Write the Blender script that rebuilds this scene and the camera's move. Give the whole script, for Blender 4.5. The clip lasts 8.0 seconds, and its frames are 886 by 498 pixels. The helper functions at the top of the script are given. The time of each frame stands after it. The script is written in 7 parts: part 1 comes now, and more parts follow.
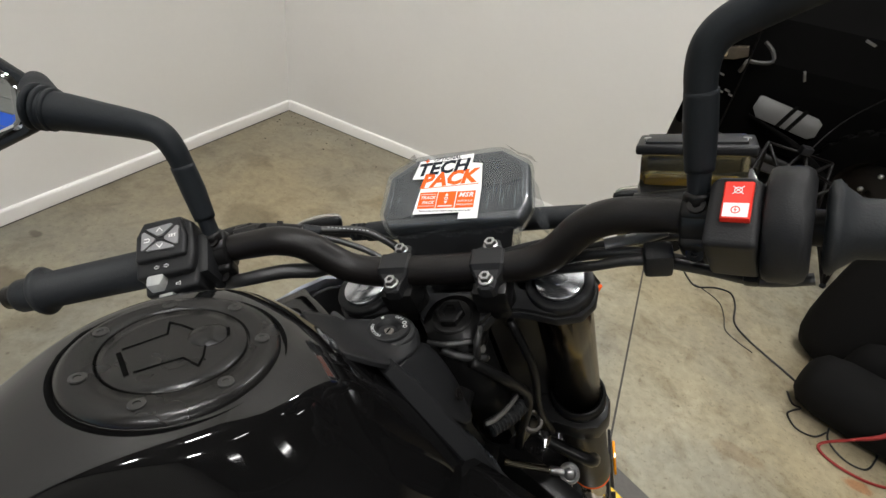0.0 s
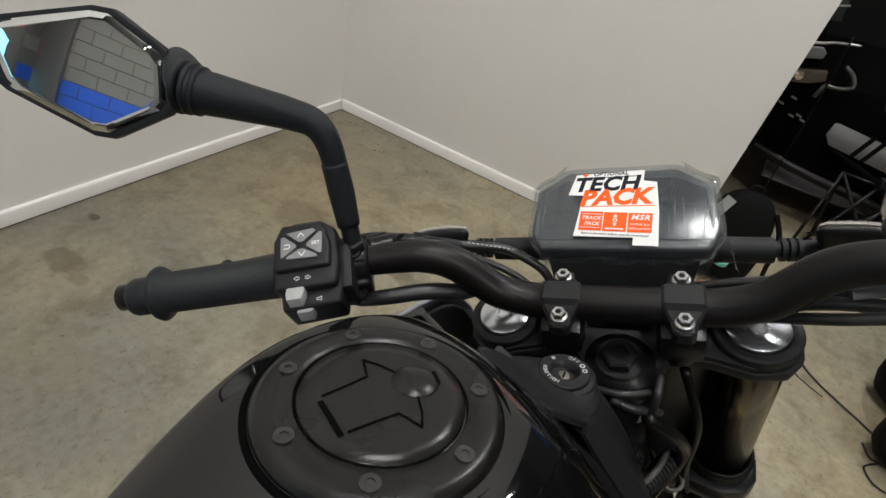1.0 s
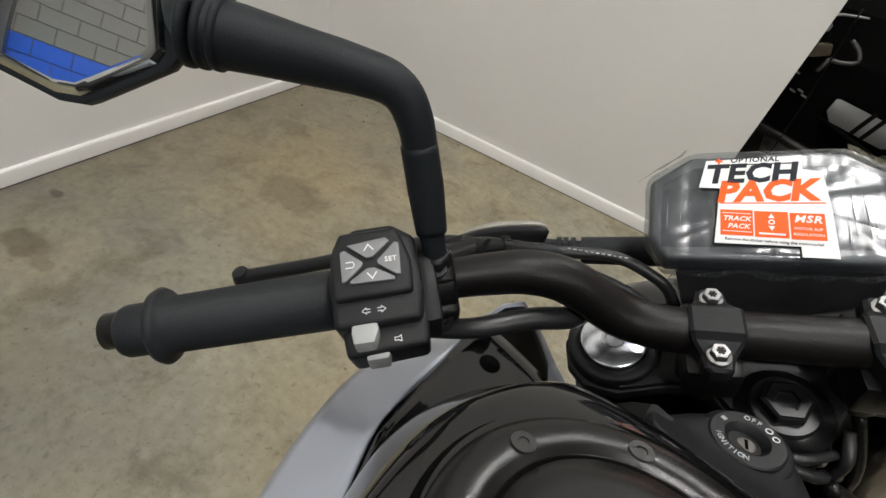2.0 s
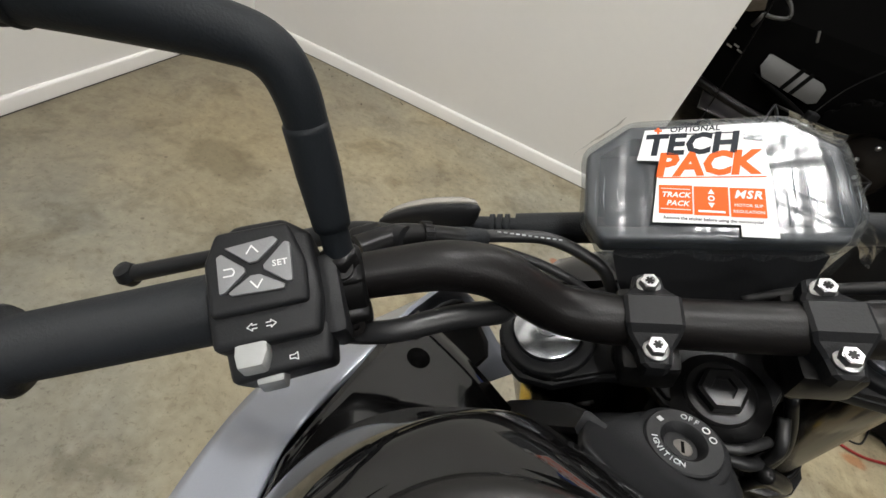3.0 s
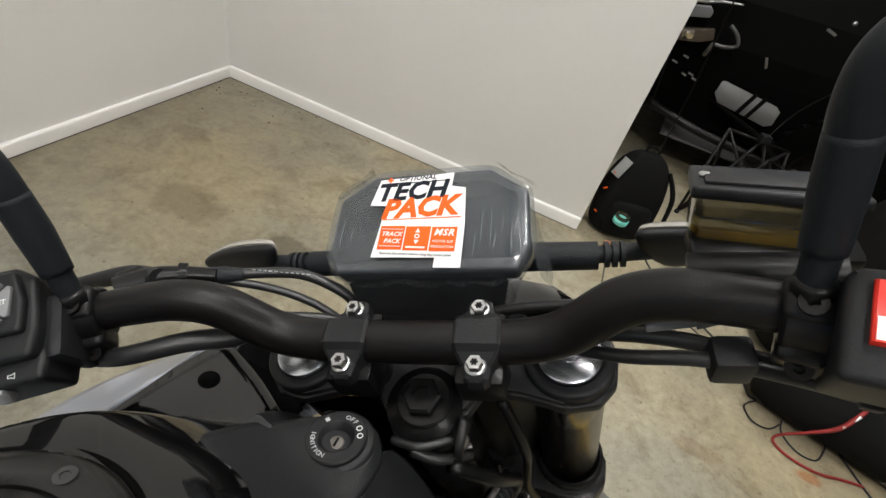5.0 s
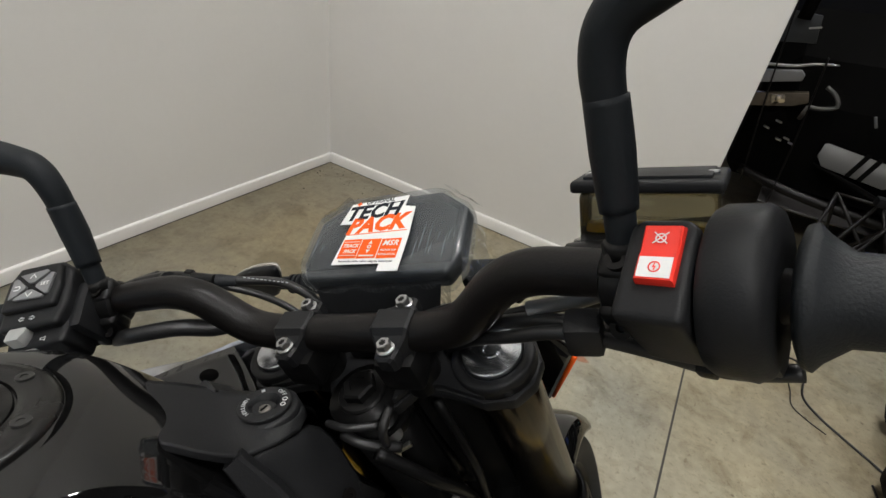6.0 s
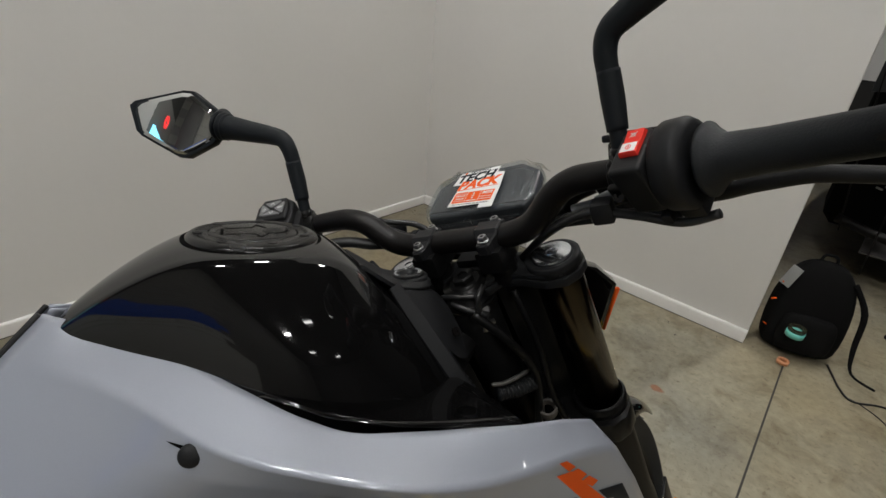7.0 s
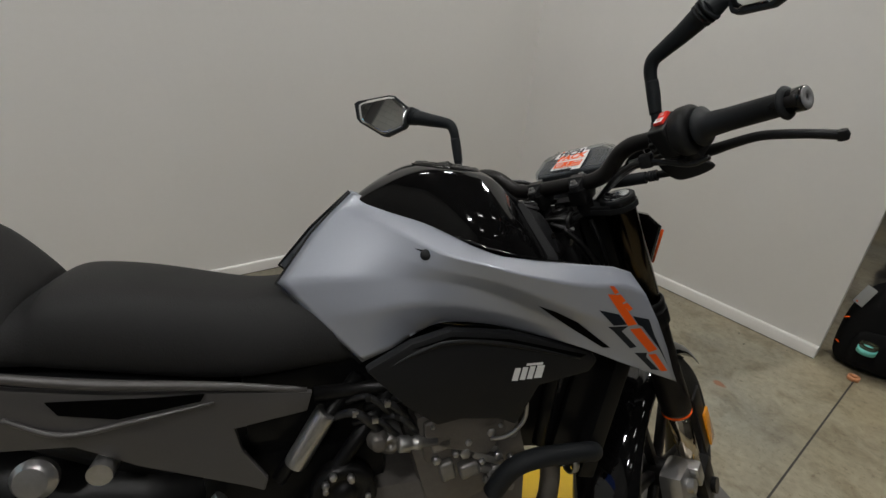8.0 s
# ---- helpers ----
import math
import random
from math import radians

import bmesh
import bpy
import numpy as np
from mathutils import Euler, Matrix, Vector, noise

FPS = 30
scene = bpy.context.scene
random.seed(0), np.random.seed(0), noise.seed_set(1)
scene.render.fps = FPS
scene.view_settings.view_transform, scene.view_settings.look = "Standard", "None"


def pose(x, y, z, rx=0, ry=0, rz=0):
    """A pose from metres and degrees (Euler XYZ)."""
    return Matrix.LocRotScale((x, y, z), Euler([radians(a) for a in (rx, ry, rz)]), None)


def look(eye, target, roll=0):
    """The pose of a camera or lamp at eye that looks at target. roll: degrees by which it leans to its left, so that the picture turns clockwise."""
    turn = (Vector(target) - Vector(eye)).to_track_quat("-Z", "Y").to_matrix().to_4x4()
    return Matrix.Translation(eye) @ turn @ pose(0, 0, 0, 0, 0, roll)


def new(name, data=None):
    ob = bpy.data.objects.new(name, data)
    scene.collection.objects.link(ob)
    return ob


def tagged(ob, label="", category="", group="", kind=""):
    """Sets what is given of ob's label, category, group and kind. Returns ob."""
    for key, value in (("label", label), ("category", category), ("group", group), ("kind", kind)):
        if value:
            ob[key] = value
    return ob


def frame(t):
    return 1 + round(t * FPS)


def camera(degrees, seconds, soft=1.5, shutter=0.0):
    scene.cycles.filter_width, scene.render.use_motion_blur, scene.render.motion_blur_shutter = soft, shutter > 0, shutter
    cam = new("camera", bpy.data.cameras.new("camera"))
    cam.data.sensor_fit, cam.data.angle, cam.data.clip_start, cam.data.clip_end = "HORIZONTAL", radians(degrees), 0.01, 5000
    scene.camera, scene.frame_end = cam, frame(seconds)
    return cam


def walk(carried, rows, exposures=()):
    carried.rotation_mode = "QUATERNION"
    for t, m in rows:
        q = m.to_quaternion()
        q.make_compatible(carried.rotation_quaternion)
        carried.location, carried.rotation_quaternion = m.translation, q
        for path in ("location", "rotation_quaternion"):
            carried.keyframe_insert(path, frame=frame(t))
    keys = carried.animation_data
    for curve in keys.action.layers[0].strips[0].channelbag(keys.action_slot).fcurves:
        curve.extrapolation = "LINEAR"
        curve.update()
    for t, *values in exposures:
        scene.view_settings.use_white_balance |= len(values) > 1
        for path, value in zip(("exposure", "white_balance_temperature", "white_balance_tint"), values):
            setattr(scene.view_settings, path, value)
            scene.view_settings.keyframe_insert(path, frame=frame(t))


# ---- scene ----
cam = camera(85.4, 8.0)
PATH = [
    (0, (0.1288, 0.2259, 1.2480), (-0.4102, 1.7065, 0.0162), 11.99),
    (0.5, (0.1035, 0.2228, 1.2313), (-0.5106, 1.6958, 0.0258), 12.60),
    (1, (0.0027, 0.2189, 1.1995), (-0.6276, 1.6669, -0.0277), 14.00),
    (1.5, (-0.0777, 0.2394, 1.1635), (-0.6749, 1.6698, -0.1003), 15.09),
    (1.7, (-0.0970, 0.2507, 1.1504), (-0.6629, 1.6847, -0.1238), 15.65),
    (2.8, (-0.1173, 0.3026, 1.1258), (-0.4076, 1.7511, -0.2224), 20.48),
    (3, (-0.1073, 0.3131, 1.1292), (-0.3562, 1.7549, -0.2344), 21.00),
    (3.5, (-0.0821, 0.3324, 1.1451), (-0.2355, 1.7726, -0.2341), 22.38),
    (4, (-0.0535, 0.3445, 1.1729), (-0.1558, 1.7926, -0.2028), 22.89),
    (4.5, (-0.0022, 0.3430, 1.2050), (-0.1579, 1.8172, -0.1376), 21.14),
    (5, (0.0617, 0.3438, 1.2161), (-0.2653, 1.8435, -0.0661), 17.28),
    (5.2, (0.0899, 0.3517, 1.2202), (-0.3259, 1.8394, -0.0503), 15.25),
    (6.3, (0.2347, 0.3269, 1.2201), (-0.7048, 1.7714, 0.2048), 6.38),
    (6.5, (0.2575, 0.2918, 1.2203), (-0.7494, 1.7168, 0.2426), 5.72),
    (7, (0.3365, 0.1505, 1.2120), (-0.8336, 1.4872, 0.2932), 4.68),
    (7.5, (0.4436, -0.0166, 1.2239), (-0.8560, 1.2279, 0.3510), 4.75),
    (8, (0.5808, -0.1660, 1.2189), (-0.8470, 0.9619, 0.3887), 4.67),
]
EXPOSURE = [(0, 0.0), (0.5, -0.12), (1, -0.30), (1.7, -0.24), (2.8, -0.03), (3.5, 0.10), (4.5, 0.12), (5.2, -0.08), (6.3, -0.46), (7, -0.74), (8, -0.88)]
walk(cam, [(t, look(eye, target, roll)) for t, eye, target, roll in PATH], EXPOSURE)
from mathutils.bvhtree import BVHTree

# ---- large lights ----
world = bpy.data.worlds.new("room_world")
world.use_nodes = True
world.node_tree.nodes["Background"].inputs[0].default_value = (0.5, 0.55, 0.6, 1)
world.node_tree.nodes["Background"].inputs[1].default_value = 0.02
scene.world = world
STRIP_GLOW = 545.0

# ---- poses of the motorcycle and of its turned fork ----
BIKE = Matrix.Translation((0.1435, 0.2577, -0.0155)) @ pose(0, 0, 0, 0, 0, -20.9) @ pose(0, 0, 0, 0, -11.9, 0)
STEER = Matrix.Translation((0.0136, 0.5350, 0.9795)) @ pose(0, 0, 0, 0, 0, -20.9) @ pose(0, 0, 0, 0, -11.9, 0) @ pose(0, 0, 0, 24.0, 0, 0) @ pose(0, 0, 0, 0, 0, 35.2) @ pose(0, 0, 0, 0, 0.3, 0)
FORK = BIKE.inverted() @ STEER


# ---- materials ----
def shader(name, color, rough=0.5, metal=0.0, coat=0.0, spec=0.5, grain=0.0, grain_size=60.0, bump=0.0, bump_size=200.0, mottle=0.0, mottle_size=4.0, stretch=(1, 1, 1)):
    """A principled surface with colour variation at two scales and a fine relief."""
    m = bpy.data.materials.new(name)
    m.use_nodes = True
    nt = m.node_tree
    n, l = nt.nodes, nt.links
    p = n["Principled BSDF"]
    p.inputs["Base Color"].default_value = (*color, 1)
    p.inputs["Roughness"].default_value = rough
    p.inputs["Metallic"].default_value = metal
    p.inputs["Coat Weight"].default_value = coat
    p.inputs["Coat Roughness"].default_value = 0.04
    p.inputs["Specular IOR Level"].default_value = spec
    tc = n.new("ShaderNodeTexCoord")
    mp = n.new("ShaderNodeMapping")
    mp.inputs["Scale"].default_value = stretch
    l.new(tc.outputs["Object"], mp.inputs["Vector"])
    if grain or mottle:
        fine = n.new("ShaderNodeTexNoise")
        fine.inputs["Scale"].default_value, fine.inputs["Detail"].default_value = grain_size, 6
        wide = n.new("ShaderNodeTexNoise")
        wide.inputs["Scale"].default_value, wide.inputs["Detail"].default_value = mottle_size, 5
        for t in (fine, wide):
            l.new(mp.outputs[0], t.inputs["Vector"])
        a = n.new("ShaderNodeMath")
        a.operation = "MULTIPLY_ADD"
        a.inputs[1].default_value, a.inputs[2].default_value = 2 * grain, 1 - grain
        l.new(fine.outputs["Fac"], a.inputs[0])
        b = n.new("ShaderNodeMath")
        b.operation = "MULTIPLY_ADD"
        b.inputs[1].default_value, b.inputs[2].default_value = 2 * mottle, 1 - mottle
        l.new(wide.outputs["Fac"], b.inputs[0])
        ab = n.new("ShaderNodeMath")
        ab.operation = "MULTIPLY"
        l.new(a.outputs[0], ab.inputs[0]), l.new(b.outputs[0], ab.inputs[1])
        v = n.new("ShaderNodeVectorMath")
        v.operation = "SCALE"
        v.inputs[0].default_value = color
        l.new(ab.outputs[0], v.inputs["Scale"])
        l.new(v.outputs[0], p.inputs["Base Color"])
        r = n.new("ShaderNodeMath")
        r.operation = "MULTIPLY_ADD"
        r.inputs[1].default_value, r.inputs[2].default_value = 0.25 * rough, 0.875 * rough
        l.new(wide.outputs["Fac"], r.inputs[0])
        l.new(r.outputs[0], p.inputs["Roughness"])
    if bump:
        t = n.new("ShaderNodeTexNoise")
        t.inputs["Scale"].default_value, t.inputs["Detail"].default_value = bump_size, 4
        l.new(mp.outputs[0], t.inputs["Vector"])
        bp = n.new("ShaderNodeBump")
        bp.inputs["Strength"].default_value, bp.inputs["Distance"].default_value = bump, 0.002
        l.new(t.outputs["Fac"], bp.inputs["Height"])
        l.new(bp.outputs[0], p.inputs["Normal"])
    return m


def concrete_floor():
    m = shader("worn_concrete", (0.330, 0.298, 0.223), 0.42, grain=0.28, grain_size=38, mottle=0.28, mottle_size=2.2, bump=0.12, bump_size=90, spec=0.35)
    nt = m.node_tree
    n, l = nt.nodes, nt.links
    p = n["Principled BSDF"]
    base = p.inputs["Base Color"].links[0].from_socket
    tc = n.new("ShaderNodeTexCoord")
    # warm and cool drifts of the slab
    drift = n.new("ShaderNodeTexNoise")
    drift.inputs["Scale"].default_value, drift.inputs["Detail"].default_value = 0.9, 3
    l.new(tc.outputs["Object"], drift.inputs["Vector"])
    tint = n.new("ShaderNodeValToRGB")
    tint.color_ramp.elements[0].position, tint.color_ramp.elements[0].color = 0.35, (1.08, 1.00, 0.84, 1)
    tint.color_ramp.elements[1].position, tint.color_ramp.elements[1].color = 0.65, (0.90, 0.95, 1.02, 1)
    l.new(drift.outputs["Fac"], tint.inputs["Fac"])
    mul = n.new("ShaderNodeMix")
    mul.data_type, mul.blend_type = "RGBA", "MULTIPLY"
    mul.inputs["Factor"].default_value = 1
    l.new(base, mul.inputs["A"]), l.new(tint.outputs["Color"], mul.inputs["B"])
    last = mul.outputs["Result"]
    wob = n.new("ShaderNodeTexNoise")
    wob.inputs["Scale"].default_value, wob.inputs["Detail"].default_value = 13, 6
    l.new(tc.outputs["Object"], wob.inputs["Vector"])
    # oil and water marks, and one of painted shade: place, half size along x and y, depth of the mark, colour
    marks = [
        ((-1.14, 1.385), (0.19, 0.10), 0.55, (0.50, 0.47, 0.42)),
        ((-1.47, 1.75), (0.10, 0.07), 0.50, (0.50, 0.46, 0.40)),
        ((-0.69, 1.40), (0.115, 0.075), 0.72, (0.33, 0.30, 0.26)),
        ((-1.47, 0.69), (0.09, 0.055), 0.72, (0.46, 0.41, 0.36)),
        ((-1.36, 0.66), (0.05, 0.03), 0.5, (0.50, 0.45, 0.40)),
        # soft shade left of the motorcycle, put into the floor colour
        ((-0.95, 0.42), (0.42, 0.20), 0.30, (0.62, 0.58, 0.52)),
        ((-1.62, 0.86), (0.03, 0.02), 0.8, (0.30, 0.27, 0.24)),
        ((-1.43, 1.36), (0.07, 0.05), 0.22, (0.55, 0.52, 0.46)),
        ((-0.55, 1.85), (0.25, 0.14), 0.22, (0.72, 0.72, 0.70)),
        ((-1.15, 0.75), (0.35, 0.2), 0.2, (0.66, 0.62, 0.56)),
        ((0.78, 1.42), (0.09, 0.035), 0.4, (0.62, 0.47, 0.34)),
        ((1.13, 1.52), (0.05, 0.03), 0.7, (0.95, 0.42, 0.20)),
        ((0.057, 1.724), (0.028, 0.02), 0.8, (1.0, 0.36, 0.20)),
        ((0.65, 0.9), (0.3, 0.4), 0.15, (0.75, 0.72, 0.68)),
    ]
    for (x, y), (sx, sy), depth, color in marks:
        mp = n.new("ShaderNodeMapping")
        mp.vector_type = "POINT"
        mp.inputs["Location"].default_value = (-x / sx, -y / sy, 0)
        mp.inputs["Scale"].default_value = (1 / sx, 1 / sy, 0)
        l.new(tc.outputs["Object"], mp.inputs["Vector"])
        d = n.new("ShaderNodeVectorMath")
        d.operation = "LENGTH"
        l.new(mp.outputs[0], d.inputs[0])
        e = n.new("ShaderNodeMath")
        e.operation = "MULTIPLY_ADD"
        e.inputs[1].default_value = 1.5
        l.new(wob.outputs["Fac"], e.inputs[0]), l.new(d.outputs["Value"], e.inputs[2])
        k = n.new("ShaderNodeMapRange")
        k.interpolation_type = "SMOOTHSTEP"
        k.inputs["From Min"].default_value, k.inputs["From Max"].default_value = 1.35, 1.8
        k.inputs["To Min"].default_value, k.inputs["To Max"].default_value = depth, 0
        l.new(e.outputs[0], k.inputs["Value"])
        mx = n.new("ShaderNodeMix")
        mx.data_type, mx.blend_type = "RGBA", "MULTIPLY"
        mx.inputs["B"].default_value = (*color, 1)
        l.new(k.outputs[0], mx.inputs["Factor"]), l.new(last, mx.inputs["A"])
        last = mx.outputs["Result"]
    # blotches a hand wide, and worn pale patches with ragged edges
    for size, lo, hi, color, amount in [(1.7, 0.50, 0.60, (0.80, 0.81, 0.86), 0.7), (7.0, 0.50, 0.64, (0.62, 0.59, 0.53), 0.7), (3.1, 0.53, 0.60, (1.13, 1.12, 1.10), 0.8), (17.0, 0.55, 0.72, (0.68, 0.64, 0.58), 0.5), (60.0, 0.56, 0.68, (0.52, 0.48, 0.42), 0.6), (150.0, 0.60, 0.68, (0.45, 0.42, 0.38), 0.6)]:
        t = n.new("ShaderNodeTexNoise")
        t.inputs["Scale"].default_value, t.inputs["Detail"].default_value, t.inputs["Roughness"].default_value, t.inputs["Distortion"].default_value = size, 8, 0.65, 0.5
        l.new(tc.outputs["Object"], t.inputs["Vector"])
        k = n.new("ShaderNodeMapRange")
        k.inputs["From Min"].default_value, k.inputs["From Max"].default_value = lo, hi
        k.inputs["To Min"].default_value, k.inputs["To Max"].default_value = 0, amount
        l.new(t.outputs["Fac"], k.inputs["Value"])
        mx = n.new("ShaderNodeMix")
        mx.data_type, mx.blend_type = "RGBA", "MULTIPLY"
        mx.inputs["B"].default_value = (*color, 1)
        l.new(k.outputs[0], mx.inputs["Factor"]), l.new(last, mx.inputs["A"])
        last = mx.outputs["Result"]
    # small dark specks
    vo = n.new("ShaderNodeTexVoronoi")
    vo.inputs["Scale"].default_value = 8.5
    l.new(tc.outputs["Object"], vo.inputs["Vector"])
    sp = n.new("ShaderNodeMapRange")
    sp.inputs["From Min"].default_value, sp.inputs["From Max"].default_value = 0.03, 0.06
    sp.inputs["To Min"].default_value, sp.inputs["To Max"].default_value = 0.7, 0
    l.new(vo.outputs["Distance"], sp.inputs["Value"])
    mx = n.new("ShaderNodeMix")
    mx.data_type, mx.blend_type = "RGBA", "MULTIPLY"
    mx.inputs["B"].default_value = (0.35, 0.3, 0.25, 1)
    l.new(sp.outputs[0], mx.inputs["Factor"]), l.new(last, mx.inputs["A"])
    l.new(mx.outputs["Result"], p.inputs["Base Color"])
    return m


def glowing(name, color, strength):
    m = shader(name, color)
    p = m.node_tree.nodes["Principled BSDF"]
    p.inputs["Emission Color"].default_value, p.inputs["Emission Strength"].default_value = (*color, 1), strength
    return m


def clear_film(name, crease, size, base):
    """Thin creased packing film: mostly clear, glossy where it is seen aslant."""
    m = bpy.data.materials.new(name)
    m.use_nodes = True
    n, l = m.node_tree.nodes, m.node_tree.links
    n.remove(n["Principled BSDF"])
    out = n["Material Output"]
    tr, gl, df = n.new("ShaderNodeBsdfTransparent"), n.new("ShaderNodeBsdfGlossy"), n.new("ShaderNodeBsdfDiffuse")
    tr.inputs[0].default_value = (0.93, 0.95, 0.96, 1)
    gl.inputs["Roughness"].default_value = 0.20
    df.inputs[0].default_value = (0.75, 0.8, 0.85, 1)
    tc, mp = n.new("ShaderNodeTexCoord"), n.new("ShaderNodeMapping")
    mp.inputs["Scale"].default_value = (3.2, 0.45, 1.2)
    nz = n.new("ShaderNodeTexNoise")
    nz.inputs["Scale"].default_value, nz.inputs["Detail"].default_value, nz.inputs["Distortion"].default_value = size, 1.5, 1.6
    bp = n.new("ShaderNodeBump")
    bp.inputs["Strength"].default_value, bp.inputs["Distance"].default_value = crease, 0.006
    lw = n.new("ShaderNodeLayerWeight")
    lw.inputs["Blend"].default_value = 0.30
    l.new(tc.outputs["Object"], mp.inputs["Vector"]), l.new(mp.outputs[0], nz.inputs["Vector"])
    l.new(nz.outputs["Fac"], bp.inputs["Height"])
    for s in (gl.inputs["Normal"], lw.inputs["Normal"]):
        l.new(bp.outputs[0], s)
    haze, mix = n.new("ShaderNodeMixShader"), n.new("ShaderNodeMixShader")
    haze.inputs[0].default_value = 0.035
    l.new(tr.outputs[0], haze.inputs[1]), l.new(df.outputs[0], haze.inputs[2])
    k = n.new("ShaderNodeMath")
    k.operation = "MULTIPLY_ADD"
    k.inputs[1].default_value, k.inputs[2].default_value = 0.32, base
    l.new(lw.outputs["Fresnel"], k.inputs[0]), l.new(k.outputs[0], mix.inputs[0])
    l.new(haze.outputs[0], mix.inputs[1]), l.new(gl.outputs[0], mix.inputs[2])
    l.new(mix.outputs[0], out.inputs[0])
    return m


def tinted_glass(name, color, rough=0.02):
    m = shader(name, color, rough, spec=0.5)
    p = m.node_tree.nodes["Principled BSDF"]
    p.inputs["Transmission Weight"].default_value, p.inputs["IOR"].default_value = 0.9, 1.4
    return m


WALL = shader("white_wall_paint", (0.79, 0.775, 0.75), 0.62, grain=0.015, grain_size=40, mottle=0.05, mottle_size=1.6, bump=0.10, bump_size=130)
TRIM = shader("white_gloss_trim", (0.83, 0.81, 0.78), 0.35, grain=0.02, mottle=0.05, mottle_size=6, bump=0.05, bump_size=40)
CEIL = shader("dark_grey_ceiling_paint", (0.085, 0.082, 0.080), 0.8, grain=0.05, mottle=0.08)
DARKWALL = shader("dark_grey_wall_paint", (0.035, 0.034, 0.033), 0.7, grain=0.06, mottle=0.1)
CONCRETE = concrete_floor()
JOINT = shader("floor_joint_filler", (0.05, 0.045, 0.04), 0.8, grain=0.2, grain_size=100)
BLOCK = shader("grey_block", (0.27, 0.26, 0.24), 0.8, grain=0.12, grain_size=60, mottle=0.1, bump=0.3, bump_size=80)
MORTAR = shader("grey_mortar", (0.20, 0.195, 0.185), 0.9, grain=0.1)
BLUE = shader("blue_wall_paint", (0.01, 0.12, 0.75), 0.45, grain=0.04, mottle=0.06)
GLOSS = shader("black_gloss_paint", (0.0040, 0.0039, 0.0040), 0.05, coat=0.0, grain=0.05, mottle=0.05, spec=0.46)
PLASTIC = shader("black_moulded_plastic", (0.0105, 0.0108, 0.0118), 0.48, grain=0.12, grain_size=400, mottle=0.1, mottle_size=12, bump=0.12, bump_size=900, spec=0.24)
SATIN = shader("black_anodised_metal", (0.0052, 0.0044, 0.0042), 0.40, grain=0.06, grain_size=200, mottle=0.12, mottle_size=9, bump=0.10, bump_size=700, spec=0.24)
RUBBER = shader("black_rubber", (0.0095, 0.0112, 0.0132), 0.58, grain=0.12, grain_size=250, mottle=0.12, mottle_size=14, bump=0.2, bump_size=700, spec=0.28)
STEMCOAT = shader("charcoal_rubber_coating", (0.0100, 0.0122, 0.0146), 0.55, grain=0.08, grain_size=300, mottle=0.08, mottle_size=10, bump=0.12, bump_size=800, spec=0.2)
CAPCOAT = shader("satin_black_cap_coating", (0.0062, 0.0059, 0.0056), 0.27, grain=0.08, grain_size=500, mottle=0.08, mottle_size=18, bump=0.06, bump_size=900, spec=0.3)
SCREWGREY = shader("dark_grey_screw", (0.016, 0.0155, 0.015), 0.35, grain=0.1, grain_size=300)
CASTING = shader("black_cast_metal", (0.0055, 0.0054, 0.0055), 0.31, grain=0.15, grain_size=150, mottle=0.2, mottle_size=10, bump=0.05, bump_size=250, spec=0.2)
STEEL = shader("zinc_plated_steel", (0.44, 0.44, 0.44), 0.33, metal=1.0, grain=0.08, grain_size=300, mottle=0.1, mottle_size=40)
BRUSHED = shader("turned_aluminium", (0.60, 0.62, 0.65), 0.25, metal=1.0, grain=0.03, grain_size=90, mottle=0.03, mottle_size=20)
BRONZE = shader("dark_bronze_anodised_tube", (0.055, 0.044, 0.030), 0.2, metal=1.0, grain=0.05, mottle=0.08, mottle_size=12)
CHROMETUBE = shader("polished_fork_tube", (0.62, 0.55, 0.44), 0.12, metal=1.0, grain=0.04, mottle=0.05)
GREY = shader("silver_grey_paint", (0.325, 0.345, 0.395), 0.36, coat=0.85, grain=0.03, grain_size=800, mottle=0.03, mottle_size=6, metal=0.15)
TAILGREY = shader("dark_grey_satin_plastic", (0.064, 0.060, 0.059), 0.36, coat=0.2, grain=0.08, grain_size=300, mottle=0.08, mottle_size=7, bump=0.1, bump_size=500)
SEATVINYL = shader("black_seat_vinyl", (0.0190, 0.0188, 0.0190), 0.58, grain=0.12, grain_size=300, mottle=0.12, mottle_size=8, bump=0.35, bump_size=450, spec=0.16)
ENGINE = shader("grey_cast_engine_metal", (0.145, 0.133, 0.122), 0.50, metal=0.5, grain=0.15, grain_size=120, mottle=0.25, mottle_size=14, bump=0.3, bump_size=220)
CASTGREY = shader("mid_grey_cast_metal", (0.25, 0.24, 0.23), 0.38, metal=0.7, grain=0.15, grain_size=120, mottle=0.2, mottle_size=16, bump=0.25, bump_size=240)
ALLOY = shader("silver_cast_alloy", (0.46, 0.455, 0.45), 0.30, metal=0.9, grain=0.1, grain_size=120, mottle=0.15, mottle_size=20, bump=0.15, bump_size=260)
RED = shader("red_switch_plastic", (0.85, 0.035, 0.02), 0.4, grain=0.03, mottle=0.03)
ORANGE = shader("orange_print", (0.86, 0.115, 0.010), 0.55, grain=0.03, mottle=0.03, spec=0.18)
NAVY = shader("dark_navy_print", (0.007, 0.010, 0.016), 0.5, grain=0.03, spec=0.15)
PAPER = shader("white_sticker_paper", (0.80, 0.80, 0.79), 0.55, spec=0.2, grain=0.02, mottle=0.03, mottle_size=30)
WHITE = shader("white_print", (0.75, 0.75, 0.74), 0.5, grain=0.03)
DULLPRINT = shader("worn_white_print", (0.42, 0.43, 0.44), 0.5, grain=0.05)
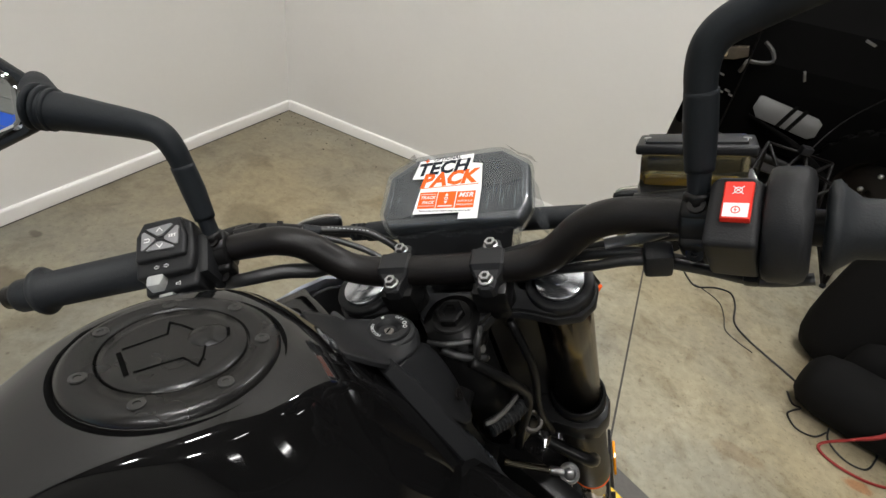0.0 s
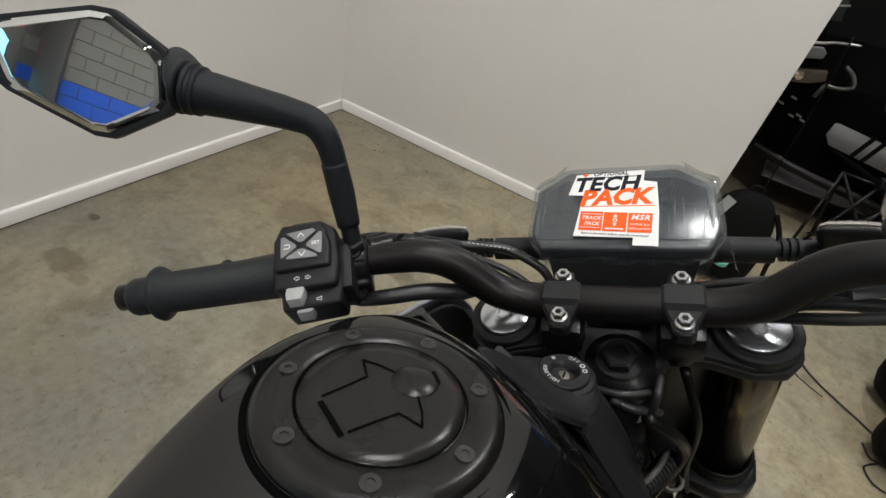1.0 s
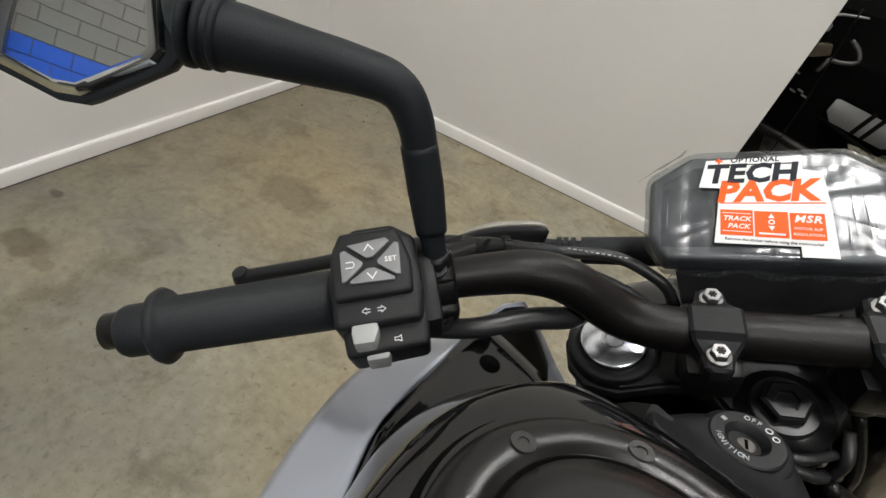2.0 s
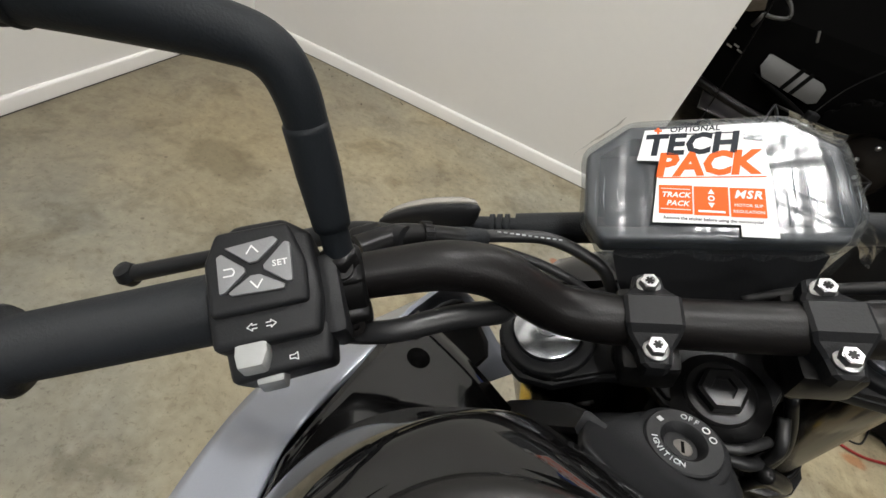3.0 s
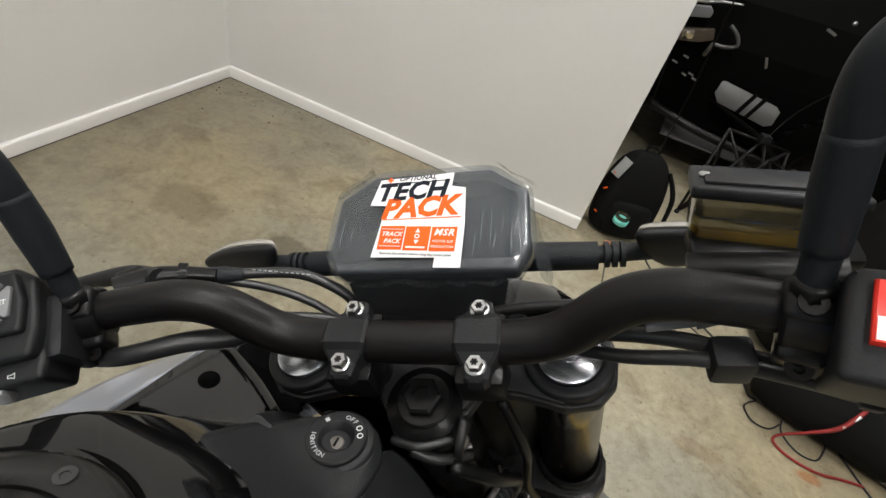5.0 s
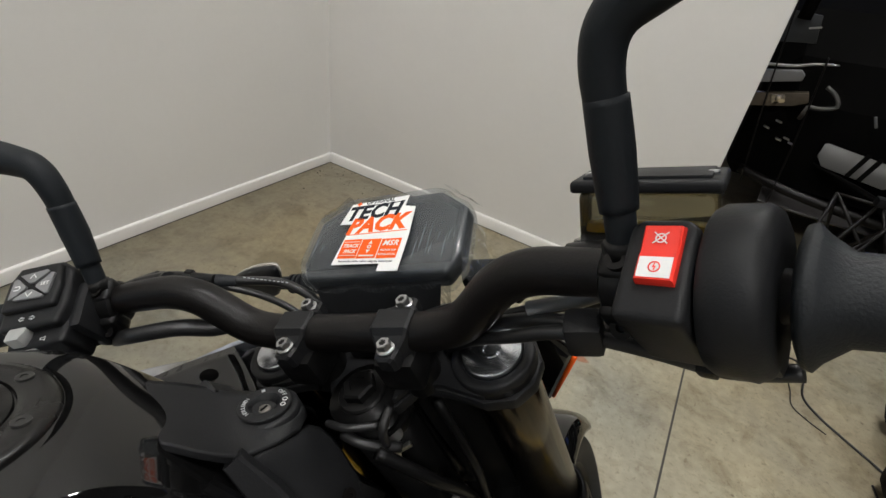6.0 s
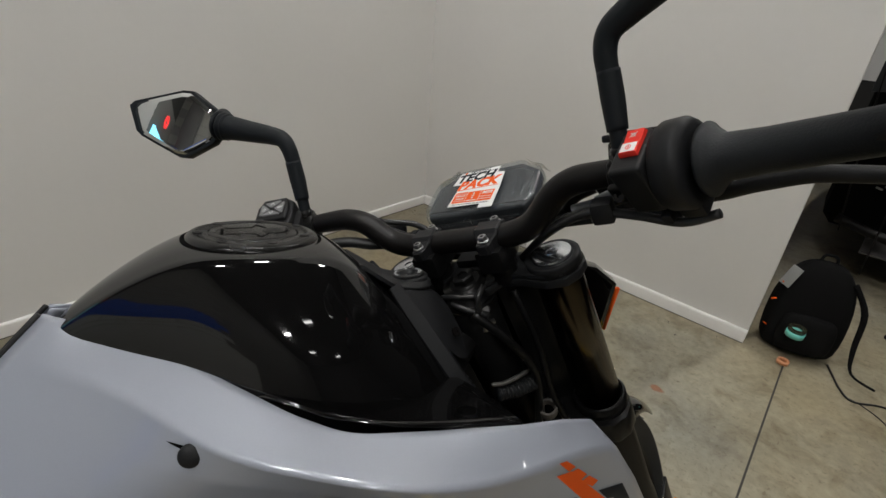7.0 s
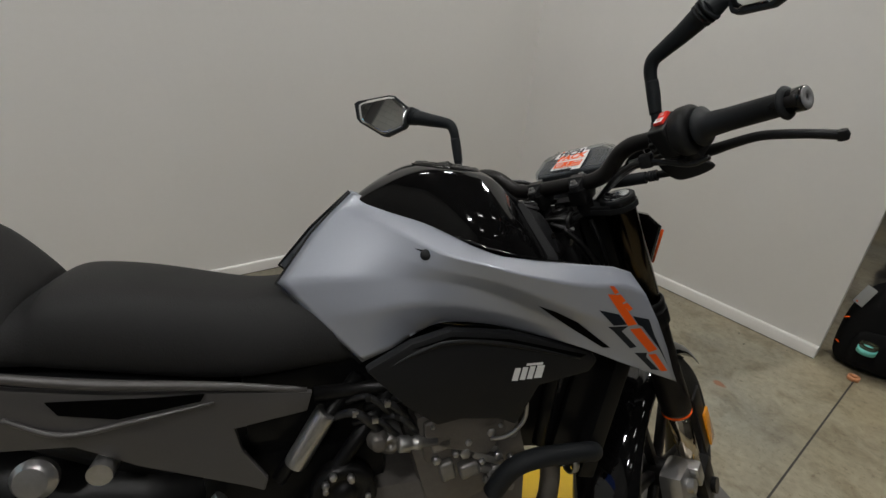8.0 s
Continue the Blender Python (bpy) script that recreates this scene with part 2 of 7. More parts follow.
BUTTON = shader("mid_grey_button_plastic", (0.20, 0.20, 0.205), 0.45, grain=0.06, grain_size=300, mottle=0.05, bump=0.1, bump_size=900)
BUTTONPALE = shader("pale_grey_button_plastic", (0.33, 0.335, 0.325), 0.42, grain=0.06, grain_size=300, mottle=0.05)
SCREEN = shader("black_screen_glass", (0.012, 0.016, 0.02), 0.22, coat=0.0, grain=0.02)
DASHBODY = shader("charcoal_dash_plastic", (0.022, 0.025, 0.028), 0.42, grain=0.1, grain_size=300, mottle=0.1)
FILM = clear_film("packing_film", 0.34, 9, 0.036)
CRUMPLED = clear_film("crumpled_film", 0.9, 30, 0.16)
# pale colour stands in for streaks of shine along the film's folds
FOLD = shader("film_fold_gleam", (0.20, 0.22, 0.24), 0.18, grain=0.3, grain_size=300, coat=0.6)
AMBER = shader("amber_brake_fluid", (0.60, 0.38, 0.012), 0.12, grain=0.05, coat=0.8)
SMOKED = tinted_glass("smoky_reservoir_plastic", (0.24, 0.215, 0.135), 0.12)
LAMPBROWN = shader("dull_bronze_lamp_plastic", (0.10, 0.080, 0.058), 0.25, grain=0.1, mottle=0.25, mottle_size=30)
BRASS = shader("dull_brass", (0.52, 0.40, 0.20), 0.3, metal=1.0, grain=0.1, mottle=0.15, mottle_size=60)
SMOKELENS = shader("pale_smoked_lens", (0.30, 0.28, 0.25), 0.25, grain=0.05, mottle=0.08, mottle_size=40, coat=0.5)
# near-black colour painted in for the shade inside slots, grooves and holes
VOID = shader("gap_shade", (0.0008, 0.0008, 0.0008), 0.8, grain=0.05, spec=0.05)
REFLECTOR = shader("amber_reflector", (0.75, 0.28, 0.01), 0.15, coat=0.8, grain=0.1, grain_size=300)
MIRROR = shader("mirror_silver", (0.60, 0.62, 0.61), 0.015, metal=1.0)
CABLE = shader("black_cable_sheath", (0.013, 0.013, 0.0135), 0.4, grain=0.1, grain_size=200, bump=0.1, bump_size=500)
FABRIC = shader("black_woven_fabric", (0.0062, 0.0060, 0.0060), 0.85, grain=0.25, grain_size=300, mottle=0.2, mottle_size=10, bump=0.5, bump_size=500, spec=0.1)
TEAL = shader("teal_tape", (0.18, 0.62, 0.55), 0.4, grain=0.05)
REDCORD = shader("red_webbing", (0.24, 0.014, 0.012), 0.6, grain=0.15, grain_size=300)
YELLOW = shader("yellow_paint", (0.75, 0.48, 0.02), 0.4, grain=0.06, mottle=0.12, mottle_size=8, bump=0.1)
MAT = shader("dark_grey_rubber_mat", (0.105, 0.098, 0.090), 0.6, grain=0.2, grain_size=90, mottle=0.15, bump=0.3)
GREYDECAL = shader("grey_decal", (0.07, 0.068, 0.064), 0.35, grain=0.06, mottle=0.1)
DULLBLACK = shader("dull_black_bodywork", (0.0022, 0.0021, 0.0020), 0.75, grain=0.2, grain_size=60, mottle=0.3, mottle_size=5, spec=0.03)
COPPER = shader("bronze_wheel_paint", (0.009, 0.006, 0.004), 0.45, metal=0.3, grain=0.08)
LAMPBODY = shader("white_lamp_housing", (0.7, 0.7, 0.7), 0.5, grain=0.03)
STRIP = glowing("lit_strip_diffuser", (1.0, 0.99, 0.965), STRIP_GLOW)
STRIPDIM = glowing("dim_strip_diffuser", (1.0, 0.99, 0.965), STRIP_GLOW * 0.08)
CYAN = glowing("lit_blue_screen", (0.25, 0.75, 1.0), 4.0)
REDGLOW = glowing("lit_red_ring", (1.0, 0.06, 0.06), 2.0)


# ---- mesh tools ----
def tube(points, radius, seg=14, step=5, caps=True):
    """A round bar along a smooth curve through the points; radius: one number or one for each point."""
    pts = [Vector(p) for p in points]
    rad = list(radius) if isinstance(radius, (list, tuple)) else [radius] * len(pts)
    line = []
    for i in range(len(pts) - 1):
        a, b, c, d = pts[max(i - 1, 0)], pts[i], pts[i + 1], pts[min(i + 2, len(pts) - 1)]
        for k in range(step if len(pts) > 2 else 1):
            t = k / (step if len(pts) > 2 else 1)
            q = 0.5 * (2 * b + (c - a) * t + (2 * a - 5 * b + 4 * c - d) * t * t + (3 * b - a - 3 * c + d) * t ** 3)
            line.append((q, rad[i] + (rad[i + 1] - rad[i]) * t))
    line.append((pts[-1], rad[-1]))
    bm = bmesh.new()
    rings, side = [], None
    for i, (q, r) in enumerate(line):
        way = (line[min(i + 1, len(line) - 1)][0] - line[max(i - 1, 0)][0]).normalized()
        if side is None:
            side = way.orthogonal().normalized()
        side = (side - way * side.dot(way)).normalized()
        other = way.cross(side)
        rings.append([bm.verts.new(q + r * (math.cos(2 * math.pi * k / seg) * side + math.sin(2 * math.pi * k / seg) * other)) for k in range(seg)])
    for a, b in zip(rings, rings[1:]):
        for k in range(seg):
            bm.faces.new((a[k], a[(k + 1) % seg], b[(k + 1) % seg], b[k]))
    if caps:
        bm.faces.new(rings[0][::-1]), bm.faces.new(rings[-1])
    return bm


def lathe(profile, seg=32, m=Matrix(), hollow=False):
    """A turned form from (radius, height) pairs, closed at both ends; hollow: open at the first."""
    bm = bmesh.new()
    rings = [[bm.verts.new(m @ Vector((r * math.cos(2 * math.pi * k / seg), r * math.sin(2 * math.pi * k / seg), z))) for k in range(seg)] for r, z in profile]
    for a, b in zip(rings, rings[1:]):
        for k in range(seg):
            bm.faces.new((a[k], a[(k + 1) % seg], b[(k + 1) % seg], b[k]))
    if not hollow:
        bm.faces.new(rings[0][::-1])
    bm.faces.new(rings[-1])
    return bm


def ring(r_in, r_out, h, seg=40, m=Matrix(), bev=0.0):
    """A flat ring with a hole through it."""
    bm = bmesh.new()
    prof = [(r_in, 0), (r_out, 0), (r_out, h - bev), (r_out - bev, h), (r_in + bev, h), (r_in, h - bev)] if bev else [(r_in, 0), (r_out, 0), (r_out, h), (r_in, h)]
    rings = [[bm.verts.new(m @ Vector((r * math.cos(2 * math.pi * k / seg), r * math.sin(2 * math.pi * k / seg), z))) for k in range(seg)] for r, z in prof]
    for i in range(len(rings)):
        a, b = rings[i], rings[(i + 1) % len(rings)]
        for k in range(seg):
            bm.faces.new((a[k], a[(k + 1) % seg], b[(k + 1) % seg], b[k]))
    return bm


def rbox(sx, sy, sz, bev=0.002, m=Matrix(), seg=2):
    """A box of that size about its middle, with rounded edges."""
    bm = bmesh.new()
    bmesh.ops.create_cube(bm, size=1)
    bmesh.ops.scale(bm, vec=(sx, sy, sz), verts=bm.verts)
    if bev:
        bmesh.ops.bevel(bm, geom=bm.edges[:], offset=bev, segments=seg, affect="EDGES", profile=0.6)
    bm.transform(m)
    return bm


def prism(poly, h, bev=0.0, m=Matrix(), seg=2):
    """A plate: the flat outline, raised to the height h, with rounded edges."""
    bm = bmesh.new()
    low = [bm.verts.new((x, y, 0)) for x, y in poly]
    top = [bm.verts.new((x, y, h)) for x, y in poly]
    bm.faces.new(low[::-1]), bm.faces.new(top)
    k = len(poly)
    for i in range(k):
        bm.faces.new((low[i], low[(i + 1) % k], top[(i + 1) % k], top[i]))
    bmesh.ops.recalc_face_normals(bm, faces=bm.faces)
    if bev:
        bmesh.ops.bevel(bm, geom=bm.edges[:], offset=bev, segments=seg, affect="EDGES", profile=0.6)
    bm.transform(m)
    return bm


def loft(rows, closed=True, caps=True):
    """A skin over rows of the same number of points; closed: each row is a loop."""
    bm = bmesh.new()
    vs = [[bm.verts.new(p) for p in row] for row in rows]
    k = len(vs[0])
    for a, b in zip(vs, vs[1:]):
        for i in range(k if closed else k - 1):
            bm.faces.new((a[i], a[(i + 1) % k], b[(i + 1) % k], b[i]))
    if closed and caps:
        bm.faces.new(vs[0][::-1]), bm.faces.new(vs[-1])
    bmesh.ops.recalc_face_normals(bm, faces=bm.faces)
    return bm


def creased(bm, k, rows=(), cols=(), border=True):
    """Keeps folds sharp in a skin of k points a row: (row, from, to, weight) along rows, (column, weight) across them."""
    bm.verts.index_update()
    el = bm.edges.layers.float.new("crease_edge")
    vl = bm.verts.layers.float.new("crease_vert")
    for e in bm.edges:
        (r0, c0), (r1, c1) = sorted(divmod(v.index, k) for v in e.verts)
        for r, a, b, w in rows:
            if r0 == r1 == r and a <= min(c0, c1) and max(c0, c1) <= b:
                e[el] = w
        for c, w in cols:
            if c0 == c1 == c:
                e[el] = w
        if border and e.is_boundary:
            e[el] = 1.0
            for v in e.verts:
                v[vl] = 1.0
    return bm


def both(half):
    """A half section of (x, z) from the top middle outwards, closed with its mirror image into a loop of (x, z)."""
    return list(half) + [(-x, z) for x, z in reversed(half) if abs(x) > 1e-6]


def joined(*parts):
    out = bmesh.new()
    for b in parts:
        me = bpy.data.meshes.new("t")
        b.to_mesh(me)
        out.from_mesh(me)
        b.free()
        bpy.data.meshes.remove(me)
    return out


def moved(bm, m):
    bm.transform(m)
    return bm


def part(name, bm, material, parent=None, label="", m=None, sub=0, solid=0.0, sharp=38.0, offset=-1.0):
    """Links a bmesh as one mesh object, under a thing or a part where one is given."""
    for face in bm.faces:
        face.smooth = True
    if not sub:
        for e in bm.edges:
            if len(e.link_faces) == 2 and e.calc_face_angle(0) > radians(sharp):
                e.smooth = False
    me = bpy.data.meshes.new(name)
    bm.to_mesh(me)
    bm.free()
    me.materials.append(material)
    ob = new(name, me)
    if parent is not None:
        ob.parent = parent
    if m is not None:
        ob.matrix_local = m
    if solid:
        s = ob.modifiers.new("thickness", "SOLIDIFY")
        s.thickness, s.offset = solid, offset
    if sub:
        s = ob.modifiers.new("round", "SUBSURF")
        s.levels = s.render_levels = sub
        s.boundary_smooth = "PRESERVE_CORNERS"
    if label:
        tagged(ob, label)
    return ob


def thing(name, label, category, group="", m=None):
    """An Empty at the base of a thing of several parts."""
    ob = new(name)
    ob.empty_display_size = 0.05
    if m is not None:
        ob.matrix_world = m
    return tagged(ob, label, category, group)


def letters(text, size, m, shear=0.0, bold=0.0, depth=0.0003, space=1.0, align="CENTER"):
    """Raised letters in the built-in font, as a bmesh in the plane of m."""
    cu = bpy.data.curves.new("t", "FONT")
    cu.body, cu.size, cu.shear, cu.offset, cu.extrude, cu.space_character = text, size, shear, bold, depth, space
    cu.align_x, cu.align_y, cu.resolution_u = align, "CENTER", 2
    ob = bpy.data.objects.new("t", cu)
    scene.collection.objects.link(ob)
    me = bpy.data.meshes.new_from_object(ob.evaluated_get(bpy.context.evaluated_depsgraph_get()))
    bm = bmesh.new()
    bm.from_mesh(me)
    bm.transform(m)
    bpy.data.objects.remove(ob), bpy.data.curves.remove(cu), bpy.data.meshes.remove(me)
    return bm


def basis(x, z, at):
    """A pose with its z axis along z and its x axis as near to x as can be."""
    z = Vector(z).normalized()
    x = Vector(x)
    x = (x - z * x.dot(z)).normalized()
    return Matrix.Translation(at) @ Matrix((x, z.cross(x), z)).transposed().to_4x4()


def basis_x(x, z, at):
    """A pose with its x axis along x and its z axis as near to z as can be."""
    x = Vector(x).normalized()
    z = Vector(z)
    z = (z - x * z.dot(x)).normalized()
    return Matrix.Translation(at) @ Matrix((x, z.cross(x), z)).transposed().to_4x4()


def wrapped(poly, panel, sx, proud=0.0007, cuts=3):
    """A thin painted mark: an outline in (y, z), laid from the side onto a panel of the motorcycle."""
    bm = bmesh.new()
    bm.faces.new([bm.verts.new((0, y, z)) for y, z in poly])
    bmesh.ops.triangulate(bm, faces=bm.faces)
    bmesh.ops.subdivide_edges(bm, edges=bm.edges[:], cuts=cuts, use_grid_fill=True)
    tree = BVHTree.FromObject(panel, bpy.context.evaluated_depsgraph_get())
    lost = []
    for v in bm.verts:
        at, normal, _, _ = tree.ray_cast(Vector((sx * 0.6, v.co.y, v.co.z)), Vector((-sx, 0, 0)))
        if at is None:
            lost.append(v)
        else:
            v.co = at + Vector((sx * proud, 0, 0))
    bmesh.ops.delete(bm, geom=lost, context="VERTS")
    bmesh.ops.recalc_face_normals(bm, faces=bm.faces)
    return bm


# ---- the room ----
WEST, NORTH, END, TALL = -1.752, 2.306, 0.209, 4.6


def slab(name, lo, hi, material, bev=0.0):
    s = [b - a for a, b in zip(lo, hi)]
    ob = part(name, rbox(*s, bev), material)
    ob.location = [(a + b) / 2 for a, b in zip(lo, hi)]
    return tagged(ob, kind="structure")


floor_bm = bmesh.new()
bmesh.ops.create_grid(floor_bm, x_segments=4, y_segments=4, size=1)
bmesh.ops.scale(floor_bm, vec=(4.2, 5.2, 1), verts=floor_bm.verts)
floor = part("floor", floor_bm, CONCRETE, solid=0.15)
floor.location = (2.2, 1.0, 0)
floor.data.transform(Matrix.Translation((2.2, 1.0, 0)))
floor.location = (0, 0, 0)
tagged(floor, "worn beige concrete floor with stains and saw-cut joint", "floor", kind="structure")
joint = part("floor_joint", rbox(0.006, 3.6, 0.002, 0, pose(0, 0, 0, 0, 0, 2.3)), JOINT)
joint.location = (0.440, 0.48, 0.0012)
tagged(joint, "dark straight control joint in the concrete", "joint", kind="structure")
tagged(slab("wall_west", (WEST - 0.15, -4.2, 0), (WEST, NORTH + 0.15, TALL), WALL), "plain white painted wall", "wall")
tagged(slab("wall_north", (WEST, NORTH, 0), (END, NORTH + 0.03, TALL), WALL, 0.003), "white painted partition wall with a free end", "wall")
tagged(slab("wall_east", (6.4, -4.2, 0), (6.55, 6.2, TALL), DARKWALL), "dark painted wall", "wall")
tagged(slab("wall_far", (WEST - 0.15, 6.05, 0), (6.4, 6.2, TALL), DARKWALL), "dark painted wall behind the vehicles", "wall")
tagged(slab("ceiling", (WEST - 0.15, -4.2, TALL), (6.55, 6.2, TALL + 0.12), CEIL), "grey ceiling with strip lights", "ceiling")

# painted bands of the far wall, seen over the vehicle
tagged(slab("wall_band", (-0.4, 6.042, 0.85), (1.3, 6.05, 1.30), WALL), "white painted band of the far wall", "wall")
tagged(slab("wall_band", (-0.4, 6.042, 1.302), (1.3, 6.05, 1.95), BLUE), "blue painted band of the far wall", "wall")


def skirting(name, length, m, k=1.0):
    """A skirting board with a rounded top edge, its back on the wall."""
    prof = [(0, 0), (0.014, 0), (0.014, 0.060), (0.0125, 0.066), (0.009, 0.070), (0.004, 0.072), (0, 0.072)]
    rows = [[(x, y, z * k) for x, z in prof] for y in (0, length)]
    ob = part(name, loft(rows), TRIM, sharp=50)
    ob.matrix_world = m
    return tagged(ob, "white skirting board along the wall", "skirting board", kind="structure")


skirting("baseboard", 6.34, Matrix.Translation((WEST, -4.04, 0.001)), 0.75)
skirting("baseboard", END - WEST - 0.0145, Matrix.Translation((WEST + 0.0145, NORTH, 0.001)) @ pose(0, 0, 0, 0, 0, -90), 0.81)

# the block wall behind the camera, with its painted blue foot
south = slab("wall_south", (WEST - 0.15, -4.2, 0), (6.4, -4.05, TALL), MORTAR)
tagged(south, "grey concrete block wall with a blue painted lower band", "wall")
SOUTH_Y = -4.05
tagged(slab("wall_band", (WEST, SOUTH_Y, 0), (1.3, SOUTH_Y + 0.0045, 1.20), WALL), "white painted foot of the block wall", "wall")
tagged(slab("wall_band", (WEST + 0.004, SOUTH_Y + 0.012, 2.90), (WEST + 0.008, -2.70, TALL), DARKWALL), "dark grey painted end of the white wall", "wall")
tagged(slab("wall_band", (WEST, SOUTH_Y + 0.012, 0), (WEST + 0.004, -2.70, TALL), MORTAR), "grey painted end of the white wall", "wall")
tagged(slab("wall_post", (-1.50, SOUTH_Y + 0.012, 0), (-1.17, -3.82, TALL), TAILGREY, 0.006), "dark grey post before the block wall", "post")


def block_mesh(w, h, material):
    bm = rbox(w, 0.012, h, 0.003, seg=1)
    for face in bm.faces:
        face.smooth = False
    me = bpy.data.meshes.new("block")
    bm.to_mesh(me)
    bm.free()
    me.materials.append(material)
    return me


# ---- strip lights ----
def strip_light(x, y, turn=0, tube_glow=STRIP):
    lamp = thing("strip_light", "lit white strip light fixed under the ceiling", "ceiling light", "strip lights", Matrix.Translation((x, y, TALL - 0.05)) @ pose(0, 0, 0, 0, 0, turn))
    part("housing", rbox(0.12, 0.66, 0.06, 0.006, Matrix.Translation((0, 0, 0.02))), LAMPBODY, lamp)
    part("diffuser", rbox(0.08, 0.6, 0.03, 0.008, Matrix.Translation((0, 0, -0.02))), tube_glow, lamp)
    return lamp


for lx, ly in [(-0.25, 0.72), (0.3, -1.9), (3.2, -2.2), (0.63, 3.85)]:
    strip_light(lx, ly)
# weaker lamps over the rest of the hall
for lx, ly in [(2.7, 0.3), (4.4, 3.6), (5.2, 1.2), (4.6, -1.4), (2.6, 2.7)]:
    strip_light(lx, ly, 0, STRIPDIM)


# ---- the motorcycle ----
bike = thing("motorcycle", "grey and black naked motorcycle leaning on its side stand", "motorcycle", m=BIKE)


def on_bike(name, bm, material, label="", **k):
    return part(name, bm, material, bike, label, **k)


def on_fork(name, bm, material, label="", **k):
    return part(name, bm, material, bike, label, m=FORK, **k)


# fuel tank: sections from the seat forwards
TANK = [
    (-0.215, [(0, 0.945), (0.003, 0.9445), (0.006, 0.942), (0.012, 0.920), (0.020, 0.86), (0.022, 0.80)]),
    (-0.158, [(0, 0.998), (0.009, 0.9972), (0.017, 0.992), (0.022, 0.962), (0.032, 0.87), (0.04, 0.80)]),
    (-0.115, [(0, 1.027), (0.019, 1.0255), (0.037, 1.019), (0.046, 0.970), (0.062, 0.87), (0.08, 0.78)]),
    (-0.070, [(0, 1.0480), (0.027, 1.0465), (0.050, 1.0395), (0.072, 0.955), (0.092, 0.85), (0.11, 0.77)]),
    (-0.040, [(0, 1.0495), (0.038, 1.0485), (0.063, 1.0435), (0.097, 0.948), (0.120, 0.85), (0.13, 0.77)]),
    (0.000, [(0, 1.0450), (0.047, 1.0445), (0.0745, 1.0395), (0.130, 0.934), (0.128, 0.84), (0.125, 0.76)]),
    (0.040, [(0, 1.0405), (0.046, 1.0390), (0.070, 1.0335), (0.144, 0.925), (0.134, 0.84), (0.130, 0.76)]),
    (0.068, [(0, 1.0330), (0.038, 1.0300), (0.060, 1.023), (0.142, 0.914), (0.138, 0.83), (0.135, 0.75)]),
    (0.100, [(0, 0.998), (0.032, 0.995), (0.056, 0.988), (0.136, 0.898), (0.134, 0.81), (0.13, 0.74)]),
    (0.150, [(0, 0.935), (0.030, 0.931), (0.056, 0.924), (0.120, 0.872), (0.12, 0.79), (0.12, 0.73)]),
    (0.190, [(0, 0.87), (0.03, 0.87), (0.05, 0.86), (0.085, 0.83), (0.10, 0.77), (0.10, 0.72)]),
]


def bulged(h):
    """The half section with its flank bowed outwards."""
    (x0, z0), (x1, z1) = h[2], h[3]
    d = math.hypot(x1 - x0, z1 - z0)
    k = min(0.010, 0.09 * d) / d
    return h[:3] + [((x0 + x1) / 2 - (z1 - z0) * k, (z0 + z1) / 2 + (x1 - x0) * k)] + h[3:]


tank = on_bike("fuel_tank", creased(loft([[(x, y, z) for x, z in both(bulged(h))] for y, h in TANK]), 13, cols=[(2, 0.7), (11, 0.7)]), GLOSS, "gloss black painted fuel tank", sub=3)

CAP = basis((1, 0, 0), (0, 0.112, 0.9937), (0, -0.002, 1.0410))
part("filler_flange", lathe([(0.0565, -0.012), (0.0582, -0.002), (0.0572, 0.0025), (0.0540, 0.0050), (0.0505, 0.0056), (0.0400, 0.0056), (0.0395, 0.0046), (0.0395, 0.003)], 64, CAP), CAPCOAT, tank, "satin black filler ring screwed to the tank")
part("rim_gap", ring(0.0582, 0.0612, 0.004, 64, CAP @ Matrix.Translation((0, 0, -0.0035))), VOID, tank)
cap = part("filler_cap", lathe([(0.0380, -0.004), (0.0385, 0.0042), (0.0378, 0.0056), (0.030, 0.0060), (0.001, 0.0062)], 64, CAP), CAPCOAT, tank, "matt black lockable filler cap")
for k in range(7):
    at = CAP @ pose(0, 0, 0, 0, 0, 90 - 25 + 360 / 7 * k) @ Matrix.Translation((0.0467, 0, 0.0056))
    part("cap_screw", joined(ring(0.0020, 0.0042, 0.0008, 20, at), lathe([(0.0020, 0), (0.0020, 0.0003)], 6, at)), SCREWGREY, tank)
# latch groove and flap on the cap, pointing rearwards
GROOVE = CAP @ Matrix.Translation((0, 0, 0.0062))


def flat_line(pts, w, h, m):
    """A thin raised or sunk line along straight legs."""
    out = []
    for (x0, y0), (x1, y1) in zip(pts, pts[1:]):
        d = math.hypot(x1 - x0, y1 - y0)
        out.append(rbox(d + w * 0.6, w, h, 0, m @ Matrix.Translation(((x0 + x1) / 2, (y0 + y1) / 2, 0)) @ pose(0, 0, 0, 0, 0, math.degrees(math.atan2(y1 - y0, x1 - x0)))))
    return joined(*out)


for sx in (1, -1):
    part("flap_groove", flat_line([(sx * 0.0118, -0.0240), (sx * 0.0126, -0.0115), (sx * 0.0136, -0.0004), (sx * 0.0250, 0.0040), (sx * 0.0180, 0.0090), (sx * 0.0098, 0.0128)], 0.0011, 0.0005, GROOVE), VOID, cap)
part("flap_slot", rbox(0.0220, 0.0026, 0.0008, 0.0003, GROOVE @ Matrix.Translation((0.0015, -0.0270, 0)) @ pose(0, 0, 0, 0, 0, -3)), VOID, cap)
part("key_cover", lathe([(0.0120, -0.0004), (0.0105, 0.0003), (0.0085, 0.0012), (0.0060, 0.0021), (0.0030, 0.0026), (0.001, 0.0027)], 32, GROOVE @ Matrix.Translation((0, 0.0180, 0))), CAPCOAT, cap, "domed black key cover")
